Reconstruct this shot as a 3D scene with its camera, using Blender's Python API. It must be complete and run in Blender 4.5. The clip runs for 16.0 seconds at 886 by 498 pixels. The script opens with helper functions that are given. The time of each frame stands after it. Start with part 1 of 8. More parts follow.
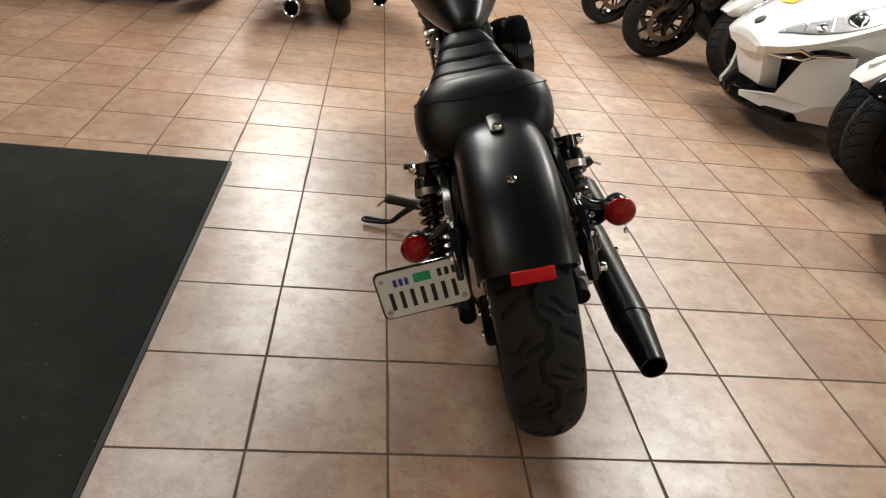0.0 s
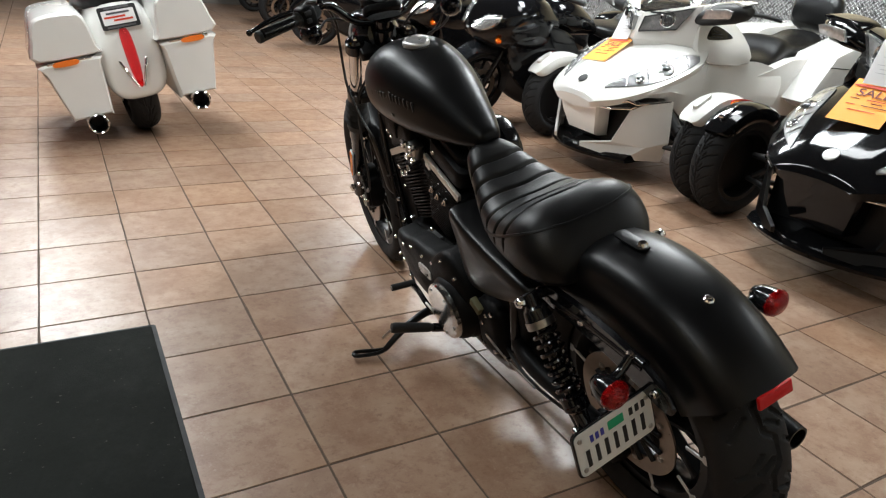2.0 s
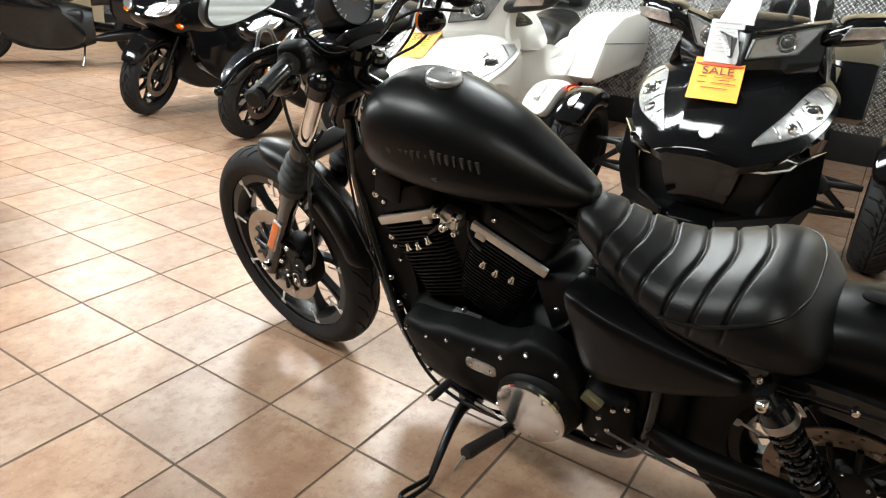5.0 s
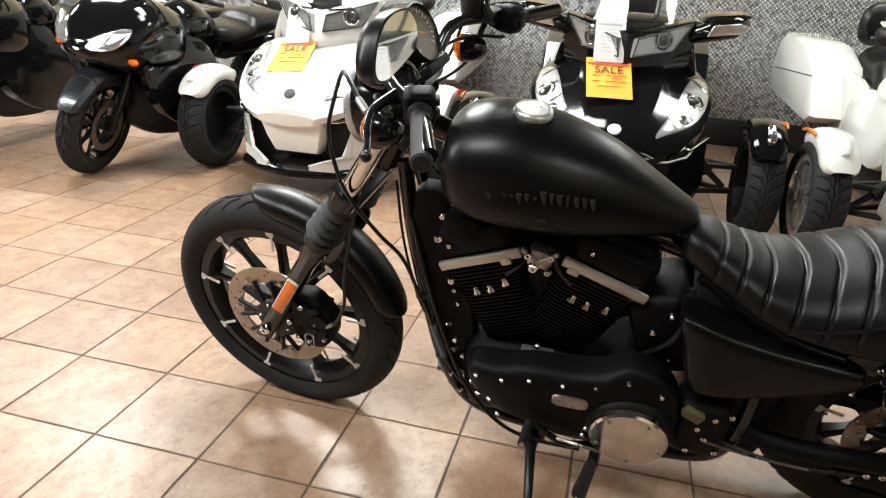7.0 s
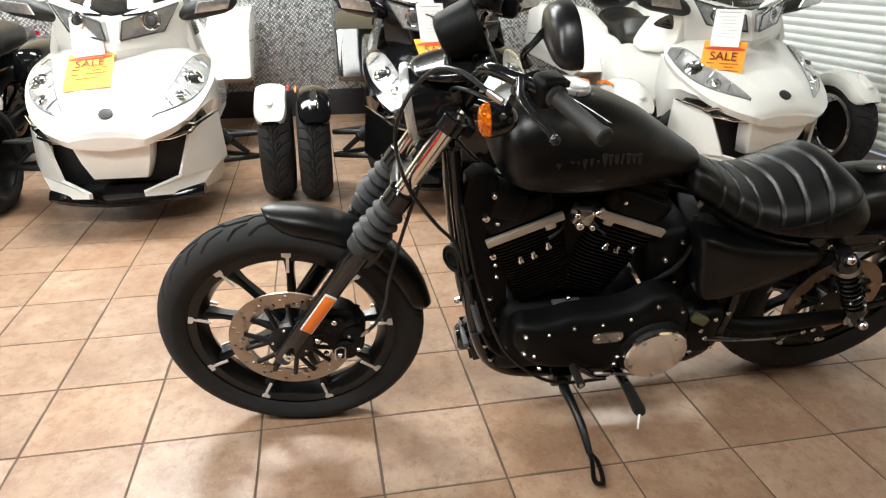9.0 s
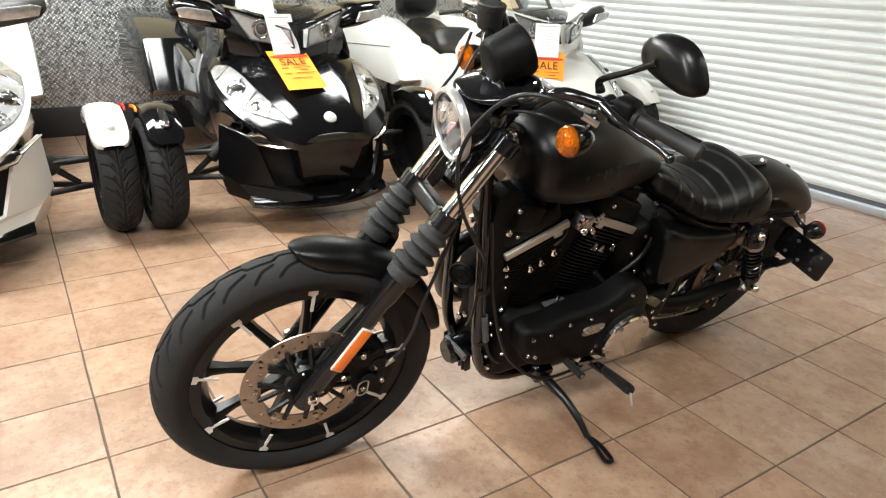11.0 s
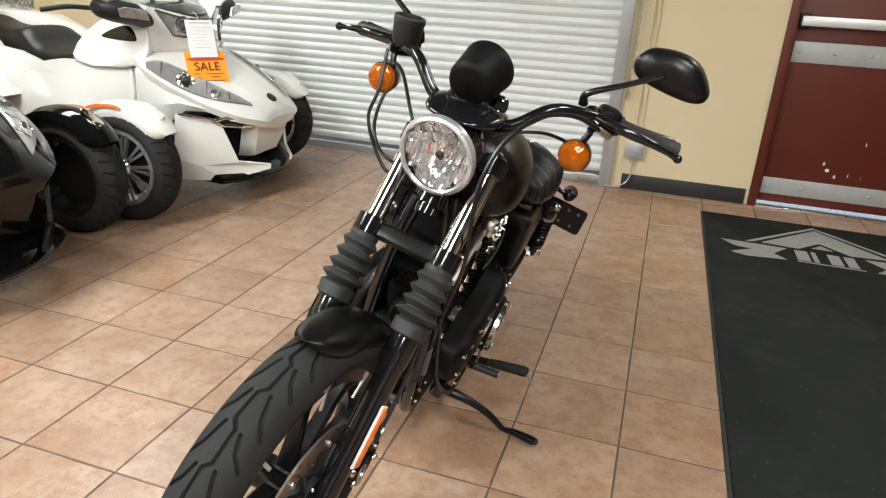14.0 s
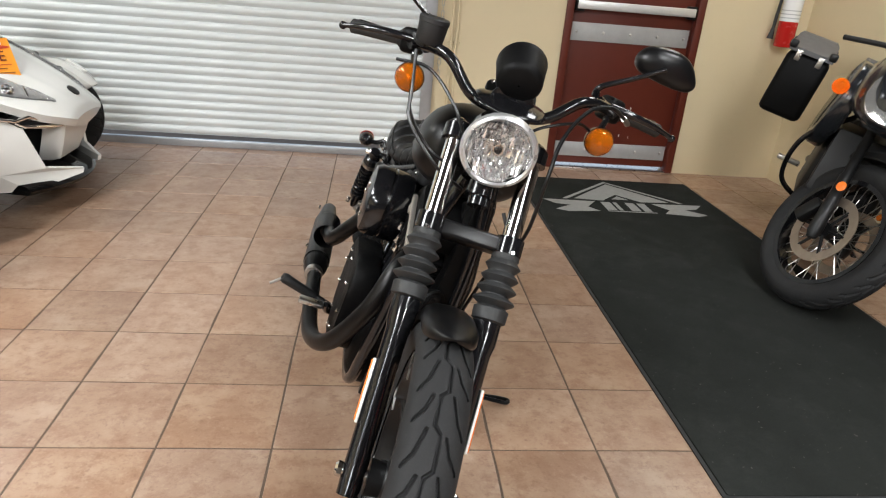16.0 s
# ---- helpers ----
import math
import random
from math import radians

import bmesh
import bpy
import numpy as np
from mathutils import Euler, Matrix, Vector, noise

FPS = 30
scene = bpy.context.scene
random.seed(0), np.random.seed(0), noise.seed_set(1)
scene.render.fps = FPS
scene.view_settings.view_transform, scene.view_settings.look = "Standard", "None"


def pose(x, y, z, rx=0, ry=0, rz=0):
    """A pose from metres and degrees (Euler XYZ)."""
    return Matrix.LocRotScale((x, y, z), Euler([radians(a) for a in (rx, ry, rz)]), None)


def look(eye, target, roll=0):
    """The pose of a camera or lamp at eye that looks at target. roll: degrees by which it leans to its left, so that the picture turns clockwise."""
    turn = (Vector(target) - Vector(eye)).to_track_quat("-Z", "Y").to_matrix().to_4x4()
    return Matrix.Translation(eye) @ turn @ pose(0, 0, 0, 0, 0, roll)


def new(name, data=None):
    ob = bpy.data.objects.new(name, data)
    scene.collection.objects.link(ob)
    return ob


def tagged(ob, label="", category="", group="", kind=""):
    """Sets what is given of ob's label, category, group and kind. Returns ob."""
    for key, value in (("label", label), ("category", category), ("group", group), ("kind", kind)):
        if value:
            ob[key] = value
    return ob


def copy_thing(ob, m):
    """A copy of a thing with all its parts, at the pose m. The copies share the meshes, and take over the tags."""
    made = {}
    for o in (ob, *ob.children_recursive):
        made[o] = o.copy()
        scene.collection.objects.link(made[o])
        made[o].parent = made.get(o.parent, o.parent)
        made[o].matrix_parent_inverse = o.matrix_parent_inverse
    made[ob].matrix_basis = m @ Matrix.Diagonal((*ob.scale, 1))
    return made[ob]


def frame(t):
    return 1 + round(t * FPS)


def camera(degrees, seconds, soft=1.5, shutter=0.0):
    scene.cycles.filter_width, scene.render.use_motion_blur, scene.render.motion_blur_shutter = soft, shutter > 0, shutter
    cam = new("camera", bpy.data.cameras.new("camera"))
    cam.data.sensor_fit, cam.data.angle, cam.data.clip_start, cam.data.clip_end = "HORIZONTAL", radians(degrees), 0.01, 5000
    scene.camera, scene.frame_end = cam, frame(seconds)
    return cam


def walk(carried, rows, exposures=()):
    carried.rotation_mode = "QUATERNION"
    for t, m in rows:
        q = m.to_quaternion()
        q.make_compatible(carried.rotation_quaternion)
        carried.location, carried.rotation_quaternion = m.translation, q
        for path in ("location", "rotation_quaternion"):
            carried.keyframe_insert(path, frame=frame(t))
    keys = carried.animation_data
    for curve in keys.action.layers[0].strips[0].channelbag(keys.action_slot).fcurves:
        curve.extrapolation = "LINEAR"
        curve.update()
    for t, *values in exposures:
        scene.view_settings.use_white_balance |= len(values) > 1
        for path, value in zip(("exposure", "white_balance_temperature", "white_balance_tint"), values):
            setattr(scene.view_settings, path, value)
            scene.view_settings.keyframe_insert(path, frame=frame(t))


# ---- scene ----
cam = camera(67.1, 16.0, 1.2)

PATH = [
    (0, (-0.101, -1.025, 1.166), (0.158, 0.668, 0.134), 8.3),
    (0.5, (-0.268, -0.917, 1.162), (0.123, 0.773, 0.167), 5.7),
    (1, (-0.416, -0.808, 1.164), (0.091, 0.862, 0.187), 6.5),
    (1.5, (-0.65, -0.737, 1.176), (0.084, 0.898, 0.289), 4.7),
    (2, (-0.77, -0.603, 1.172), (0.169, 0.969, 0.367), 5.5),
    (2.5, (-0.839, -0.4, 1.169), (0.205, 1.122, 0.398), 4.0),
    (3, (-0.917, -0.258, 1.155), (0.235, 1.167, 0.354), 5.0),
    (3.5, (-1.059, -0.128, 1.162), (0.382, 1.005, 0.363), 4.8),
    (4, (-1.101, -0.016, 1.155), (0.439, 0.972, 0.348), 4.3),
    (4.5, (-1.071, 0.192, 1.161), (0.495, 1.133, 0.348), 3.8),
    (5, (-1.061, 0.349, 1.154), (0.501, 1.323, 0.372), 4.0),
    (5.2, (-1.084, 0.402, 1.15), (0.503, 1.357, 0.394), 4.4),
    (7.3, (-1.233, 1.075, 1.186), (0.595, 1.344, 0.421), 2.2),
    (7.5, (-1.282, 1.161, 1.189), (0.562, 1.311, 0.428), 1.5),
    (8, (-1.368, 1.332, 1.181), (0.486, 1.29, 0.434), 1.3),
    (8.5, (-1.317, 1.503, 1.172), (0.527, 1.302, 0.423), -1.6),
    (9, (-1.264, 1.636, 1.175), (0.547, 1.293, 0.399), -0.0),
    (9.2, (-1.253, 1.701, 1.168), (0.541, 1.284, 0.387), 0.3),
    (11.3, (-0.977, 2.309, 1.216), (0.478, 1.152, 0.479), 1.0),
    (11.5, (-0.934, 2.376, 1.221), (0.442, 1.122, 0.493), -0.0),
    (12, (-0.818, 2.465, 1.209), (0.416, 1.066, 0.488), 1.3),
    (12.5, (-0.625, 2.447, 1.206), (0.482, 0.951, 0.474), -0.3),
    (13, (-0.51, 2.448, 1.204), (0.466, 0.876, 0.445), 0.8),
    (13.5, (-0.381, 2.543, 1.213), (0.368, 0.851, 0.454), 1.4),
    (14, (-0.265, 2.617, 1.222), (0.284, 0.841, 0.484), 3.2),
    (14.5, (-0.087, 2.602, 1.208), (0.318, 0.799, 0.442), 3.6),
    (15, (0.074, 2.568, 1.224), (0.306, 0.747, 0.431), 2.4),
    (15.5, (0.225, 2.638, 1.228), (0.211, 0.792, 0.46), 3.1),
    (16, (0.375, 2.751, 1.241), (0.151, 0.914, 0.483), 4.9),
]
EXPOSURES = [(0, -0.44, 6350, 10), (1.2, -0.50, 6050, 9), (2.5, -0.56, 5850, 7), (3.2, -0.38, 5850, 6), (4.4, 0.10, 5900, 5), (7.5, 0.0, 6150, 7), (9, 0.06, 6150, 7), (11.5, 0.22, 6150, 7), (12.5, 0.16, 6200, 6), (14, -0.03, 6200, 8), (16, -0.13, 6050, 10)]
walk(cam, [(t, look(eye, target, roll)) for t, eye, target, roll in PATH], EXPOSURES)

# ---- light ----
TILE = 0.308
CEIL = 3.1
WARM = (1.0, 0.98, 0.92)
# unseen lamps placed by brightness; the weak one near the door is a fill
LIGHTS = [(3.4, -0.8, 36), (2.7, 2.7, 140), (2.9, 5.1, 120), (2.9, 7.7, 120), (-1.9, -0.9, 12), (2.3, 1.75, 44), (-1.35, 2.2, 54), (-0.9, 3.9, 30), (-0.8, 5.0, 110), (-1.2, 7.2, 210)]

world = bpy.data.worlds.new("world")
world.use_nodes = True
scene.world = world
world.node_tree.nodes["Background"].inputs["Color"].default_value = (0.75, 0.86, 1.0, 1)
world.node_tree.nodes["Background"].inputs["Strength"].default_value = 1.2


# ---- materials ----
class Nodes:
    def __init__(self, name):
        self.m = bpy.data.materials.new(name)
        self.m.use_nodes = True
        self.t = self.m.node_tree
        self.b = self.t.nodes["Principled BSDF"]

    def n(self, kind, **values):
        node = self.t.nodes.new(kind)
        for key, value in values.items():
            if key in node.inputs:
                node.inputs[key].default_value = value
        return node

    def l(self, a, b):
        self.t.links.new(a, b)

    def coords(self, kind="Object"):
        return self.n("ShaderNodeTexCoord").outputs[kind]

    def noise(self, co, scale, detail=4.0, rough=0.6):
        x = self.n("ShaderNodeTexNoise")
        x.inputs["Scale"].default_value, x.inputs["Detail"].default_value, x.inputs["Roughness"].default_value = scale, detail, rough
        self.l(co, x.inputs["Vector"])
        return x.outputs["Fac"]

    def ramp(self, fac, stops):
        r = self.n("ShaderNodeValToRGB")
        e = r.color_ramp.elements
        while len(e) < len(stops):
            e.new(0.5)
        for el, (p, c) in zip(e, stops):
            el.position = p
            el.color = (*c, 1) if len(c) == 3 else c
        self.l(fac, r.inputs["Fac"])
        return r.outputs["Color"]

    def mix(self, fac, a, b, mode="MIX"):
        x = self.n("ShaderNodeMix")
        x.data_type, x.blend_type = "RGBA", mode
        for sock, v in ((x.inputs[0], fac), (x.inputs[6], a), (x.inputs[7], b)):
            if isinstance(v, (int, float)):
                sock.default_value = v
            elif isinstance(v, tuple):
                sock.default_value = (*v, 1)
            else:
                self.l(v, sock)
        return x.outputs[2]

    def math(self, op, a, b=0.0, c=0.0):
        x = self.n("ShaderNodeMath")
        x.operation = op
        for sock, v in zip(x.inputs, (a, b, c)):
            if isinstance(v, (int, float)):
                sock.default_value = v
            else:
                self.l(v, sock)
        return x.outputs[0]

    def bump(self, height, strength, dist):
        x = self.n("ShaderNodeBump")
        x.inputs["Strength"].default_value, x.inputs["Distance"].default_value = strength, dist
        self.l(height, x.inputs["Height"])
        self.l(x.outputs["Normal"], self.b.inputs["Normal"])


def paint(name, color, rough=0.4, metal=0.0, vary=0.15, scale=9.0, grain=160.0, bump=0.05, coat=0.0, rvary=0.12, spec=0.5, dust=0.0):
    """A general surface: base colour with soft stains and fine grain."""
    k = Nodes(name)
    co = k.coords()
    big, fine = k.noise(co, scale, 3.0), k.noise(co, grain, 3.0)
    dark = tuple(c * (1 - vary) for c in color)
    lite = tuple(min(1.0, c * (1 + vary * 0.6) + 0.004 * vary) for c in color)
    c = k.mix(big, dark, lite)
    c = k.mix(k.math("MULTIPLY", fine, 0.25), c, dark)
    if dust:
        d = k.math("MULTIPLY", k.math("GREATER_THAN", k.noise(co, 420.0, 2.0), 0.66), dust)
        c = k.mix(d, c, (0.45, 0.43, 0.4))
    k.l(c, k.b.inputs["Base Color"])
    r = k.math("MULTIPLY_ADD", k.noise(co, scale * 3.1, 4.0), rvary * 2, rough - rvary)
    k.l(r, k.b.inputs["Roughness"])
    k.b.inputs["Metallic"].default_value = metal
    k.b.inputs["Specular IOR Level"].default_value = spec
    k.b.inputs["Coat Weight"].default_value = coat
    k.b.inputs["Coat Roughness"].default_value = 0.06
    if bump:
        k.bump(fine, bump, 0.002)
    return k.m


def lens(name, color, rough=0.08, trans=0.85, facet=0.0):
    k = Nodes(name)
    co = k.coords()
    k.l(k.mix(k.noise(co, 60.0), color, tuple(c * 0.8 for c in color)), k.b.inputs["Base Color"])
    k.b.inputs["Roughness"].default_value = rough
    k.b.inputs["Transmission Weight"].default_value = trans
    k.b.inputs["IOR"].default_value = 1.45
    if facet:
        cell = k.n("ShaderNodeTexVoronoi")
        cell.inputs["Scale"].default_value = facet
        k.l(co, cell.inputs["Vector"])
        k.bump(cell.outputs["Distance"], 0.4, 0.004)
    return k.m


def tile_material():
    k = Nodes("terracotta_tile")
    co = k.coords()
    info = k.n("ShaderNodeObjectInfo").outputs["Random"]
    isl = k.n("ShaderNodeNewGeometry").outputs["Random Per Island"]
    rnd = k.math("FRACT", k.math("ADD", info, k.math("MULTIPLY", isl, 7.31)))
    shift = k.n("ShaderNodeCombineXYZ")
    k.l(k.math("MULTIPLY", rnd, 37.0), shift.inputs[0])
    k.l(k.math("MULTIPLY", rnd, 91.0), shift.inputs[1])
    add = k.n("ShaderNodeVectorMath")
    k.l(co, add.inputs[0])
    k.l(shift.outputs[0], add.inputs[1])
    v = add.outputs[0]
    cloud, mid, fine = k.noise(v, 5.0, 5.0, 0.62), k.noise(v, 15.0, 6.0, 0.72), k.noise(v, 190.0, 3.0)
    c = k.ramp(cloud, [(0.3, (0.215, 0.118, 0.072)), (0.5, (0.295, 0.188, 0.126)), (0.72, (0.380, 0.272, 0.196))])
    c = k.mix(k.ramp(mid, [(0.47, (0, 0, 0)), (0.62, (0.7, 0.7, 0.7))]), c, (0.190, 0.092, 0.054))
    c = k.mix(k.math("MULTIPLY", fine, 0.3), c, (0.395, 0.30, 0.218))
    streak = k.noise(v, 42.0, 5.0, 0.7)
    c = k.mix(k.ramp(streak, [(0.55, (0, 0, 0)), (0.70, (0.55, 0.55, 0.55))]), c, (0.150, 0.074, 0.043))
    c = k.mix(k.ramp(streak, [(0.28, (0.4, 0.4, 0.4)), (0.42, (0, 0, 0))]), c, (0.46, 0.37, 0.285))
    tone = k.math("MULTIPLY_ADD", rnd, 0.20, 0.915)
    hsv = k.n("ShaderNodeHueSaturation")
    k.l(c, hsv.inputs["Color"])
    k.l(tone, hsv.inputs["Value"])
    k.l(k.math("MULTIPLY_ADD", k.math("FRACT", k.math("MULTIPLY", rnd, 13.7)), 0.16, 0.96), hsv.inputs["Saturation"])
    k.l(hsv.outputs["Color"], k.b.inputs["Base Color"])
    k.l(k.math("MULTIPLY_ADD", mid, 0.26, 0.22), k.b.inputs["Roughness"])
    k.b.inputs["Specular IOR Level"].default_value = 0.62
    h = k.math("ADD", k.math("MULTIPLY", mid, 1.0), k.math("MULTIPLY", fine, 0.2))
    k.bump(h, 0.17, 0.003)
    return k.m


def plate_material():
    """Tread plate: small raised lozenges laid crosswise, their shine put into the colour."""
    k = Nodes("tread_plate")
    co = k.coords()
    sep = k.n("ShaderNodeSeparateXYZ")
    k.l(co, sep.inputs[0])
    y, z = k.math("DIVIDE", sep.outputs[1], 0.035), k.math("DIVIDE", sep.outputs[2], 0.035)

    def lozenge(u, v, a, b):
        du = k.math("SUBTRACT", k.math("FRACT", u), 0.5)
        dv = k.math("SUBTRACT", k.math("FRACT", v), 0.5)
        p, q = k.math("DIVIDE", k.math("ADD", du, dv), a), k.math("DIVIDE", k.math("SUBTRACT", du, dv), b)
        d = k.math("ADD", k.math("MULTIPLY", p, p), k.math("MULTIPLY", q, q))
        return k.math("MAXIMUM", k.math("SUBTRACT", 1.0, d), 0.0)

    u, v = k.math("ADD", y, 0.0), z
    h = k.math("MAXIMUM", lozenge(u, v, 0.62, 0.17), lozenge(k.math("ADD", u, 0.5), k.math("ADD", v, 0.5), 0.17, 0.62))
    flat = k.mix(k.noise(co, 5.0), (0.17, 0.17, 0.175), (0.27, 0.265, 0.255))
    # paler lozenge colour stands in for the glint on their tops
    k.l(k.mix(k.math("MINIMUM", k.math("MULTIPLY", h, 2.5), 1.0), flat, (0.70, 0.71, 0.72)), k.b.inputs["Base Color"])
    k.b.inputs["Metallic"].default_value = 0.72
    k.l(k.math("MULTIPLY_ADD", k.noise(co, 30.0), 0.16, 0.20), k.b.inputs["Roughness"])
    k.bump(k.math("POWER", h, 0.6), 0.8, 0.005)
    return k.m


def carpet_material():
    k = Nodes("mat_carpet")
    co = k.coords()
    big, pile, tuft = k.noise(co, 5.0, 5.0, 0.7), k.noise(co, 520.0, 2.0, 0.8), k.noise(co, 130.0, 3.0, 0.75)
    pile = k.math("ADD", k.math("MULTIPLY", pile, 0.55), k.math("MULTIPLY", tuft, 0.45))
    c = k.mix(k.math("ADD", k.math("MULTIPLY", big, 0.5), k.math("MULTIPLY", pile, 0.5)), (0.0076, 0.0081, 0.0075), (0.037, 0.039, 0.036))
    scuff = k.noise(co, 2.6, 8.0, 0.78)
    c = k.mix(k.ramp(scuff, [(0.5, (0, 0, 0)), (0.72, (0.55, 0.55, 0.55))]), c, (0.040, 0.041, 0.038))
    lint = k.math("MULTIPLY", k.math("GREATER_THAN", k.noise(co, 75.0, 2.0, 0.5), 0.735), 0.6)
    c = k.mix(lint, c, (0.11, 0.105, 0.095))
    k.l(c, k.b.inputs["Base Color"])
    k.b.inputs["Roughness"].default_value = 0.95
    k.b.inputs["Specular IOR Level"].default_value = 0.02
    k.bump(pile, 0.8, 0.004)
    return k.m


def wall_material(name, color):
    k = Nodes(name)
    co = k.coords()
    big, fine, smear = k.noise(co, 1.6, 5.0), k.noise(co, 140.0, 3.0), k.noise(co, 11.0, 6.0, 0.75)
    c = k.mix(big, tuple(x * 0.93 for x in color), color)
    c = k.mix(k.ramp(smear, [(0.58, (0, 0, 0)), (0.8, (0.2, 0.2, 0.2))]), c, tuple(x * 0.62 for x in color))
    k.l(c, k.b.inputs["Base Color"])
    k.b.inputs["Roughness"].default_value = 0.6
    k.bump(fine, 0.25, 0.003)
    return k.m


def glow_material(name, color, strength):
    k = Nodes(name)
    k.b.inputs["Base Color"].default_value = (0.9, 0.9, 0.88, 1)
    k.b.inputs["Emission Color"].default_value = (*color, 1)
    k.b.inputs["Emission Strength"].default_value = strength
    return k.m


SATIN = paint("satin_black_paint", (0.0022, 0.0022, 0.0024), 0.335, vary=0.25, bump=0.015, rvary=0.05, spec=0.27)
GLOSS = paint("gloss_black_paint", (0.006, 0.006, 0.007), 0.14, vary=0.3, bump=0.0, coat=0.2, rvary=0.05, spec=0.42)
RIMBLACK = paint("black_wheel_paint", (0.0042, 0.0042, 0.0046), 0.30, vary=0.3, bump=0.0, rvary=0.06, spec=0.26)
CABLE = paint("black_cable_sheath", (0.0045, 0.0045, 0.0048), 0.34, vary=0.2, bump=0.0, rvary=0.05, spec=0.4)
MACHINED = paint("machined_metal", (0.60, 0.56, 0.50), 0.44, metal=0.75, vary=0.16, grain=260.0, bump=0.04)
WRINKLE = paint("wrinkle_black_coat", (0.0026, 0.0026, 0.0028), 0.5, vary=0.3, grain=320.0, bump=0.25, dust=0.015, spec=0.13)
LEATHER = paint("black_leather", (0.0042, 0.0042, 0.0044), 0.38, vary=0.25, scale=14.0, grain=300.0, bump=0.2, rvary=0.09, spec=0.3)
RUBBER = paint("tyre_rubber", (0.022, 0.022, 0.0225), 0.66, vary=0.35, grain=210.0, bump=0.12, dust=0.035, spec=0.14)
SOFTRUB = paint("grey_black_rubber", (0.0155, 0.016, 0.0163), 0.6, vary=0.25, grain=240.0, bump=0.1, dust=0.05)
FACET = paint("mirror_facets", (0.88, 0.885, 0.89), 0.07, metal=0.84, vary=0.05, bump=0.0, rvary=0.03)
BOWL = paint("lamp_bowl", (0.60, 0.60, 0.585), 0.12, metal=0.8, vary=0.04, bump=0.0, rvary=0.08)
CHROME = paint("chrome", (0.78, 0.77, 0.75), 0.09, metal=1.0, vary=0.06, bump=0.0, rvary=0.04)
STEEL = paint("brushed_steel", (0.52, 0.50, 0.47), 0.3, metal=1.0, vary=0.18, grain=260.0, bump=0.04)
ROTOR = paint("rotor_steel", (0.36, 0.295, 0.235), 0.36, metal=0.9, vary=0.25, scale=30.0, bump=0.05)
DARKMET = paint("dark_metal", (0.012, 0.012, 0.0125), 0.42, metal=0.5, vary=0.3, bump=0.06)
AMBER = lens("amber_lens", (1.0, 0.235, 0.003), 0.03, 0.68, 95.0)
ORANGE = paint("orange_reflector", (0.85, 0.20, 0.02), 0.22, vary=0.1, grain=500.0, bump=0.25)
REDLENS = lens("red_lens", (0.82, 0.006, 0.008), 0.04, 0.70, 150.0)
REDREF = paint("red_reflector", (0.58, 0.006, 0.006), 0.3, vary=0.2, grain=500.0, bump=0.15, spec=0.25)
GLASS = lens("clear_glass", (1, 1, 1), 0.02, 1.0)
COVER = lens("clear_lamp_cover", (1, 1, 1), 0.01, 1.0)
COVER.node_tree.nodes["Principled BSDF"].inputs["IOR"].default_value = 1.06
COVER.node_tree.nodes["Principled BSDF"].inputs["Coat Weight"].default_value = 0.7
MIRROR = paint("mirror_glass", (0.86, 0.87, 0.86), 0.03, metal=1.0, vary=0.02, bump=0.0, rvary=0.01)
WHITE = paint("pearl_white_paint", (0.74, 0.735, 0.70), 0.2, vary=0.04, bump=0.0, coat=0.7, rvary=0.05)
TBLACK = paint("gloss_black_body", (0.004, 0.004, 0.0045), 0.09, vary=0.2, bump=0.0, coat=0.12, rvary=0.03, spec=0.3)
PLASTIC = paint("matte_black_plastic", (0.006, 0.006, 0.0064), 0.55, vary=0.25, grain=300.0, bump=0.1)
GREYPL = paint("grey_plastic", (0.10, 0.10, 0.105), 0.5, vary=0.2, grain=300.0, bump=0.08)
SILVER = paint("silver_paint", (0.55, 0.55, 0.55), 0.3, metal=0.7, vary=0.08, bump=0.0)
RED = paint("metallic_red_paint", (0.42, 0.02, 0.008), 0.18, vary=0.1, bump=0.0, coat=0.8)
PAPER = paint("white_paper", (0.82, 0.82, 0.82), 0.7, vary=0.03, bump=0.02)
ORPAPER = paint("orange_paper", (0.95, 0.36, 0.02), 0.65, vary=0.04, bump=0.02)
INK = paint("red_brown_ink", (0.13, 0.012, 0.008), 0.7, vary=0.1, bump=0.0)
REDINK = paint("red_ink", (0.62, 0.06, 0.02), 0.7, vary=0.1, bump=0.0)
BLUEINK = paint("blue_ink", (0.05, 0.05, 0.35), 0.7, vary=0.1, bump=0.0)
BLACKINK = paint("black_ink", (0.01, 0.01, 0.01), 0.6, vary=0.1, bump=0.0)
GREEN = paint("green_sticker", (0.02, 0.36, 0.16), 0.5, vary=0.08, bump=0.0)
PLATE = paint("number_plate_white", (0.72, 0.72, 0.68), 0.35, vary=0.08, scale=30.0, bump=0.03)
FADED = paint("faded_tank_print", (0.010, 0.0098, 0.0095), 0.5, vary=0.25, scale=60.0, bump=0.05)
PALEINK = paint("pale_grey_print", (0.48, 0.48, 0.5), 0.7, vary=0.1, bump=0.0)
LAMPBED = paint("lamp_reflector_bed", (0.60, 0.60, 0.595), 0.17, metal=0.66, vary=0.6, scale=45.0, grain=26.0, bump=0.9, rvary=0.08)
RIMSIL = paint("bright_rim", (0.82, 0.82, 0.81), 0.15, metal=0.80, vary=0.05, bump=0.0, rvary=0.05)
CLUTCH = paint("polished_cover", (0.74, 0.72, 0.69), 0.17, metal=1.0, vary=0.08, bump=0.0, rvary=0.03)
LAMPEYE = paint("lamp_eye", (0.10, 0.105, 0.11), 0.06, metal=0.6, vary=0.4, scale=50.0, bump=0.0, coat=0.6)
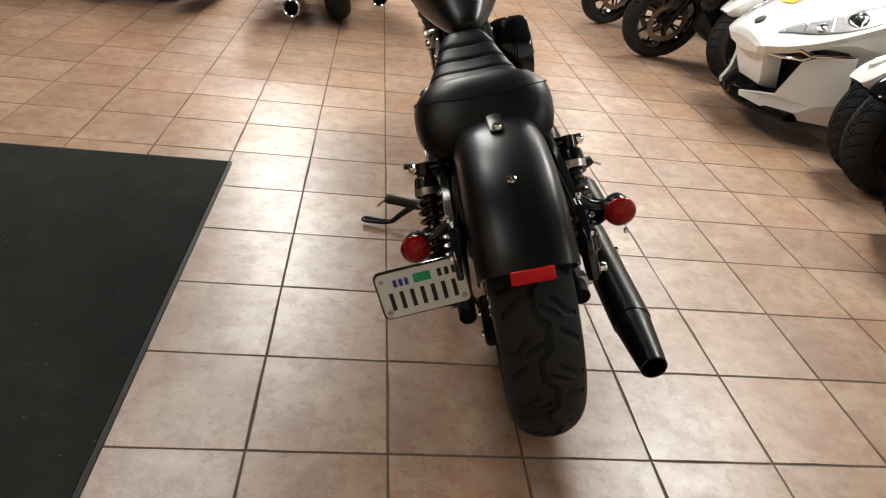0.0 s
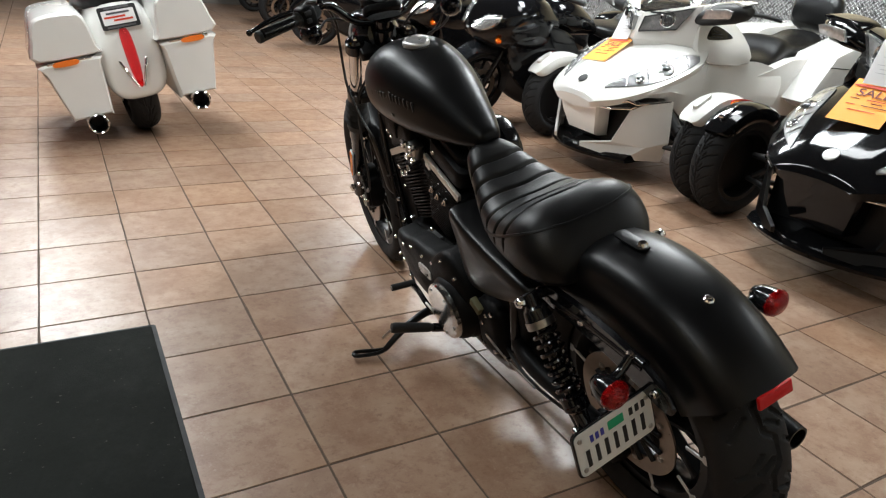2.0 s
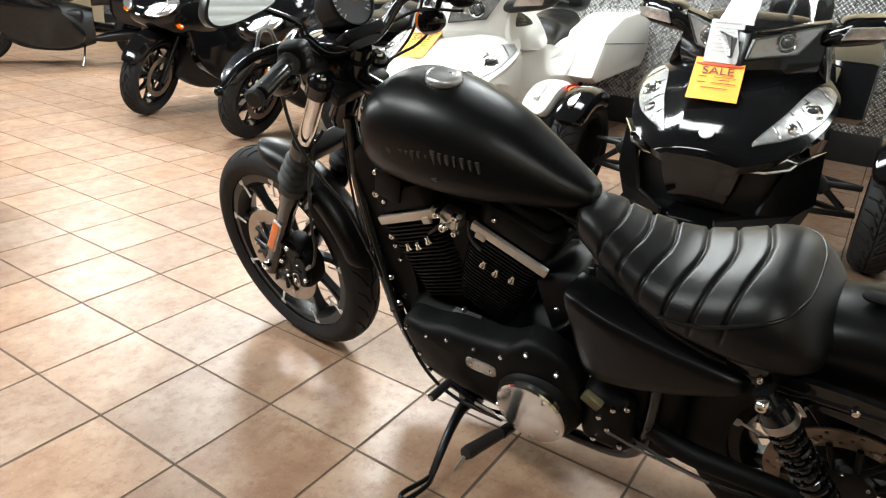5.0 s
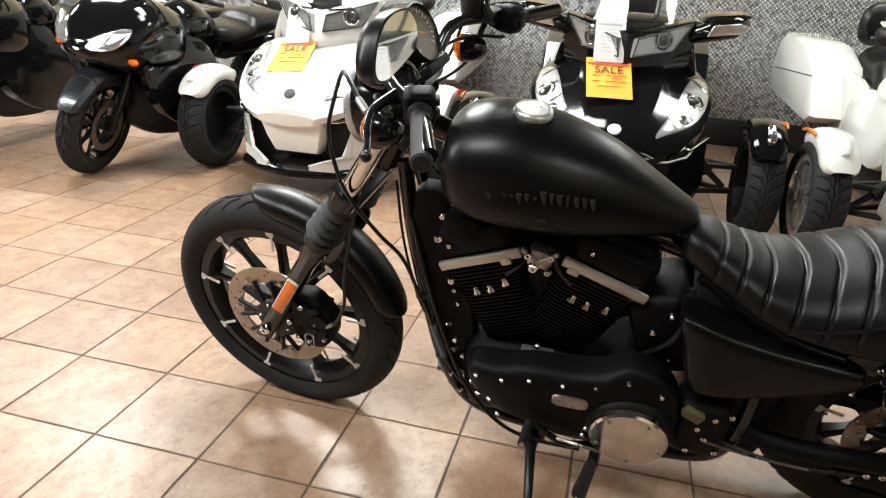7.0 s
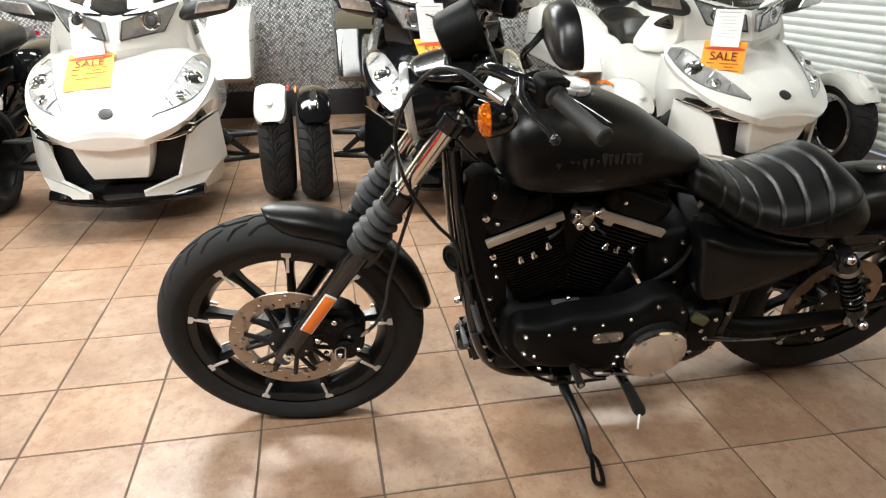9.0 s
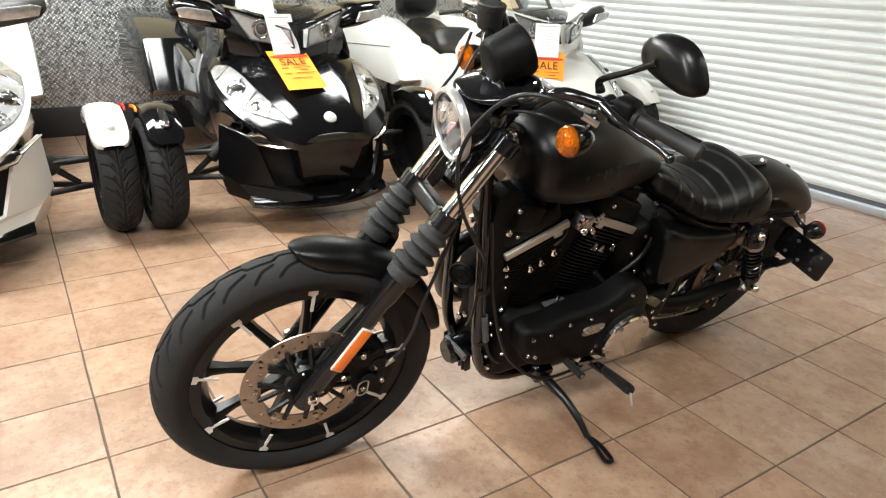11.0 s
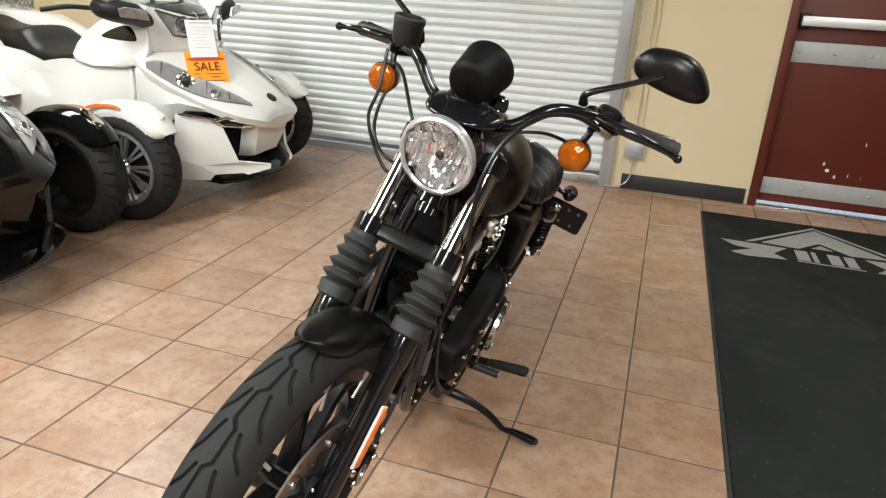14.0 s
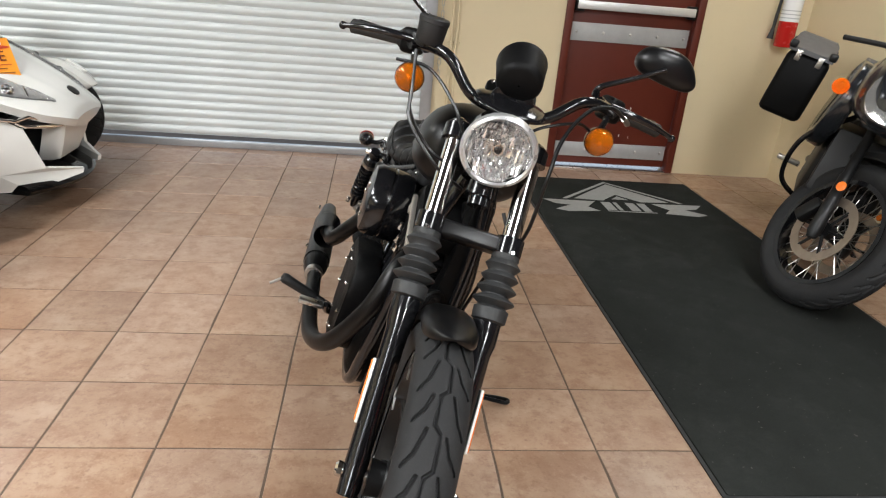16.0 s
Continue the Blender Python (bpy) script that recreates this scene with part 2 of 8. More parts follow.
TILEMAT = tile_material()
GROUT = paint("grout", (0.110, 0.078, 0.056), 0.9, vary=0.35, scale=14.0, grain=260.0, bump=0.4)
CARPET = carpet_material()
MATEDGE = paint("rubber_mat_edge", (0.016, 0.0165, 0.0165), 0.7, vary=0.25, bump=0.2)
MATLOGO = paint("mat_print_grey", (0.26, 0.26, 0.25), 0.9, vary=0.3, scale=40.0, grain=420.0, bump=0.5)
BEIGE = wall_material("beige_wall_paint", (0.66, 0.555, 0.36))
# dark tones for surfaces out of view, chosen to cut reflected light
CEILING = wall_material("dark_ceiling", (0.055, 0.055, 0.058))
DUSK = wall_material("dark_unseen_wall", (0.16, 0.14, 0.12))
SHUTTER = paint("white_shutter_enamel", (0.69, 0.72, 0.72), 0.32, vary=0.08, scale=4.0, bump=0.03, dust=0.05)
GALV = paint("galvanised_steel", (0.46, 0.48, 0.50), 0.4, metal=0.8, vary=0.15, scale=20.0, bump=0.05)
DULLPLATE = paint("dull_aluminium_plate", (0.44, 0.44, 0.435), 0.55, metal=0.3, vary=0.28, scale=7.0, grain=120.0, bump=0.1, rvary=0.15)
ALU = paint("brushed_aluminium_plate", (0.72, 0.72, 0.71), 0.42, metal=0.55, vary=0.12, grain=260.0, bump=0.05)
DOORRED = paint("oxblood_door_paint", (0.105, 0.017, 0.008), 0.42, vary=0.2, scale=6.0, bump=0.06)
BLACKBASE = paint("black_vinyl_base", (0.018, 0.018, 0.019), 0.5, vary=0.3, bump=0.05)
TREADPL = plate_material()
EXTRED = paint("extinguisher_red", (0.52, 0.015, 0.012), 0.25, vary=0.06, bump=0.0, coat=0.4)
GLOW = glow_material("lamp_diffuser", (1.0, 0.96, 0.88), 9.0)


# clear and tinted panes let the light through to what lies behind them
PANES = (GLASS, COVER, AMBER, REDLENS)


# ---- mesh helpers ----
def part(name, bm, material, parent=None, label="", m=None, sharp=38.0):
    """Links a bmesh as one mesh object under a thing or part."""
    if m is not None:
        bm.transform(m)
    bmesh.ops.recalc_face_normals(bm, faces=bm.faces)
    me = bpy.data.meshes.new(name)
    bm.to_mesh(me)
    bm.free()
    me.polygons.foreach_set("use_smooth", [True] * len(me.polygons))
    me.set_sharp_from_angle(angle=radians(sharp))
    me.materials.append(material)
    ob = new(name, me)
    if parent is not None:
        ob.parent = parent
    if label:
        ob["label"] = label
    if material in PANES:
        ob.visible_shadow = False
    return ob


def thing(name, m, label, category, group="", kind=""):
    ob = new(name)
    ob.empty_display_size = 0.1
    ob.matrix_world = m
    return tagged(ob, label, category, group, kind)


def B():
    return bmesh.new()


def V(*a):
    return Vector(a)


def add_box(bm, c, s, rot=None, bev=0.0, seg=2):
    r = bmesh.ops.create_cube(bm, size=1.0)
    vs = r["verts"]
    m = Matrix.Translation(c) @ (rot.to_4x4() if rot is not None else Matrix()) @ Matrix.Diagonal((*s, 1))
    bmesh.ops.transform(bm, matrix=m, verts=vs)
    if bev:
        es = {e for v in vs for e in v.link_edges}
        bmesh.ops.bevel(bm, geom=list(es), offset=bev, segments=seg, affect="EDGES", profile=0.5)
    return bm


def box(c, s, rot=None, bev=0.0, seg=2):
    return add_box(B(), c, s, rot, bev, seg)


def add_rings(bm, rings, closed=False, caps=True):
    rows = [[bm.verts.new(p) for p in ring] for ring in rings]
    n = len(rows[0])
    pairs = list(zip(rows, rows[1:])) + ([(rows[-1], rows[0])] if closed else [])
    for a, b in pairs:
        for i in range(n):
            j = (i + 1) % n
            bm.faces.new((a[i], a[j], b[j], b[i]))
    if caps and not closed:
        bm.faces.new(rows[0])
        bm.faces.new(rows[-1])
    return bm


def frame_of(d):
    d = d.normalized()
    u = d.cross(V(0, 0, 1)) if abs(d.z) < 0.9 else d.cross(V(0, 1, 0))
    u.normalize()
    return u, d.cross(u).normalized()


def add_cyl(bm, p, q, r, r2=None, n=16):
    p, q = Vector(p), Vector(q)
    u, v = frame_of(q - p)
    rings = []
    for c, rr in ((p, r), (q, r if r2 is None else r2)):
        rings.append([c + (u * math.cos(a) + v * math.sin(a)) * rr for a in (2 * math.pi * i / n for i in range(n))])
    return add_rings(bm, rings)


def cyl(p, q, r, r2=None, n=16):
    return add_cyl(B(), p, q, r, r2, n)


def add_turned(bm, p, d, profile, n=24, hollow=False):
    """A lathe body: profile rows (distance along d from p, radius); hollow leaves its ends open."""
    p, d = Vector(p), Vector(d).normalized()
    u, v = frame_of(d)
    rings = [[p + d * h + (u * math.cos(a) + v * math.sin(a)) * max(r, 1e-4) for a in (2 * math.pi * i / n for i in range(n))] for h, r in profile]
    return add_rings(bm, rings, caps=not hollow)


def turned(p, d, profile, n=24, hollow=False):
    return add_turned(B(), p, d, profile, n, hollow)


def spline(pts, k=6):
    pts = [Vector(p) for p in pts]
    if len(pts) < 3 or k < 2:
        return pts
    q = [pts[0] * 2 - pts[1], *pts, pts[-1] * 2 - pts[-2]]
    out = []
    for i in range(1, len(q) - 2):
        for j in range(k):
            t = j / k
            a, b, c, d = q[i - 1], q[i], q[i + 1], q[i + 2]
            out.append(0.5 * ((2 * b) + (c - a) * t + (2 * a - 5 * b + 4 * c - d) * t * t + (3 * b - a - 3 * c + d) * t ** 3))
    out.append(pts[-1])
    return out


def add_tube(bm, pts, r, n=10, k=6):
    """A round tube along a smooth line; r may be one radius or one per given point."""
    line = spline(pts, k)
    radii = [r] * len(line) if isinstance(r, (int, float)) else list(np.interp(np.linspace(0, len(pts) - 1, len(line)), range(len(pts)), r))
    u = frame_of(line[1] - line[0])[0]
    rings = []
    for i, c in enumerate(line):
        d = (line[min(i + 1, len(line) - 1)] - line[max(i - 1, 0)]).normalized()
        u = (u - d * u.dot(d)).normalized()
        v = d.cross(u)
        rings.append([c + (u * math.cos(a) + v * math.sin(a)) * radii[i] for a in (2 * math.pi * j / n for j in range(n))])
    return add_rings(bm, rings)


def tube(pts, r, n=10, k=6):
    return add_tube(B(), pts, r, n, k)


def add_slab(bm, outline, depth, m, bev=0.0):
    """A flat outline (x, y) given thickness depth along z, centred, laid by m."""
    lo = [bm.verts.new(m @ V(x, y, -depth / 2)) for x, y in outline]
    hi = [bm.verts.new(m @ V(x, y, depth / 2)) for x, y in outline]
    f0, f1 = bm.faces.new(lo), bm.faces.new(hi)
    n = len(lo)
    for i in range(n):
        bm.faces.new((lo[i], lo[(i + 1) % n], hi[(i + 1) % n], hi[i]))
    if bev:
        es = list({e for f in (f0, f1) for e in f.edges})
        bmesh.ops.bevel(bm, geom=es, offset=bev, segments=2, affect="EDGES", profile=0.5)
    return bm


def slab(outline, depth, m=Matrix(), bev=0.0):
    return add_slab(B(), outline, depth, m, bev)


def axes(o, x, y):
    """A pose whose x and y axes point as given."""
    x = Vector(x).normalized()
    z = x.cross(Vector(y)).normalized()
    y = z.cross(x)
    return Matrix(((x.x, y.x, z.x, o[0]), (x.y, y.y, z.y, o[1]), (x.z, y.z, z.z, o[2]), (0, 0, 0, 1)))


def rounded(w, h, r, n=5):
    out = []
    for cx, cy, a0 in ((w / 2 - r, h / 2 - r, 0), (-w / 2 + r, h / 2 - r, 90), (-w / 2 + r, -h / 2 + r, 180), (w / 2 - r, -h / 2 + r, 270)):
        for i in range(n):
            a = radians(a0 + 90 * i / (n - 1))
            out.append((cx + r * math.cos(a), cy + r * math.sin(a)))
    return out


def soft(points, k=5):
    """A closed outline rounded through its points."""
    p = [Vector((*a, 0)) for a in points]
    n = len(p)
    out = []
    for i in range(n):
        a, b, c, d = p[i - 1], p[i], p[(i + 1) % n], p[(i + 2) % n]
        for j in range(k):
            t = j / k
            q = 0.5 * ((2 * b) + (c - a) * t + (2 * a - 5 * b + 4 * c - d) * t * t + (3 * b - a - 3 * c + d) * t ** 3)
            out.append((q.x, q.y))
    return out


def circle_pts(r, n=32):
    return [(r * math.cos(2 * math.pi * i / n), r * math.sin(2 * math.pi * i / n)) for i in range(n)]


def add_ball(bm, c, r, n=16, rot=None):
    res = bmesh.ops.create_uvsphere(bm, u_segments=n, v_segments=max(6, n // 2), radius=1.0)
    r = (r, r, r) if isinstance(r, (int, float)) else r
    m = Matrix.Translation(c) @ (rot.to_4x4() if rot is not None else Matrix()) @ Matrix.Diagonal((*r, 1))
    bmesh.ops.transform(bm, matrix=m, verts=res["verts"])
    return bm


def ball(c, r, n=16, rot=None):
    return add_ball(B(), c, r, n, rot)


def body(rows, n=28, k=4, power=2.4, low=0.45):
    """A soft body lofted along y: rows (y, half width, bottom z, top z); low: where its widest line lies."""
    line = np.array(rows, float)
    cols = []
    for c in range(4):
        pts = [V(v, 0, 0) for v in line[:, c]]
        cols.append([p.x for p in spline(pts, k)])
    rings = []
    for y, w, zb, zt in zip(*cols):
        zc = zb + (zt - zb) * low
        ring = []
        for i in range(n):
            a = 2 * math.pi * i / n
            ca, sa = math.cos(a), math.sin(a)
            x = w * math.copysign(abs(ca) ** (2 / power), ca)
            z = zc + (zt - zc if sa > 0 else zc - zb) * math.copysign(abs(sa) ** (2 / power), sa)
            ring.append(V(x, y, z))
        rings.append(ring)
    return add_rings(B(), rings)


def arch(center, radius, a0, a1, profile, thick=0.003, steps=40, tip=0, tail=0, point=0.55):
    """A mudguard: a cross-section (x, extra radius) swept round an axle along x; angles from ahead, upwards. tip, tail: how many steps its ends take to round off."""
    rings = []
    for i in range(steps + 1):
        a = radians(a0 + (a1 - a0) * i / steps)
        c, s = math.cos(a), math.sin(a)
        k = 1.0
        if tip and i < tip:
            k = math.sqrt(max(0.0, 1 - (1 - i / tip) ** 2)) * (1 - point) + point
        if tail and steps - i < tail:
            k = math.sqrt(max(0.0, 1 - (1 - (steps - i) / tail) ** 2)) * 0.7 + 0.3
        top = max(d for _, d in profile)
        ring = []
        for t, seq in ((0.0, profile), (thick, profile[::-1])):
            for x, dr in seq:
                r = radius + top + (dr - top) * k ** 1.5 - t
                ring.append(V(x * k * (1 - t / 0.1), center[0] + r * c, center[1] + r * s))
        rings.append(ring)
    return add_rings(B(), rings)


def tyre_mesh(name, radius, width, bead, segs, pitch, w, material, parent, label="", m=None, steps=640, nv=79):
    """A tyre about the x axis whose tread grooves are cut into a fine grid. segs: groove lines in a cell of the tread (along, across), in metres."""
    half = width / 2
    prof = []
    for i in range(nv):
        a = -2.25 + 4.5 * i / (nv - 1)
        over = max(0.0, abs(a) - math.pi / 2) / (2.25 - math.pi / 2)
        x, r = half * math.sin(a), radius - half * 0.82 + half * 0.82 * math.cos(a)
        if over:
            r = radius - half * 0.82 - (radius - half * 0.82 - bead) * math.cos(a) / math.cos(2.25)
        prof.append((x * (1 - 0.07 * over), max(r, bead)))
    prof = np.array(prof)
    arc = np.concatenate([[0], np.cumsum(np.hypot(*np.diff(prof, axis=0).T))])
    arc -= arc[-1] / 2
    cells = max(1, round(2 * math.pi * radius / pitch))
    u = np.arange(steps) * cells / steps
    U, W = np.meshgrid((u % 1.0) * pitch, arc, indexing="ij")
    depth = np.zeros_like(U)
    for x0, y0, x1, y1 in segs:
        for off in (-pitch, 0.0, pitch):
            ax, ay, bx, by = x0 + off, y0, x1 + off, y1
            L2 = (bx - ax) ** 2 + (by - ay) ** 2
            t = np.clip(((U - ax) * (bx - ax) + (W - ay) * (by - ay)) / L2, 0, 1)
            d = np.hypot(U - ax - t * (bx - ax), W - ay - t * (by - ay))
            depth = np.maximum(depth, np.clip(2.6 - 2.0 * d / w, 0, 1))
    ang = 2 * np.pi * np.arange(steps) / steps
    R = prof[None, :, 1] - 0.0075 * depth
    X = np.broadcast_to(prof[None, :, 0], R.shape)
    co = np.stack([X, R * np.cos(ang)[:, None], R * np.sin(ang)[:, None]], -1).reshape(-1, 3)
    if m is not None:
        mm = np.array(m)
        co = co @ mm[:3, :3].T + mm[:3, 3]
    i, j = np.meshgrid(np.arange(steps), np.arange(nv - 1), indexing="ij")
    i2 = (i + 1) % steps
    faces = np.stack([i * nv + j, i2 * nv + j, i2 * nv + j + 1, i * nv + j + 1], -1).reshape(-1, 4)
    me = bpy.data.meshes.new(name)
    me.from_pydata(co.tolist(), [], faces.tolist())
    me.polygons.foreach_set("use_smooth", [True] * len(me.polygons))
    me.set_sharp_from_angle(angle=radians(33))
    me.materials.append(material)
    ob = new(name, me)
    ob.parent = parent
    if label:
        ob["label"] = label
    return ob


def lettering(name, text, size, m, material, parent, label="", depth=0.0006):
    cu = bpy.data.curves.new(name, "FONT")
    cu.body, cu.size, cu.align_x, cu.align_y, cu.extrude = text, size, "CENTER", "CENTER", depth
    tmp = new(name + "_curve", cu)
    me = bpy.data.meshes.new_from_object(tmp.evaluated_get(bpy.context.evaluated_depsgraph_get()))
    bpy.data.objects.remove(tmp)
    me.transform(m)
    me.materials.clear()
    me.materials.append(material)
    me.name = name
    ob = new(name, me)
    ob.parent = parent
    if label:
        ob["label"] = label
    return ob


# ---- the room ----
Y_S, X_E, X_W, Y_N = -1.93, 4.62, -7.0, 12.5


def setting(name, bm, material, label, category, sharp=30.0):
    return tagged(part(name, bm, material, None, "", None, sharp), label, category, "", "structure")


floor = setting("floor", box(((X_E + X_W) / 2, (Y_S + Y_N) / 2 - 0.2, -0.0520), (X_E - X_W + 0.4, Y_N - Y_S + 0.8, 0.1)), GROUT, "terracotta ceramic tile floor with dark grout joints", "floor")
# ceiling and far walls are unseen; their dark colour holds bounced light down
setting("ceiling", box(((X_E + X_W) / 2, (Y_S + Y_N) / 2, CEIL + 0.05), (X_E - X_W + 0.4, Y_N - Y_S + 0.4, 0.1)), CEILING, "unseen showroom ceiling, dark toned to keep reflections low", "ceiling")
setting("wall_north", box(((X_E + X_W) / 2, Y_N + 0.1, CEIL / 2), (X_E - X_W + 0.4, 0.2, CEIL)), DUSK, "unseen taupe wall closing the showroom, dark to cut bounced light", "wall")
setting("wall_west", box((X_W - 0.1, (Y_S + Y_N) / 2, CEIL / 2), (0.2, Y_N - Y_S, CEIL)), DUSK, "unseen taupe wall closing the showroom, dark to cut bounced light", "wall")
setting("wall_east", box((X_E + 0.1, (Y_S + Y_N) / 2, CEIL / 2), (0.2, Y_N - Y_S, CEIL)), BEIGE, "beige painted wall behind the three-wheelers", "wall")
setting("partition_wall", box((-2.71, -0.95, CEIL / 2), (0.16, 1.96, CEIL)), BEIGE, "short beige painted wall beside the exit door", "wall")

# south wall with its shutter and door openings
SH0, SH1, SHT = 0.03, 4.05, 2.6
D0, D1, DT = -1.86, -0.89, 2.09
bm = B()
for x0, x1, z0, z1 in ((X_W, D0, 0, CEIL), (D0, D1, DT, CEIL), (D1, SH0, 0, CEIL), (SH0, SH1, SHT, CEIL), (SH1, X_E, 0, CEIL)):
    add_box(bm, ((x0 + x1) / 2, Y_S - 0.1, (z0 + z1) / 2), (x1 - x0, 0.2, z1 - z0))
setting("wall_south", bm, BEIGE, "beige painted wall with roller shutter and exit door", "wall")
bm = B()
add_box(bm, ((D1 + SH0) / 2 - 0.05, Y_S + 0.006, 0.05), (SH0 - D1 - 0.14, 0.012, 0.1), bev=0.003)
setting("baseboard", bm, BLACKBASE, "black vinyl cove base along the beige wall", "baseboard")
setting("baseboard_1", box((X_E - 0.008, 4, 0.11), (0.016, 11.5, 0.22), bev=0.004), BLACKBASE, "black base below the tread plate", "baseboard")
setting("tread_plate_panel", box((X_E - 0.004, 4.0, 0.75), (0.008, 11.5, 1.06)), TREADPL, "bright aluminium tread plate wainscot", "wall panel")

# roller shutter
shutter = thing("roller_shutter", pose((SH0 + SH1) / 2, Y_S - 0.02, 0), "closed white corrugated steel roller shutter", "roller shutter", "", "structure")
SLAT = 0.0575
nsl = int((SHT - 0.09) / SLAT)
prof = [(0.0, -0.006), (0.004, -0.005), (0.010, 0.003), (0.018, 0.009), (0.030, 0.0125), (0.041, 0.0115), (0.049, 0.007), (0.0535, -0.002), (SLAT, -0.006)]
slat_me = None
for i in range(nsl):
    if slat_me is None:
        bm = B()
        w = (SH1 - SH0) / 2 - 0.01
        rows = []
        for zz, yy in prof:
            rows.append([bm.verts.new((-w, yy, zz)), bm.verts.new((w, yy, zz))])
        back = [[bm.verts.new((-w, yy - 0.003, zz)), bm.verts.new((w, yy - 0.003, zz))] for zz, yy in prof]
        for r in (rows, back):
            for a, b in zip(r, r[1:]):
                bm.faces.new((a[0], a[1], b[1], b[0]))
        sl = part("slat", bm, SHUTTER, shutter, sharp=60)
        slat_me = sl.data
    else:
        sl = new("slat", slat_me)
        sl.parent = shutter
    sl.location = (0, 0, 0.085 + i * SLAT)
part("bottom_bar", box((0, 0.002, 0.030), (SH1 - SH0 - 0.02, 0.03, 0.052), bev=0.006), GALV, shutter, "galvanised bottom bar")
for x in (-1, 1):
    part("guide_rail", box((x * ((SH1 - SH0) / 2 + 0.012), 0.045, SHT / 2), (0.075, 0.05, SHT), bev=0.004), GALV, shutter, "galvanised guide rail")
part("lock_plate", box((-(SH1 - SH0) / 2 + 0.13, 0.028, 0.045), (0.16, 0.02, 0.045), bev=0.003), STEEL, shutter)

# exit door
door = thing("door_1", pose((D0 + D1) / 2, Y_S - 0.03, 0), "oxblood steel exit door with aluminium kick plates and push bar", "door", "", "structure")
W2 = (D1 - D0) / 2
part("door_leaf", box((0, -0.03, 1.0525), (2 * W2 - 0.11, 0.045, 2.045), bev=0.002), DOORRED, door)
for x in (-1, 1):
    part("door_frame", box((x * (W2 - 0.026), 0.0, 1.045), (0.052, 0.09, 2.09), bev=0.003), DOORRED, door)
part("door_frame", box((0, 0.0, 2.10), (2 * W2, 0.09, 0.05), bev=0.003), DOORRED, door)
for z, h in ((0.135, 0.105), (0.955, 0.12)):
    kp = part("kick_plate", box((0, -0.003, z), (2 * W2 - 0.13, 0.005, h), bev=0.001), DULLPLATE, door, "brushed aluminium plate")
    for i in range(5):
        part("rivet", ball((-W2 + 0.1 + i * (2 * W2 - 0.2) / 4, 0.001, z), (0.010, 0.006, 0.010), 10), STEEL, kp)
part("push_bar", box((0.0, 0.045, 1.13), (2 * W2 - 0.14, 0.03, 0.055), bev=0.006), ALU, door, "aluminium push bar")
for x in (-1, 1):
    part("bar_end", box((x * (W2 - 0.09), 0.025, 1.13), (0.06, 0.06, 0.085), bev=0.008), DARKMET, door)
part("threshold", box((0, -0.03, 0.003), (2 * W2, 0.14, 0.010), bev=0.002), STEEL, door)
for i, (x, z) in enumerate(((0.07, 0.27), (0.02, 0.235), (-0.05, 0.25), (-0.12, 0.24), (-0.1, 0.45), (0.1, 0.31))):
    part("paint_chip", slab(soft([(-0.012, -0.006), (0.008, -0.01), (0.012, 0.006), (-0.004, 0.011)], 3), 0.001, pose(x, -0.0068, z, 90, 0, 25 * i)), PLATE, door, "bare scratched patch")

# ceiling lights, all out of view, some added as fill
fix = None
for x, y, watts in LIGHTS:
    if fix is None:
        fix = thing("ceiling_light", pose(x, y, CEIL), "ceiling light panel with frosted diffuser, unseen, placed to suit the brightness", "ceiling light", "ceiling lights")
        fr = B()
        for sx, sy, lx, ly in ((0.31, 0, 0.03, 1.25), (-0.31, 0, 0.03, 1.25), (0, 0.61, 0.59, 0.03), (0, -0.61, 0.59, 0.03)):
            add_box(fr, (sx, sy, -0.02), (lx, ly, 0.04))
        part("frame", fr, GALV, fix)
        part("diffuser", box((0, 0, -0.012), (0.59, 1.19, 0.012)), GLOW, fix)
    else:
        copy_thing(fix, pose(x, y, CEIL))
    lamp = bpy.data.lights.new("ceiling_lamp", "AREA")
    lamp.shape, lamp.size, lamp.size_y, lamp.energy, lamp.color = "RECTANGLE", 0.58, 1.16, watts, WARM
    lo = new("ceiling_lamp", lamp)
    lo.matrix_world = pose(x, y, CEIL - 0.025)

# entrance mat
mat_x0, mat_x1, mat_y0, mat_y1 = -1.83, -0.60, -1.62, 1.435
mat = thing("entrance_mat", pose((mat_x0 + mat_x1) / 2, (mat_y0 + mat_y1) / 2, 0), "black carpet entrance mat with rubber edge and grey printed emblem", "mat")
mw, mh = mat_x1 - mat_x0, mat_y1 - mat_y0
part("border", slab(rounded(mw, mh, 0.012), 0.004, pose(0, 0, 0.003)), MATEDGE, mat, "grey rubber border")
part("carpet", slab(rounded(mw - 0.026, mh - 0.026, 0.01), 0.006, pose(0, 0, 0.0065), 0.002), CARPET, mat, "black carpet surface")

# ---- the black cruiser ----
# x right, y ahead, z up; the rear axle stands over the origin
LEAN = 17.2
bike = thing("motorcycle", pose(0.376, 0.21, 0.005, 0, -LEAN, -0.75), "satin black cruiser motorcycle leaning on its side stand", "motorcycle")
RAKE_D = V(0, -0.487, 0.873)
FORK_D = V(0, -0.516, 0.8566)
S0 = V(0, 1.126, 0.963)
STEER = Matrix.Translation(S0) @ Matrix.Rotation(radians(-6.8), 4, RAKE_D) @ Matrix.Translation(-S0)
FA, RA = V(0, 1.521, 0.333), V(0, 0, 0.322)


def bolt(parent, p, d, r=0.006, h=0.006, material=CHROME, m=None):
    d = Vector(d).normalized()
    return part("bolt", turned(Vector(p), d, [(-0.002, r), (h * 0.6, r), (h, r * 0.7), (h, r * 0.35), (h * 0.5, r * 0.3)], 8), material, parent, m=m)


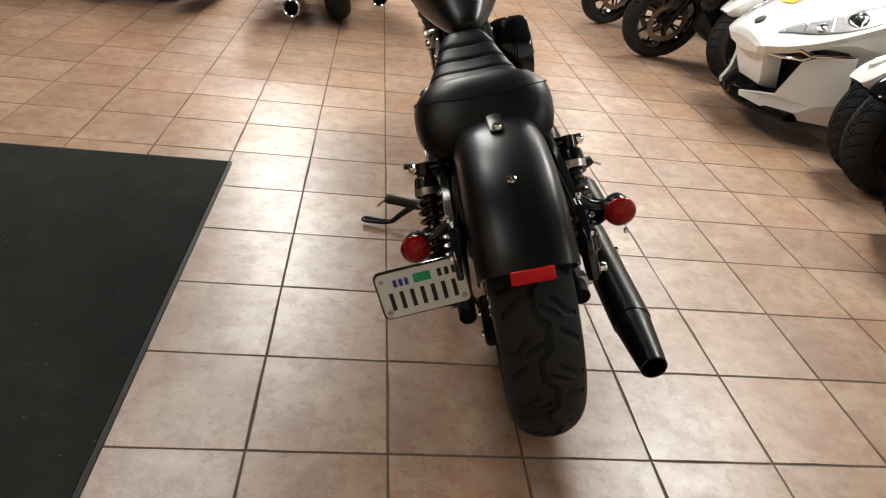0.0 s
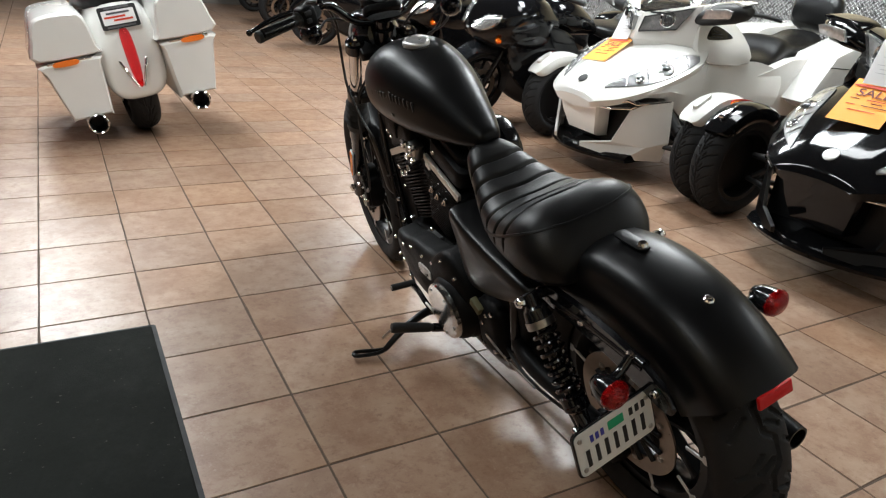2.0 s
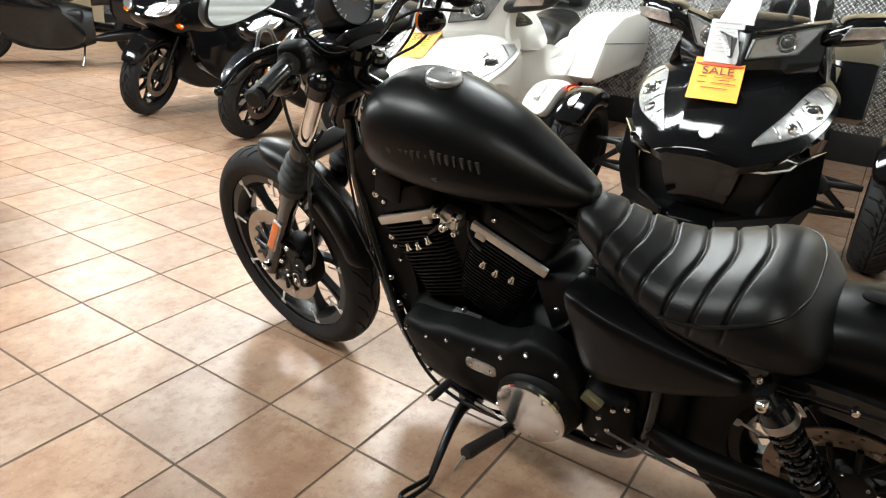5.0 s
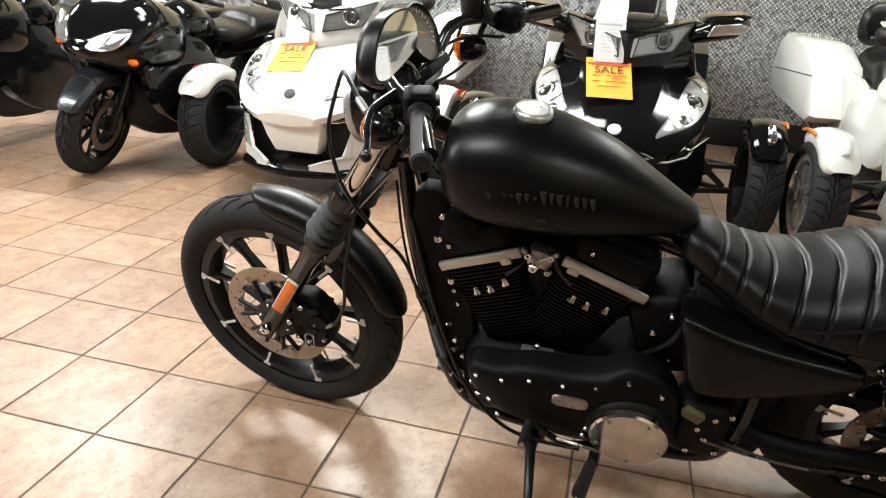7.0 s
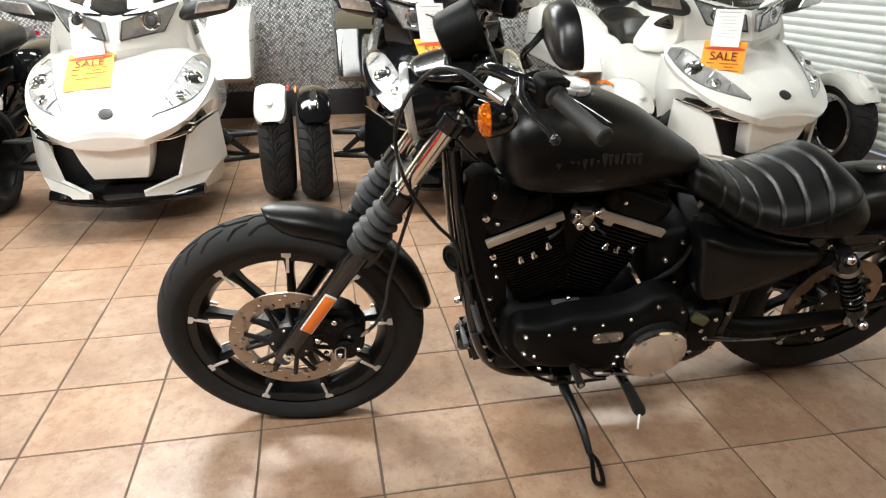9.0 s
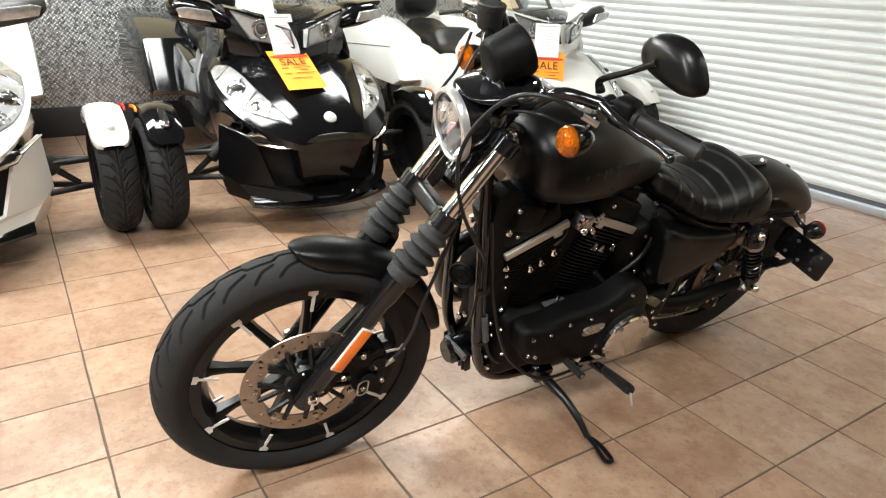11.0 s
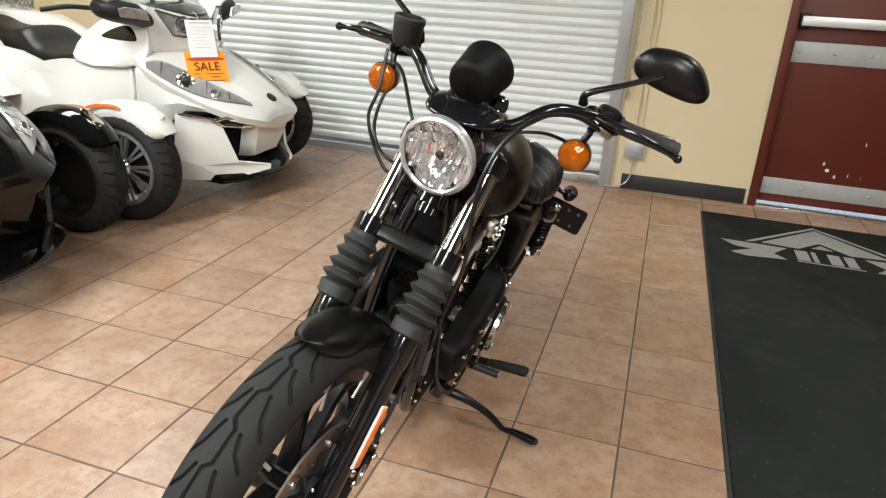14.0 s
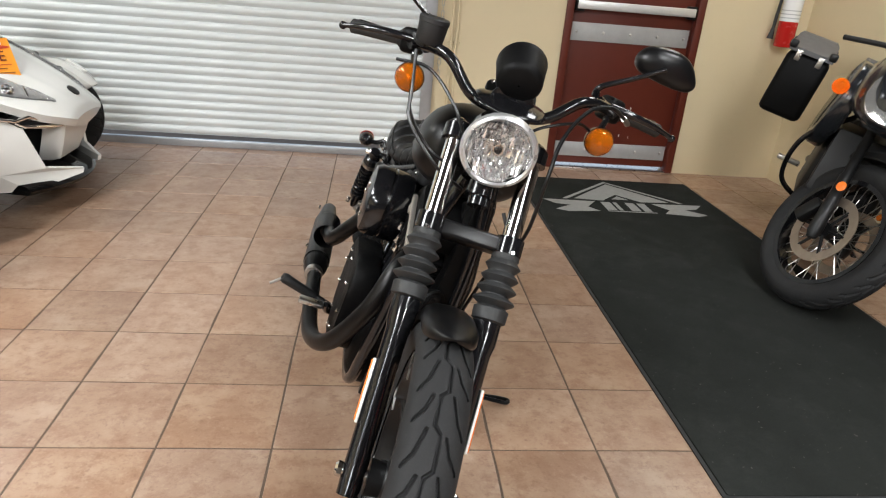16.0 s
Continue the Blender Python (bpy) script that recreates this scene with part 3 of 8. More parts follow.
def ring_bolts(parent, c, d, radius, count, r=0.004, h=0.004, material=CHROME, m=None, a0=0.0):
    d = Vector(d).normalized()
    u, v = frame_of(d)
    for i in range(count):
        a = a0 + 2 * math.pi * i / count
        bolt(parent, Vector(c) + (u * math.cos(a) + v * math.sin(a)) * radius, d, r, h, material, m)


def rotor_disc(parent, c, side, r, m, holes=True):
    """A drilled brake disc on a dark carrier."""
    bm = B()
    n = 120
    inner, outer, th = r * 0.70, r, 0.0045
    # the band is drilled in three staggered rows
    rows = [inner + (outer - inner) * f for f in (0.0, 0.16, 0.34, 0.42, 0.60, 0.68, 0.86, 1.0)]
    grid = [[[bm.verts.new((c[0] + s * th / 2, c[1] + rr * math.cos(2 * math.pi * i / n), c[2] + rr * math.sin(2 * math.pi * i / n))) for i in range(n)] for rr in rows] for s in (-1, 1)]
    for s in range(2):
        for k in range(7):
            for i in range(n):
                if holes and k in (1, 3, 5) and i % 8 == {1: 0, 3: 3, 5: 5}[k]:
                    continue
                j = (i + 1) % n
                bm.faces.new((grid[s][k][i], grid[s][k][j], grid[s][k + 1][j], grid[s][k + 1][i]))
    for k in (0, 7):
        for i in range(n):
            j = (i + 1) % n
            bm.faces.new((grid[0][k][i], grid[0][k][j], grid[1][k][j], grid[1][k][i]))
    disc = part("brake_disc", bm, ROTOR, parent, "drilled steel brake disc", m)
    bm = B()
    x = c[0] + side * 0.006
    for i in range(7):
        a = 2 * math.pi * i / 7
        p = V(x, c[1] + r * 0.3 * math.cos(a), c[2] + r * 0.3 * math.sin(a))
        for da in (-0.22, 0.22):
            q = V(x, c[1] + r * 0.76 * math.cos(a + da), c[2] + r * 0.76 * math.sin(a + da))
            part("carrier_arm", cyl(p, q, 0.007, 0.006, 8), DARKMET, disc, m=m)
    add_turned(bm, (x - 0.008, c[1], c[2]), (1, 0, 0), [(0, r * 0.2), (0, r * 0.36), (0.014, r * 0.36), (0.014, r * 0.2)], 28)
    part("carrier", bm, DARKMET, disc, "black disc carrier", m)
    ring_bolts(disc, (x + side * 0.007, c[1], c[2]), (side, 0, 0), r * 0.29, 5, 0.0045, 0.005, CHROME, m)
    ring_bolts(disc, (c[0] + side * 0.003, c[1], c[2]), (side, 0, 0), r * 0.79, 7, 0.007, 0.004, STEEL, m)
    return disc


def cast_wheel(name, c, rim_r, rim_w, spokes, m, ticks=True):
    """A nine-spoke black cast wheel with machined ticks where the spokes meet the rim."""
    bm = B()
    hw = rim_w / 2
    add_turned(bm, (c[0] - hw, c[1], c[2]), (1, 0, 0), [(0, rim_r - 0.022), (0, rim_r + 0.002), (0.008, rim_r + 0.004), (0.014, rim_r - 0.012), (rim_w - 0.014, rim_r - 0.012), (rim_w - 0.008, rim_r + 0.004), (rim_w, rim_r + 0.002), (rim_w, rim_r - 0.022), (rim_w - 0.016, rim_r - 0.034), (rim_w / 2, rim_r - 0.042), (0.016, rim_r - 0.034), (0, rim_r - 0.022)], 72, True)
    wheel = part(name, bm, RIMBLACK, bike, "black cast nine-spoke wheel", m)
    part("hub", turned((c[0] - 0.06, c[1], c[2]), (1, 0, 0), [(0, 0.02), (0, 0.036), (0.03, 0.034), (0.045, 0.045), (0.075, 0.045), (0.09, 0.034), (0.12, 0.036), (0.12, 0.02)], 28), DARKMET, wheel, "black wheel hub", m)
    for i in range(spokes):
        a = 2 * math.pi * (i + 0.3) / spokes
        d, e = V(0, math.cos(a), math.sin(a)), V(0, -math.sin(a), math.cos(a))
        x = V(1, 0, 0)
        rings = []
        for t, wt, wx in ((0.038, 0.013, 0.022), (0.10, 0.010, 0.016), (rim_r - 0.08, 0.009, 0.014), (rim_r - 0.045, 0.012, 0.018), (rim_r - 0.03, 0.018, 0.024)):
            p = Vector(c) + d * t
            rings.append([p + x * wx + e * wt * 0.5, p + x * wx * 0.7 + e * wt, p - x * wx * 0.7 + e * wt, p - x * wx + e * wt * 0.5, p - x * wx - e * wt * 0.5, p - x * wx * 0.7 - e * wt, p + x * wx * 0.7 - e * wt, p + x * wx - e * wt * 0.5])
        part("spoke", add_rings(B(), rings), RIMBLACK, wheel, m=m)
        if ticks:
            for s in (-1, 1):
                p = Vector(c) + d * (rim_r - 0.018) + x * s * (hw - 0.0005)
                tm = axes(p, e, d)
                part("machined_tick", slab([(-0.013, 0.017), (-0.013, 0.007), (-0.003, 0.003), (-0.0045, -0.040), (0.0025, -0.040), (0.004, 0.003), (0.009, 0.007), (0.009, 0.017)][::-1], 0.0035, tm), ALU, wheel, "bright machined edge", m)
    return wheel


FRONT_TREAD = [(0.0, -0.006, 0.055, -0.005), (0.055, -0.005, 0.068, 0.007), (0.068, 0.007, 0.118, 0.006), (0.118, 0.006, 0.13, -0.006),
               (0.122, -0.016, 0.082, -0.029), (0.082, -0.029, 0.060, -0.046), (0.052, -0.016, 0.026, -0.026), (0.026, -0.026, 0.006, -0.045),
               (0.060, 0.018, 0.020, 0.030), (0.020, 0.030, -0.002, 0.046), (0.118, 0.018, 0.092, 0.027), (0.092, 0.027, 0.072, 0.045)]
REAR_TREAD = [(0.0, -0.012, 0.05, -0.008), (0.05, -0.008, 0.07, 0.012), (0.07, 0.012, 0.12, 0.008), (0.12, 0.008, 0.14, -0.012),
              (0.02, 0.025, 0.055, 0.055), (0.055, 0.055, 0.062, 0.075), (0.09, -0.025, 0.125, -0.055), (0.125, -0.055, 0.132, -0.075), (0.085, 0.035, 0.118, 0.072), (0.012, -0.035, 0.045, -0.07), (0.035, 0.004, 0.055, 0.034), (0.105, -0.004, 0.125, -0.034)]

fw = cast_wheel("front_wheel", FA, 0.257, 0.072, 9, STEER)
tyre_mesh("tyre", 0.336, 0.108, 0.259, FRONT_TREAD, 0.13, 0.0025, RUBBER, fw, "black rubber tyre with zigzag tread", STEER @ Matrix.Translation(FA), 1300, 151)
rotor_disc(fw, FA + V(-0.056, 0, 0), -1, 0.154, STEER)
rw = cast_wheel("rear_wheel", RA, 0.217, 0.095, 9, None, True)
tyre_mesh("tyre", 0.329, 0.162, 0.219, REAR_TREAD, 0.14, 0.0048, RUBBER, rw, "black rubber tyre with angled grooves", Matrix.Translation(RA + V(0.005, 0, 0.003)), 800, 111)
rotor_disc(rw, RA + V(-0.062, 0, 0), -1, 0.146, None)
part("pulley", turned(RA + V(0.06, 0, 0), (1, 0, 0), [(0, 0.07), (0, 0.102), (0.026, 0.102), (0.026, 0.09), (0.012, 0.085), (0.012, 0.05)], 48), DARKMET, rw, "black belt pulley")

# front fork and steering
fork = part("front_fork", tube([S0 + RAKE_D * -0.16, S0 + RAKE_D * 0.07], 0.024, 14, 1), GLOSS, bike, "black front fork with chrome upper tubes", STEER)


def on_fork(x, s):
    return FA + V(x, 0, 0) + FORK_D * s


for x in (-0.086, 0.086):
    sgn = math.copysign(1, x)
    part("fork_slider", turned(on_fork(x, -0.045), FORK_D, [(0, 0.014), (0.002, 0.022), (0.05, 0.0235), (0.09, 0.0235), (0.33, 0.0245), (0.352, 0.029), (0.405, 0.029), (0.405, 0.022)], 24), GLOSS, fork, "gloss black fork slider", STEER)
    boot = [(0, 0.029), (0.004, 0.036), (0.028, 0.037), (0.032, 0.031)]
    for i in range(4):
        h, r = 0.033 + i * 0.0250, 0.0450 - i * 0.0024
        boot += [(h + 0.001, 0.0285), (h + 0.009, r - 0.003), (h + 0.0125, r), (h + 0.0155, r - 0.002), (h + 0.0240, 0.0285)]
    boot += [(0.136, 0.030), (0.146, 0.029), (0.146, 0.02)]
    part("fork_boot", turned(on_fork(x, 0.352), FORK_D, boot, 24), SOFTRUB, fork, "ribbed grey-black rubber fork boot", STEER)
    part("fork_tube", turned(on_fork(x, 0.48), FORK_D, [(0, 0.019), (0, 0.0198), (0.255, 0.0198), (0.255, 0.01)], 24), CHROME, fork, "polished chrome fork tube", STEER)
    part("fork_clamp", turned(on_fork(x, 0.495), FORK_D, [(0, 0.022), (0.002, 0.0305), (0.038, 0.0305), (0.040, 0.022)], 24), GLOSS, fork, "gloss black lower clamp", STEER)
    part("fork_clamp", turned(on_fork(x, 0.70), FORK_D, [(0, 0.022), (0.002, 0.030), (0.034, 0.030), (0.036, 0.024), (0.040, 0.024), (0.046, 0.018)], 24), GLOSS, fork, "gloss black upper clamp", STEER)
    bolt(fork, on_fork(x, 0.745), FORK_D, 0.011, 0.008, CHROME, STEER)
    bolt(fork, on_fork(x + sgn * 0.006, 0.515) + V(0, 0.03, 0.0), (0, 0.857, 0.516), 0.0055, 0.008, CHROME, STEER)
    bolt(fork, FA + V(sgn * 0.112, 0, 0), (sgn, 0, 0), 0.015, 0.012, CHROME, STEER)
    part("reflector_base", box(on_fork(x * 1.30, 0.155), (0.006, 0.031, 0.128), Matrix.Rotation(radians(31.06), 3, "X"), 0.002), PLATE, fork, "white reflector backing", STEER)
    part("side_reflector", box(on_fork(x * 1.345, 0.155), (0.0035, 0.026, 0.122), Matrix.Rotation(radians(31.06), 3, "X"), 0.002), ORANGE, fork, "amber side reflector", STEER)
for s, h, d, off in ((0.514, 0.036, 0.05, -0.012), (0.717, 0.034, 0.07, -0.02)):
    part("fork_bridge", box(on_fork(0, s) + V(0, 0.8566, 0.516) * off, (0.165, d, h), Matrix.Rotation(radians(31.06), 3, "X"), 0.008, 3), RIMBLACK, fork, "black fork bridge", STEER)
part("axle", cyl(FA + V(-0.115, 0, 0), FA + V(0.115, 0, 0), 0.011, n=12), STEEL, fork, "", STEER)

# front brake caliper behind the near slider, set on a cast bracket
CAL = STEER.inverted() @ V(-0.070, 1.408, 0.372)
CM = STEER @ Matrix.Translation(CAL)
side_on = Matrix(((0, 0, -1, 0), (1, 0, 0, 0), (0, 1, 0, 0), (0, 0, 0, 1)))
caliper = part("brake_caliper", slab(soft([(0.036, 0.080), (0.006, 0.092), (-0.030, 0.084), (-0.046, 0.058), (-0.058, 0.050), (-0.066, 0.012), (-0.060, -0.036), (-0.040, -0.066), (-0.008, -0.076), (0.016, -0.056), (0.020, -0.020), (0.034, 0.010), (0.050, 0.040)], 3), 0.050, CM @ side_on, 0.007), WRINKLE, bike, "black brake caliper")
for y, z, r in ((0.004, 0.046, 0.027), (-0.036, 0.022, 0.024), (-0.020, -0.036, 0.030)):
    part("piston_boss", turned((-0.022, y, z), (-1, 0, 0), [(0, r), (0.010, r), (0.014, r - 0.004), (0.014, 0.002)], 24), WRINKLE, caliper, "", CM)
for y, z, w, h, a in ((-0.046, -0.012, 0.020, 0.050, 0.2), (0.022, 0.066, 0.034, 0.016, 0.5), (-0.030, 0.058, 0.030, 0.018, -0.4)):
    part("caliper_rib", box((-0.030, y, z), (0.016, w, h), Matrix.Rotation(a, 3, "X"), 0.004), WRINKLE, caliper, "", CM)
part("caliper_bracket", slab(soft([(0.030, 0.030), (0.062, 0.026), (0.095, -0.040), (0.100, -0.085), (0.070, -0.080), (0.040, -0.030), (0.010, -0.030)], 3), 0.014, CM @ Matrix.Translation((0.004, 0, 0)) @ side_on, 0.003), WRINKLE, caliper, "black caliper bracket")
pill = [V(-0.038, -0.004 + 0.0125 * math.cos(a) - 0.004 * math.sin(a), -0.044 + (0.011 if math.sin(a) > 0 else -0.011) + 0.012 * math.sin(a)) for a in [2 * math.pi * (i + 0.5) / 24 for i in range(24)]]
part("caliper_ring", tube(pill + pill[:1], 0.0020, 6, 1), STEEL, caliper, "bright oval outline on the caliper", CM)
for y, z, r in ((0.048, 0.004, 0.0085), (0.006, 0.064, 0.0085), (-0.050, -0.026, 0.007), (-0.004, -0.044, 0.007), (-0.028, 0.020, 0.005), (0.030, -0.040, 0.006)):
    bolt(caliper, CM @ V(-0.036, y, z), CM.to_3x3() @ V(-1, 0, 0), r, 0.008)
part("hose_fitting", cyl((-0.030, -0.056, 0.012), (-0.032, -0.076, 0.030), 0.0055, n=8), STEEL, caliper, "steel hose fitting", CM)
part("brake_hose", tube([(-0.102, 1.336, 0.398), (-0.104, 1.316, 0.426), (-0.104, 1.295, 0.483), (-0.103, 1.285, 0.565), (-0.100, 1.258, 0.683), (-0.090, 1.231, 0.775), (-0.060, 1.205, 0.83)], 0.0042, 8), SOFTRUB, bike, "black brake hose")

# front mudguard
FEND_F = [(-0.0536, -0.026), (-0.0531, -0.016), (-0.0508, -0.006), (-0.0432, 0.004), (-0.0263, 0.012), (0.0, 0.015), (0.0263, 0.012), (0.0432, 0.004), (0.0508, -0.006), (0.0531, -0.016), (0.0536, -0.026)]
ff = part("front_mudguard", arch((FA.y, FA.z), 0.346, 83, 168, FEND_F, 0.004, 48, 9, 5, 0.06), SATIN, bike, "satin black short front mudguard", STEER)
for x in (-0.07, 0.07):
    part("mudguard_bracket", slab(soft([(-0.05, -0.02), (0.05, -0.02), (0.04, 0.03), (-0.04, 0.03)]), 0.005, STEER @ axes(on_fork(x * 0.95, 0.335) + V(0, -0.02, 0), FORK_D, (0, -0.87, -0.48))), GLOSS, ff, "black steel bracket")
    for s in (0.31, 0.36):
        bolt(ff, on_fork(x * 1.03, s) + V(0, -0.025, -0.01), (math.copysign(1, x), 0, 0), 0.006, 0.006, CHROME, STEER)

# headlamp
HL = V(0, 1.222, 0.957)
HD = V(0, 0.985, -0.17).normalized()
lamp_ob = part("headlamp", turned(HL - HD * 0.10, HD, [(0, 0.02), (0.004, 0.045), (0.03, 0.064), (0.06, 0.072), (0.105, 0.0755), (0.105, 0.066)], 48, True), GLOSS, bike, "round black headlamp with chrome ring", STEER)
part("headlamp_ring", turned(HL, HD, [(0, 0.066), (0.002, 0.078), (0.010, 0.080), (0.018, 0.077), (0.021, 0.071), (0.016, 0.067)], 56, True), SILVER, lamp_ob, "satin chrome trim ring", STEER)
refl = B()
rng = random.Random(5)


def bowl_z(x, y):
    return -0.047 + 0.054 * (x * x + y * y) / 0.068 ** 2


cols = [-0.068 + 0.136 * i / 30 for i in range(31)]
rows_y = [-0.068, -0.044, -0.022, 0.002, 0.024, 0.046, 0.068]
for xa, xb in zip(cols, cols[1:]):
    for ya, yb in zip(rows_y, rows_y[1:]):
        mx, my = (xa + xb) / 2, (ya + yb) / 2
        if math.hypot(mx, my) > 0.069 or math.hypot(mx, my) < 0.011:
            continue
        gx, gy = rng.uniform(-0.62, 0.62), rng.uniform(-0.16, 0.16)
        quad = []
        for px, py in ((xa, ya), (xb, ya), (xb, yb), (xa, yb)):
            k = min(1.0, 0.0685 / max(1e-6, math.hypot(px, py)))
            px, py = px * k, py * k
            quad.append(refl.verts.new((px, py, bowl_z(px, py) + gx * (px - mx) + gy * (py - my))))
        refl.faces.new(quad)
HM = STEER @ axes(HL + HD * 0.002, (-1, 0, 0), V(0, 0, 1) - HD * HD.z)
part("reflector_back", turned((0, 0, -0.052), (0, 0, 1), [(0, 0.010), (0.004, 0.03), (0.02, 0.056), (0.052, 0.0695), (0.054, 0.0695), (0.024, 0.058), (0.002, 0.010)], 40), DARKMET, lamp_ob, "dark reflector shell", HM)
part("reflector_bowl", refl, FACET, lamp_ob, "faceted bright reflector", HM, 3)
shield = part("bulb_shield", turned((0, -0.004, -0.045), (0, 0, 1), [(0, 0.008), (0.02, 0.009), (0.034, 0.012), (0.038, 0.0115), (0.038, 0.0085), (0.033, 0.002)], 24), CHROME, lamp_ob, "chromed bulb shield", HM)
part("shield_cap", turned((0, -0.004, -0.010), (0, 0, 1), [(0, 0.008), (0.004, 0.0082), (0.006, 0.006), (0.007, 0.001)], 20), DARKMET, shield, "dark bulb cap", HM)
part("headlamp_glass", turned((0, 0, 0.010), (0, 0, 1), [(-0.002, 0.001), (-0.002, 0.0690), (0.001, 0.0690), (0.006, 0.055), (0.010, 0.03), (0.0115, 0.001)], 40), COVER, lamp_ob, "clear glass lens", HM)
part("headlamp_visor", body([(1.08, 0.05, 1.024, 1.044), (1.11, 0.075, 1.024, 1.055), (1.15, 0.080, 1.019, 1.055), (1.19, 0.070, 1.020, 1.046), (1.22, 0.048, 1.023, 1.037), (1.232, 0.01, 1.026, 1.031)], 24, 4, 2.6), GLOSS, lamp_ob, "gloss black headlamp eyebrow", STEER)
part("headlamp_stem", tube([HL + V(0, -0.05, 0.07), HL + V(0, -0.08, 0.09), HL + V(0, -0.10, 0.06)], 0.016, 10), GLOSS, lamp_ob, "", STEER)

# handlebar, controls, mirrors and turn signals
bar = part("handlebar", tube([(-0.370, 0.934, 1.077), (-0.27, 0.990, 1.083), (-0.21, 1.055, 1.092), (-0.15, 1.100, 1.087), (-0.09, 1.115, 1.035), (-0.04, 1.115, 1.02), (0.04, 1.115, 1.02), (0.09, 1.115, 1.035), (0.15, 1.100, 1.087), (0.21, 1.055, 1.092), (0.27, 0.990, 1.083), (0.370, 0.934, 1.077)], 0.0125, 14, 5), GLOSS, bike, "gloss black low handlebar", STEER)
part("riser_cover", slab(rounded(0.115, 0.075, 0.018), 0.020, STEER @ pose(0, 1.098, 1.045, -32, 0, 0), 0.004), WRINKLE, bar, "ribbed black clamp cover")
for i in range(6):
    part("rib", box((0.0, 1.098, 1.045), (0.075, 0.004, 0.004)), WRINKLE, bar, "", STEER @ pose(0, 1.098, 1.045, -32, 0, 0) @ pose(0, -0.02 + i * 0.008, 0.0105, 0, 0, 0) @ Matrix.Translation((0, -1.098, -1.045)))
for sx in (-0.044, 0.044):
    for sy in (-0.024, 0.024):
        p = STEER @ pose(0, 1.098, 1.045, -32, 0, 0)
        bolt(bar, p @ V(sx, sy, 0.009), p.to_3x3() @ V(0, 0, 1), 0.0065, 0.004, CHROME)
for s in (-1, 1):
    a, b = V(s * 0.258, 0.996, 1.084), V(s * 0.390, 0.938, 1.069)
    d = (b - a).normalized()
    part("grip", turned(a, d, [(0, 0.013), (0, 0.0195), (0.008, 0.0205), (0.012, 0.0152), (0.122, 0.0156), (0.127, 0.0165), (0.136, 0.0165), (0.139, 0.013), (0.139, 0.002)], 22), SOFTRUB, bar, "black rubber grip", STEER)
    sw = part("switch_housing", box(a - d * 0.022, (0.046, 0.052, 0.056), d.to_track_quat("X", "Z").to_matrix(), 0.012, 3), WRINKLE, bar, "black switch housing", STEER)
    part("switch", box(a - d * 0.025 + V(0, -0.03, 0.012), (0.02, 0.008, 0.012), d.to_track_quat("X", "Z").to_matrix(), 0.002), PLASTIC, sw, "", STEER)
    part("switch", box(a - d * 0.025 + V(0, -0.03, -0.008), (0.014, 0.008, 0.012), d.to_track_quat("X", "Z").to_matrix(), 0.002), PLASTIC, sw, "", STEER)
    perch = part("lever_perch", tube([a - d * 0.055 + V(0, 0, 0.0), a - d * 0.05 + V(s * 0.004, 0.025, 0.0), a - d * 0.03 + V(s * 0.01, 0.052, -0.004)], [0.019, 0.014, 0.011], 12), GLOSS, bar, "black lever perch", STEER)
    lev = [V(s * 0.226, 1.052, 1.094), V(s * 0.285, 1.060, 1.092), V(s * 0.335, 1.048, 1.085), V(s * 0.372, 1.030, 1.077), V(s * 0.394, 1.022, 1.071)]
    lever = part("lever", tube(lev, [0.010, 0.0085, 0.0075, 0.006, 0.006], 10), GLOSS, bar, "gloss black hand lever", STEER)
    part("lever_end", ball(lev[-1], 0.009, 12), GLOSS, lever, "", STEER)
    # mirror
    mp = a - d * 0.045
    mc = STEER.inverted() @ V(-0.310, 1.045, 1.230)
    mc = V(-s * mc.x, mc.y, mc.z)
    mp = a - d * 0.078 + V(0, 0.006, 0.008)
    part("mirror_stem", tube([mp + V(0, 0.0, 0.006), mp + V(s * 0.004, 0.010, 0.030), mp.lerp(mc, 0.55) + V(0, 0.022, 0.010), V(mc.x - s * 0.004, mc.y + 0.030, mc.z - 0.004)], [0.010, 0.0068, 0.0055, 0.0065], 10), GLOSS, bar, "black mirror stem", STEER)
    ml = axes(mc, V(1.0, 0.0, 0), (0, 0.10, 1))
    outline = soft([(-0.066 * s, -0.008), (-0.050 * s, -0.030), (0.0 * s, -0.041), (0.050 * s, -0.044), (0.076 * s, -0.034), (0.078 * s, -0.010), (0.050 * s, 0.030), (0.012 * s, 0.045), (-0.040 * s, 0.038), (-0.062 * s, 0.016)], 5)
    outline = [(x * 1.02, y * 0.88) for x, y in outline]
    mir = B()
    rings = []
    for zz, sc in ((-0.012, 1.0), (0.004, 1.0), (0.016, 0.93), (0.024, 0.76), (0.029, 0.45), (0.030, 0.05)):
        rings.append([V(x * sc, y * sc, zz * 1.0) for x, y in outline])
    add_rings(mir, rings)
    front = ml.to_3x3() @ V(0, 0, 1)
    if front.y < 0:
        mir.transform(Matrix.Scale(-1, 4, V(0, 0, 1)))
    zf = -1 if front.y >= 0 else 1
    mo = part("mirror", mir, RIMBLACK, bar, "black teardrop rear-view mirror", STEER @ ml)
    part("mirror_glass", slab([(x * 0.93, y * 0.93) for x, y in outline], 0.002, Matrix.Translation((0, 0, zf * 0.0125))), MIRROR, mo, "mirror glass", STEER @ ml)
    # front turn signal
    sg = V(s * 0.219, 1.090, 1.020)
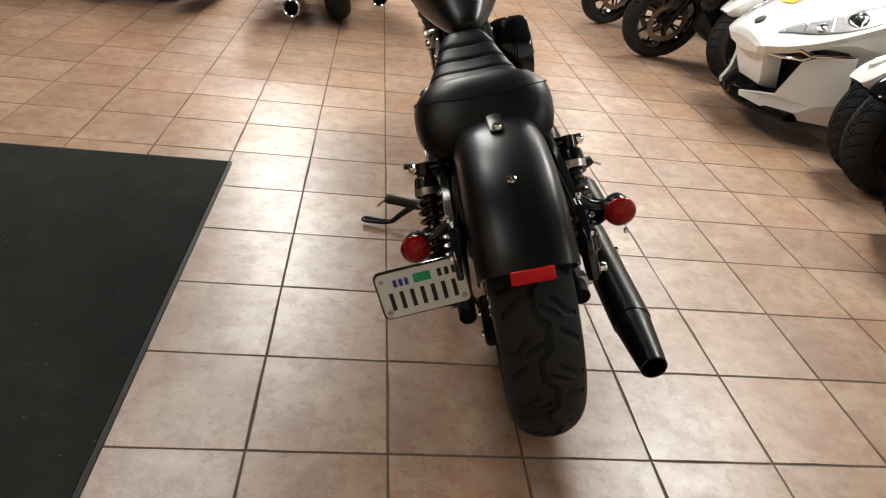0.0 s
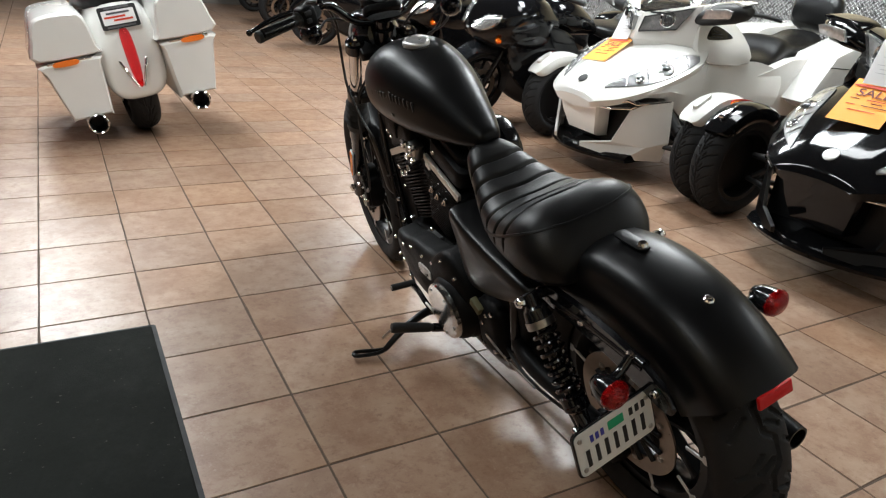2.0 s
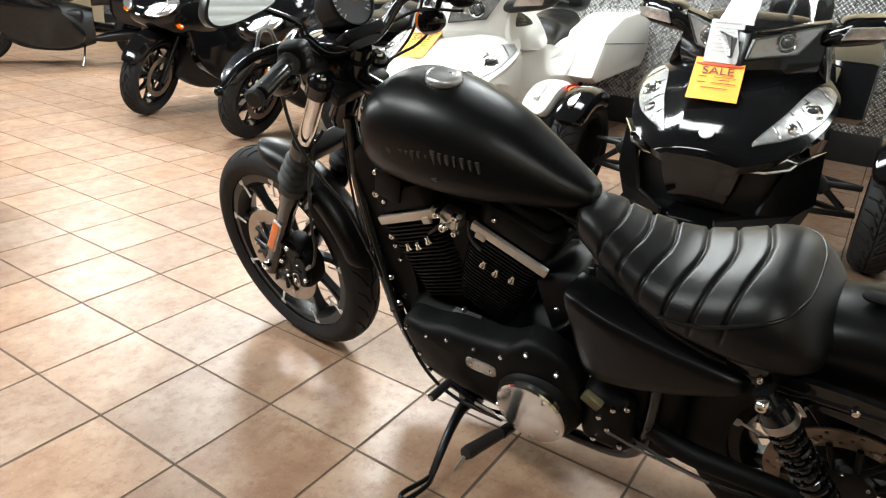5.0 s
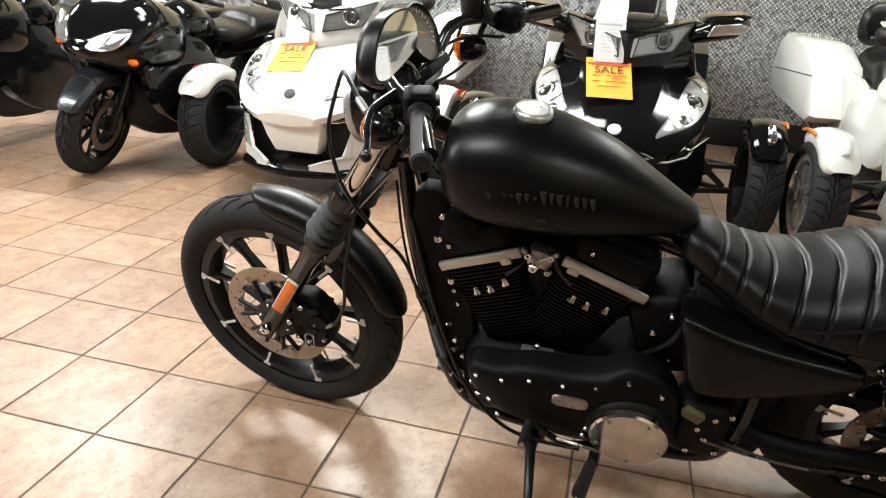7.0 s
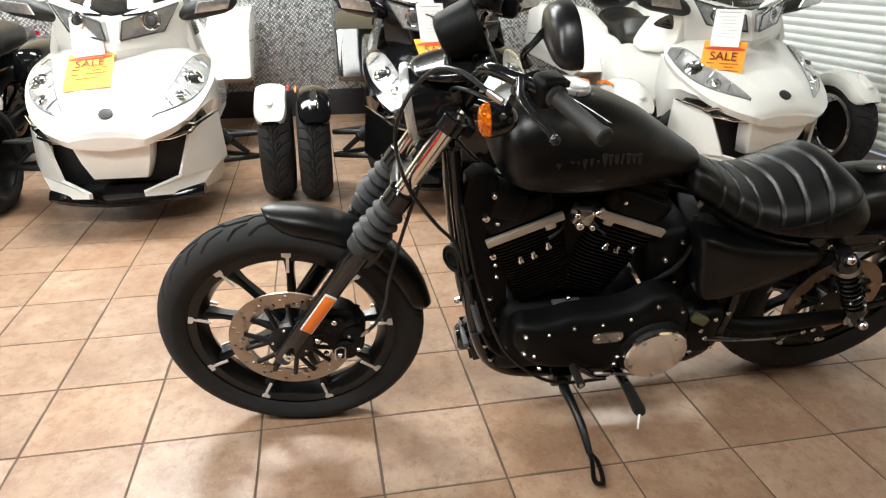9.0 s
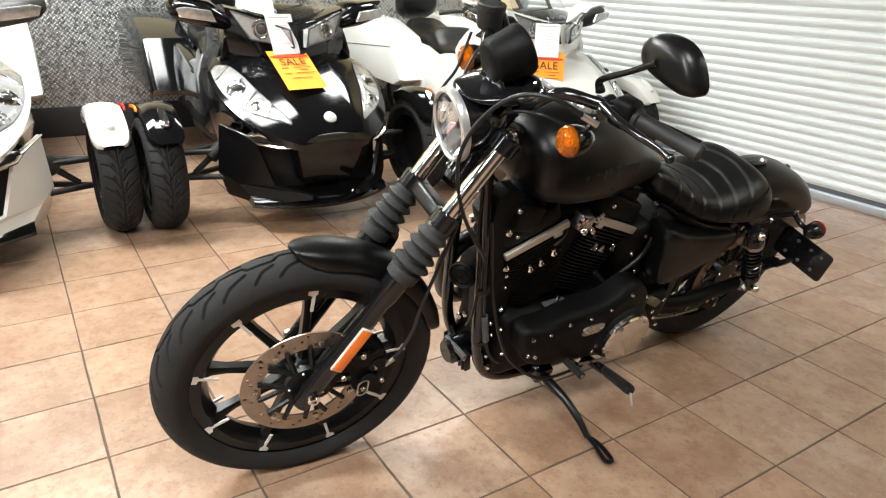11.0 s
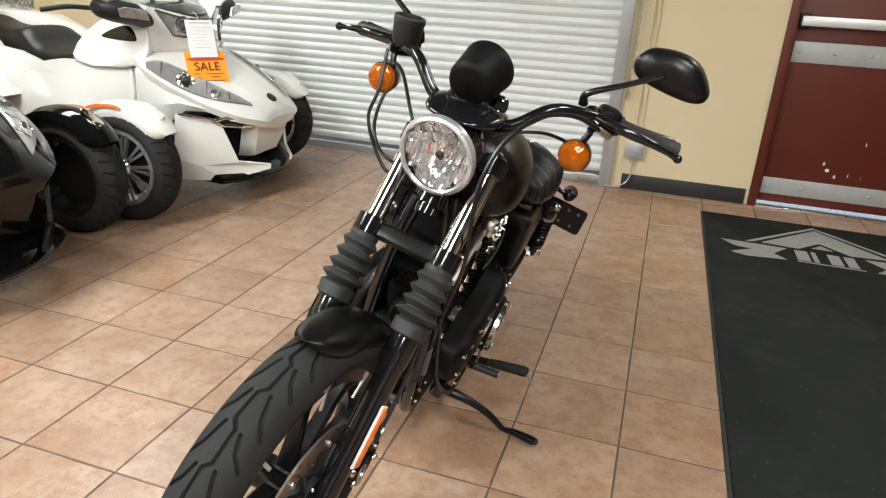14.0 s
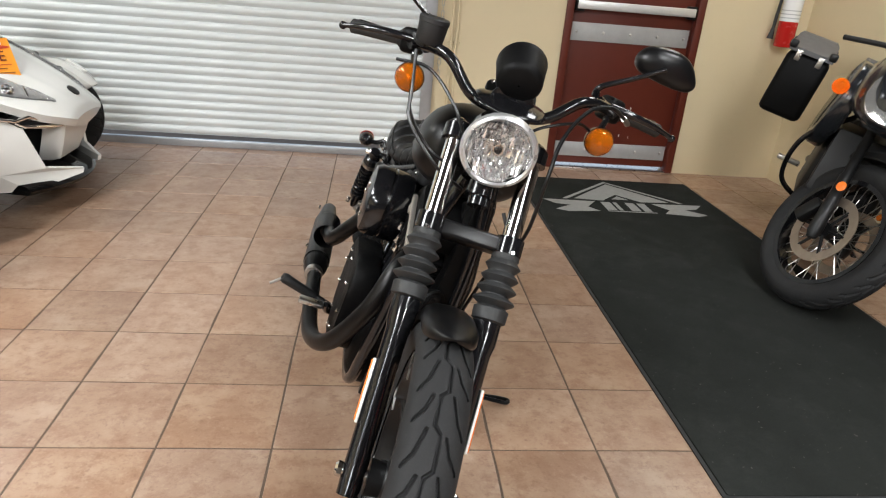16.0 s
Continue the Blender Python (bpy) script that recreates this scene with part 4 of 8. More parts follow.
    sig = part("turn_signal", turned(sg + V(0, -0.045, 0.004), (0, 1, -0.08), [(0, 0.004), (0.006, 0.016), (0.02, 0.026), (0.04, 0.0315), (0.052, 0.0325), (0.052, 0.028)], 28), GLOSS, bike, "black bullet turn signal with amber lens", STEER)
    part("lens", turned(sg + V(0, 0.006, 0), (0, 1, -0.08), [(0, 0.001), (0, 0.030), (0.006, 0.0305), (0.014, 0.028), (0.020, 0.020), (0.022, 0.001)], 28), AMBER, sig, "amber lens", STEER)
    part("reflector_dish", turned(sg + V(0, -0.006, 0), (0, 1, -0.08), [(0, 0.001), (0.001, 0.008), (0.010, 0.0295), (0.0112, 0.0295), (0.003, 0.006), (0.002, 0.001)], 24), BOWL, sig, "", STEER)
    part("bulb", ball(sg + V(0, 0.006, 0), (0.007, 0.006, 0.007), 12), CHROME, sig, "", STEER)
    part("signal_stalk", tube([sg + V(0, -0.025, 0.024), sg + V(s * 0.006, -0.03, 0.045), V(s * 0.222, 1.055, 1.072)], 0.007, 8), GLOSS, sig, "", STEER)
# brake reservoir on the far side
res = part("brake_reservoir", turned((0.203, 1.068, 1.094), (0.02, 0.05, 1), [(0, 0.010), (0.002, 0.026), (0.010, 0.030), (0.046, 0.032), (0.047, 0.0335), (0.056, 0.0335), (0.059, 0.031), (0.060, 0.001)], 32), PLASTIC, bar, "black brake fluid reservoir", STEER)
part("reservoir_arm", box((0.212, 1.045, 1.098), (0.05, 0.05, 0.026), Matrix.Rotation(radians(-20), 3, "Z"), 0.007), PLASTIC, res, "", STEER)
ring_bolts(bar, (0.2045, 1.071, 1.154), (0, 0, 1), 0.020, 2, 0.003, 0.002, DARKMET, STEER, 0.6)

# speedometer
SP = V(0, 1.128, 1.106)
SD = V(0, -0.90, 0.43).normalized()
sp = part("speedometer", turned(SP + SD * -0.058, SD, [(0.006, 0.002), (0.007, 0.036), (0.012, 0.045), (0.020, 0.049), (0.075, 0.053), (0.088, 0.055), (0.092, 0.053), (0.088, 0.050)], 44, True), WRINKLE, bike, "black speedometer can with pale dial", STEER)
part("dial", turned(SP + SD * 0.022, SD, [(0, 0.001), (0, 0.0505), (0.002, 0.0505), (0.002, 0.001)], 40), GREYPL, sp, "grey dial", STEER)
for i in range(21):
    a = radians(-40 + 260 * i / 20)
    u, v = V(1, 0, 0), V(1, 0, 0).cross(SD)
    r0 = 0.036 if i % 2 == 0 else 0.041
    c = SP + SD * 0.0252
    part("dial_mark", cyl(c + (u * math.cos(a) - v * math.sin(a)) * r0, c + (u * math.cos(a) - v * math.sin(a)) * 0.046, 0.0012, n=4), PAPER, sp, "", STEER)
part("needle", cyl(SP + SD * 0.028 + V(0.012, 0, -0.004), SP + SD * 0.028 + V(-0.03, 0.004, 0.012), 0.0012, 0.0006, 6), ORPAPER, sp, "", STEER)
part("dial_glass", turned(SP + SD * 0.030, SD, [(0, 0.001), (0, 0.0505), (0.0015, 0.0505), (0.002, 0.001)], 40), GLASS, sp, "clear glass", STEER)
part("speedometer_bracket", slab([(-0.035, -0.045), (0.035, -0.045), (0.05, 0.0), (0.03, 0.04), (-0.03, 0.04), (-0.05, 0.0)], 0.008, STEER @ axes((0, 1.155, 1.047), (1, 0, 0), (0, 0.2, 1)), 0.002), GLOSS, sp, "")

# cables
def cable(pts, r=0.0038, name="cable", material=CABLE, m=STEER, label="black control cable"):
    return part(name, tube(pts, r, 8, 7), material, bike, label, m)


cable([(-0.245, 1.130, 1.098), (-0.190, 1.172, 1.112), (-0.135, 1.208, 1.090), (-0.098, 1.246, 1.025), (-0.094, 1.272, 0.948), (-0.104, 1.264, 0.875), (-0.114, 1.238, 0.806), (-0.112, 1.184, 0.722), (-0.104, 1.136, 0.655), (-0.098, 1.108, 0.560), (-0.0945, 1.077, 0.455), (-0.099, 1.050, 0.36), (-0.10, 1.01, 0.28), (-0.105, 0.95, 0.235)], 0.0044, m=None, label="black clutch cable")
part("cable_ferrule", cyl((-0.262, 1.112, 1.090), (-0.240, 1.134, 1.099), 0.0065, n=10), STEEL, bike, "steel cable ferrule")
cable([(-0.05, 1.155, 0.82), (-0.068, 1.145, 0.70), (-0.086, 1.125, 0.60), (-0.080, 1.108, 0.50), (-0.06, 1.09, 0.42), (-0.03, 1.07, 0.36)], 0.0032, m=None)
sleeve, q0, q1 = [], V(-0.0945, 1.077, 0.455), V(-0.099, 1.050, 0.36)
su, sv = frame_of((q1 - q0).normalized())
for i in range(16 * 10 + 1):
    ang = 2 * math.pi * i / 10
    sleeve.append(q0.lerp(q1, i / 160) + (su * math.cos(ang) + sv * math.sin(ang)) * 0.0075)
part("spring_sleeve", tube(sleeve, 0.0019, 5, 1), GREYPL, bike, "grey spring sleeve on the clutch cable")
for z, y in ((0.535, 1.098), (0.345, 1.058)):
    part("cable_tie", turned((-0.083, y, z), (0.05, 0.2, 1), [(0, 0.016), (0, 0.0195), (0.004, 0.0195), (0.004, 0.016)], 18), PLASTIC, bike, "black cable tie")
horn = part("horn", turned((-0.012, 1.112, 0.535), (-0.55, 0.83, 0.05), [(-0.02, 0.012), (-0.018, 0.028), (0, 0.036), (0.008, 0.037), (0.011, 0.034), (0.006, 0.028), (0.010, 0.020), (0.006, 0.012), (0.010, 0.001)], 36), WRINKLE, bike, "round black horn")
for p, r in (((-0.045, 1.098, 0.425), 0.0075), ((-0.028, 1.10, 0.405), 0.008), ((-0.10, 1.035, 0.475), 0.0065), ((-0.105, 1.02, 0.40), 0.0075), ((-0.098, 1.03, 0.30), 0.006), ((-0.05, 1.06, 0.25), 0.006), ((-0.098, 1.01, 0.245), 0.007)):
    bolt(bike, p, (-0.75, 0.65, 0.0), r, 0.010)
part("regulator_rail", box((-0.02, 1.075, 0.265), (0.10, 0.012, 0.016), Matrix.Rotation(0.12, 3, "Y"), 0.003), GREYPL, bike, "dull grey rail")
cable([(0.212, 1.06, 1.02), (0.20, 1.12, 0.965), (0.165, 1.18, 0.93), (0.12, 1.20, 0.90), (0.06, 1.17, 0.88)], label="black signal wire")
cable([(0.222, 1.10, 1.08), (0.205, 1.13, 1.0), (0.19, 1.17, 0.945), (0.11, 1.21, 0.88), (0.04, 1.17, 0.84)], label="black brake hose")
cable([(-0.205, 1.06, 1.03), (-0.15, 1.13, 1.045), (-0.07, 1.155, 1.01), (-0.03, 1.14, 0.95)], 0.0035, label="black signal wire")
cable([(0.26, 1.02, 1.04), (0.18, 1.1, 1.05), (0.1, 1.17, 0.99), (0.05, 1.16, 0.9), (0.03, 1.05, 0.78), (0.08, 0.9, 0.7)], label="black throttle cable")
cable([(-0.07, 1.12, 0.74), (-0.085, 1.095, 0.62), (-0.10, 1.065, 0.5), (-0.13, 1.0, 0.33), (-0.16, 0.917, 0.243), (-0.165, 0.828, 0.197), (-0.165, 0.70, 0.194)], 0.0048, m=None, label="black wiring loom")

# frame
frame_ob = part("frame", tube([(0, 1.115, 0.945), (0, 0.98, 0.89), (0, 0.75, 0.775), (0, 0.52, 0.705), (0, 0.36, 0.650)], 0.024, 12), GLOSS, bike, "gloss black tubular steel frame")
part("steering_head", turned(S0 + RAKE_D * -0.14, RAKE_D, [(0, 0.02), (0, 0.033), (0.04, 0.03), (0.14, 0.03), (0.18, 0.033), (0.18, 0.02)], 24), GLOSS, frame_ob)
for s in (-1, 1):
    part("down_tube", tube([(s * 0.03, 1.14, 0.86), (s * 0.06, 1.122, 0.70), (s * 0.075, 1.09, 0.50), (s * 0.08, 1.055, 0.32), (s * 0.08, 1.0, 0.205), (s * 0.08, 0.90, 0.155), (s * 0.085, 0.70, 0.15), (s * 0.09, 0.50, 0.155), (s * 0.10, 0.40, 0.20), (s * 0.11, 0.365, 0.32), (s * 0.09, 0.36, 0.5), (s * 0.06, 0.37, 0.66)], 0.0165, 10, 5), GLOSS, frame_ob)
    part("rear_rail", tube([(s * 0.05, 0.52, 0.690), (s * 0.105, 0.35, 0.612), (s * 0.118, 0.18, 0.584), (s * 0.122, 0.0, 0.590), (s * 0.122, -0.13, 0.586)], [0.016, 0.016, 0.015, 0.013, 0.012], 10, 5), GLOSS, frame_ob, "gloss black frame rail")
    part("mudguard_strut", slab(soft([(0.235, 0.622), (0.14, 0.618), (0.04, 0.618), (-0.09, 0.603), (-0.175, 0.572), (-0.205, 0.540), (-0.190, 0.518), (-0.10, 0.540), (0.04, 0.560), (0.15, 0.566), (0.23, 0.585)], 3), 0.014, Matrix(((0, 0, 1, s * 0.124), (1, 0, 0, 0), (0, 1, 0, 0), (0, 0, 0, 1))), 0.005), GLOSS, frame_ob, "gloss black mudguard strut")
    part("swingarm", tube([(s * 0.09, 0.40, 0.315), (s * 0.125, 0.28, 0.31), (s * 0.13, 0.1, 0.318), (s * 0.128, -0.06, 0.322)], [0.022, 0.024, 0.022, 0.02], 12, 5), WRINKLE, frame_ob, "black swingarm")
    part("axle_nut", turned((s * 0.13, 0, 0.322), (s, 0, 0), [(0, 0.022), (0.02, 0.022), (0.022, 0.014), (0.034, 0.013), (0.034, 0.002)], 6), STEEL, frame_ob)
    for y, z in ((0.18, 0.592), (0.035, 0.592), (-0.165, 0.552)):
        bolt(frame_ob, (s * 0.133, y, z), (s, 0, 0), 0.008, 0.007)
    # shock
    t, b = V(s * 0.168, 0.165, 0.596), V(s * 0.168, 0.004, 0.345)
    d = (b - t).normalized()
    sh = part("shock_absorber", turned(t - d * 0.012, d, [(0, 0.012), (0.002, 0.019), (0.03, 0.019), (0.036, 0.026), (0.06, 0.030), (0.072, 0.030), (0.08, 0.016), (0.2, 0.014), (0.235, 0.014), (0.24, 0.028), (0.265, 0.029), (0.275, 0.018), (0.31, 0.016), (0.335, 0.012)], 22), GLOSS, bike, "black rear shock absorber with coil spring")
    coil = []
    u, v = frame_of(d)
    for i in range(9 * 14 + 1):
        a = 2 * math.pi * i / 14
        coil.append(t + d * (0.062 + 0.185 * i / 126) + (u * math.cos(a) + v * math.sin(a)) * 0.0255)
    part("coil_spring", tube(coil, 0.0052, 6, 1), GLOSS, sh, "black coil spring")
    part("adjuster", turned(t + d * 0.048, d, [(0, 0.026), (0, 0.0315), (0.016, 0.0315), (0.016, 0.026)], 18), STEEL, sh)
    for q in (t, b):
        bolt(sh, q + V(s * 0.02, 0, 0), (s, 0, 0), 0.013, 0.014)
    part("shock_mount", cyl(t + V(-s * 0.06, 0, 0), t + V(s * 0.02, 0, 0), 0.012, n=12), GLOSS, sh)

# fuel tank
tank = part("fuel_tank", body([(0.545, 0.012, 0.788, 0.802), (0.553, 0.034, 0.773, 0.816), (0.60, 0.058, 0.762, 0.846), (0.66, 0.080, 0.756, 0.886), (0.72, 0.101, 0.753, 0.924), (0.80, 0.124, 0.753, 0.958), (0.88, 0.137, 0.757, 0.980), (0.945, 0.140, 0.764, 0.985), (1.0, 0.134, 0.778, 0.976), (1.03, 0.118, 0.798, 0.961), (1.048, 0.088, 0.826, 0.940), (1.054, 0.03, 0.862, 0.912)], 48, 6, 2.4, 0.40), SATIN, bike, "satin black teardrop fuel tank with faded lettering", sharp=60)
part("filler_cap", turned((0, 0.885, 0.977), (0, -0.10, 1), [(0, 0.030), (0, 0.0375), (0.006, 0.0385), (0.012, 0.0375), (0.0155, 0.034), (0.0165, 0.030), (0.0150, 0.028), (0.0165, 0.001)], 40), SILVER, tank, "brushed silver filler cap")
part("cap_seat", turned((0, 0.885, 0.973), (0, -0.10, 1), [(0, 0.03), (0, 0.041), (0.006, 0.040), (0.006, 0.03)], 40), GLOSS, tank)
for s in (-1, 1):
    # faded print, as plain strokes on an arc, with a short line below
    for i, (wd, h) in enumerate(((0.012, 0.038), (0.009, 0.027), (0.010, 0.030), (0.007, 0.022), (0.010, 0.024), (0.008, 0.021), (0.006, 0.008), (0.012, 0.031), (0.009, 0.024), (0.010, 0.022), (0.005, 0.023), (0.010, 0.024), (0.009, 0.022), (0.011, 0.025))):
        f = (i - 6.5) / 6.5
        y, z = 0.846 - 0.098 * f, 0.862 + 0.014 * (1 - f * f)
        w = float(np.interp(y, (0.72, 0.80, 0.88, 0.945, 1.0), (0.101, 0.124, 0.137, 0.140, 0.134)))
        part("faded_mark", box((s * (w - 0.0032), y, z), (0.005, wd, h), Matrix.Rotation(radians(4 - 9 * f), 3, "X") @ Matrix.Rotation(math.atan2(0.25, 1) * s * (0.7 if y < 0.85 else 0.2), 3, "Z"), 0.001), FADED, tank, "faded grey print")
    part("faded_mark", box((s * 0.1292, 0.845, 0.828), (0.005, 0.030, 0.007), Matrix.Rotation(0.14 * s, 3, "Z"), 0.001), FADED, tank, "faded grey print")

# seat with tuck-and-roll ribs
rows = [(0.572, 0.03, 0.745, 0.772), (0.556, 0.056, 0.722, 0.790), (0.52, 0.074, 0.700, 0.786), (0.478, 0.090, 0.675, 0.764), (0.43, 0.110, 0.652, 0.742), (0.385, 0.126, 0.638, 0.731), (0.34, 0.139, 0.628, 0.732), (0.28, 0.151, 0.620, 0.750), (0.23, 0.157, 0.612, 0.773), (0.19, 0.157, 0.610, 0.779), (0.155, 0.151, 0.612, 0.764), (0.125, 0.137, 0.618, 0.734), (0.100, 0.106, 0.632, 0.698), (0.092, 0.05, 0.645, 0.678)]
bm = body(rows, 112, 32, 2.8, 0.40)
edges_y = [0.488, 0.442, 0.392, 0.334, 0.280, 0.226]
for v in bm.verts:
    x, y, z = v.co
    yy = y - 0.20 * max(0.0, abs(x) - 0.02)
    if 0.17 < y < 0.57:
        d = min(abs(yy - e) for e in edges_y)
        k = min(1.0, max(0.0, (z - (0.640 + 0.06 * max(0.0, 0.36 - y) / 0.2)) / 0.02))
        cut = math.exp(-(d / 0.0042) ** 2)
        v.co.z -= 0.0075 * k * cut
        v.co.x *= 1 - 0.028 * k * cut
SEAT_M = pose(-0.011, 0, -0.003)
seat = part("seat", bm, LEATHER, bike, "black leather solo seat with ribbed stitching", SEAT_M, 80)
SEAT_Y = [r[0] for r in rows][::-1]


def on_seat(y, up, side):
    """A point on the seat's skin: up runs from its widest line (0) to its crown (1)."""
    w, zb, zt = (float(np.interp(y, SEAT_Y, [r[i] for r in rows][::-1])) for i in (1, 2, 3))
    zc = zb + (zt - zb) * 0.40
    return V(side * (w + 0.001) * (1 - up ** 2.8) ** (1 / 2.8), y, zc + (zt - zc) * up)


pipe = [on_seat(y, u, -1) for y, u in ((0.365, 0.02), (0.33, 0.16), (0.28, 0.34), (0.23, 0.48), (0.19, 0.62), (0.165, 0.78), (0.150, 0.92))]
part("piping", tube(pipe + [on_seat(0.143, 0.985, -1), on_seat(0.143, 0.985, 1)] + [V(-p.x, p.y, p.z) for p in pipe[::-1]], 0.0034, 6, 8), LEATHER, seat, "raised seam piping", SEAT_M)

# rear mudguard
FEND_R = [(-0.094, -0.135), (-0.095, -0.09), (-0.095, -0.05), (-0.092, -0.028), (-0.083, -0.012), (-0.066, 0.000), (-0.035, 0.008), (0, 0.010), (0.035, 0.008), (0.066, 0.000), (0.083, -0.012), (0.092, -0.028), (0.095, -0.05), (0.095, -0.09), (0.094, -0.135)]
guard = part("rear_mudguard", arch((0, 0.322), 0.388, 48, 138.5, FEND_R, 0.004, 60), SATIN, bike, "satin black rear mudguard", sharp=50)
part("seat_bracket", slab(rounded(0.030, 0.085, 0.014), 0.004, axes((0, 0.035, 0.725), (1, 0, 0), (0, 1, 0.04)), 0.001), SATIN, guard, "black seat tab")
bolt(guard, (0, 0.006, 0.724), (0, -0.05, 1), 0.011, 0.010)
bolt(guard, (0, -0.156, 0.322 + math.sqrt(0.398 ** 2 - 0.156 ** 2)), (0, -0.39, 0.92), 0.010, 0.006)
part("rear_reflector", box((0.002, -0.300, 0.573), (0.078, 0.008, 0.026), Matrix.Rotation(radians(-12), 3, "X"), 0.003), REDREF, guard, "red rear reflector")
for s in (-1, 1):
    sg = V(s * 0.200, -0.131, 0.570)
    sig = part("turn_signal", turned(sg + V(0, 0.05, 0.0), (0, -1, -0.05), [(0, 0.004), (0.006, 0.014), (0.02, 0.023), (0.042, 0.0285), (0.056, 0.0295), (0.056, 0.025)], 28), GLOSS, bike, "black bullet turn signal with red lens")
    part("lens", turned(sg + V(0, -0.004, 0), (0, -1, -0.05), [(0, 0.001), (0, 0.0290), (0.005, 0.0300), (0.012, 0.0275), (0.018, 0.019), (0.020, 0.001)], 28), REDLENS, sig, "red lens")
    part("reflector_dish", turned(sg + V(0, 0.010, 0), (0, -1, -0.05), [(0, 0.001), (0.001, 0.008), (0.012, 0.0270), (0.0132, 0.0270), (0.003, 0.006), (0.002, 0.001)], 24), BOWL, sig)
    part("bulb", ball(sg + V(0, -0.002, 0), (0.008, 0.005, 0.008), 12), CHROME, sig)
    part("signal_stalk", tube([sg + V(0, 0.025, 0), sg + V(-s * 0.04, 0.028, 0.003), V(s * 0.125, -0.10, 0.597)], 0.009, 10), GLOSS, sig)
    bolt(sig, (s * 0.128, -0.10, 0.597), (s, 0, 0), 0.010, 0.006)

# side-mounted number plate, characters as plain bars
PM = axes((-0.2035, -0.140, 0.477), (1.0, 0.03, 0.055), (-0.03, 0.10, 1.0))
plate = part("number_plate", slab(rounded(0.178, 0.102, 0.012), 0.002, PM), PLATE, bike, "white number plate with dark bars")
part("plate_holder", slab(rounded(0.186, 0.110, 0.014), 0.004, PM @ Matrix.Translation((0, 0, -0.004))), GLOSS, plate, "black plate holder")
for i in range(7):
    part("dark_bar", box(PM @ V(-0.066 + i * 0.0215, -0.014, 0.0014), (0.0085, 0.040, 0.0008), PM.to_3x3(), 0.0), BLACKINK, plate)
part("sticker", box(PM @ V(0.004, 0.028, 0.0014), (0.036, 0.020, 0.0008), PM.to_3x3()), GREEN, plate, "green sticker")
for i in range(3):
    part("blue_bar", box(PM @ V(-0.052 + i * 0.012, 0.026, 0.0014), (0.0075, 0.016, 0.0008), PM.to_3x3()), BLUEINK, plate)
    part("dark_bar", box(PM @ V(0.040 + i * 0.0145, 0.028, 0.0014), (0.0085, 0.017, 0.0008), PM.to_3x3()), BLACKINK, plate)
for x, y in ((-0.078, 0.036), (0.078, 0.036), (-0.078, -0.036), (0.078, -0.036)):
    bolt(plate, PM @ V(x, y, 0.001), PM.to_3x3() @ V(0, 0, 1), 0.0055, 0.003, STEEL)
for hx, hy in ((-0.06, 0.03), (-0.02, 0.03), (0.03, 0.03), (-0.05, -0.03), (0.0, -0.03), (0.05, -0.03)):
    bolt(plate, PM @ V(hx, hy, -0.006), PM.to_3x3() @ V(0, 0, -1), 0.006, 0.005, GREYPL)
part("plate_arm", tube([(-0.19, -0.125, 0.44), (-0.16, -0.07, 0.40), (-0.14, -0.01, 0.36)], 0.009, 8), GLOSS, plate, "black plate bracket")
part("plate_arm", box((-0.16, -0.09, 0.415), (0.06, 0.07, 0.012), Matrix.Rotation(radians(20), 3, "Y"), 0.003), GLOSS, plate)

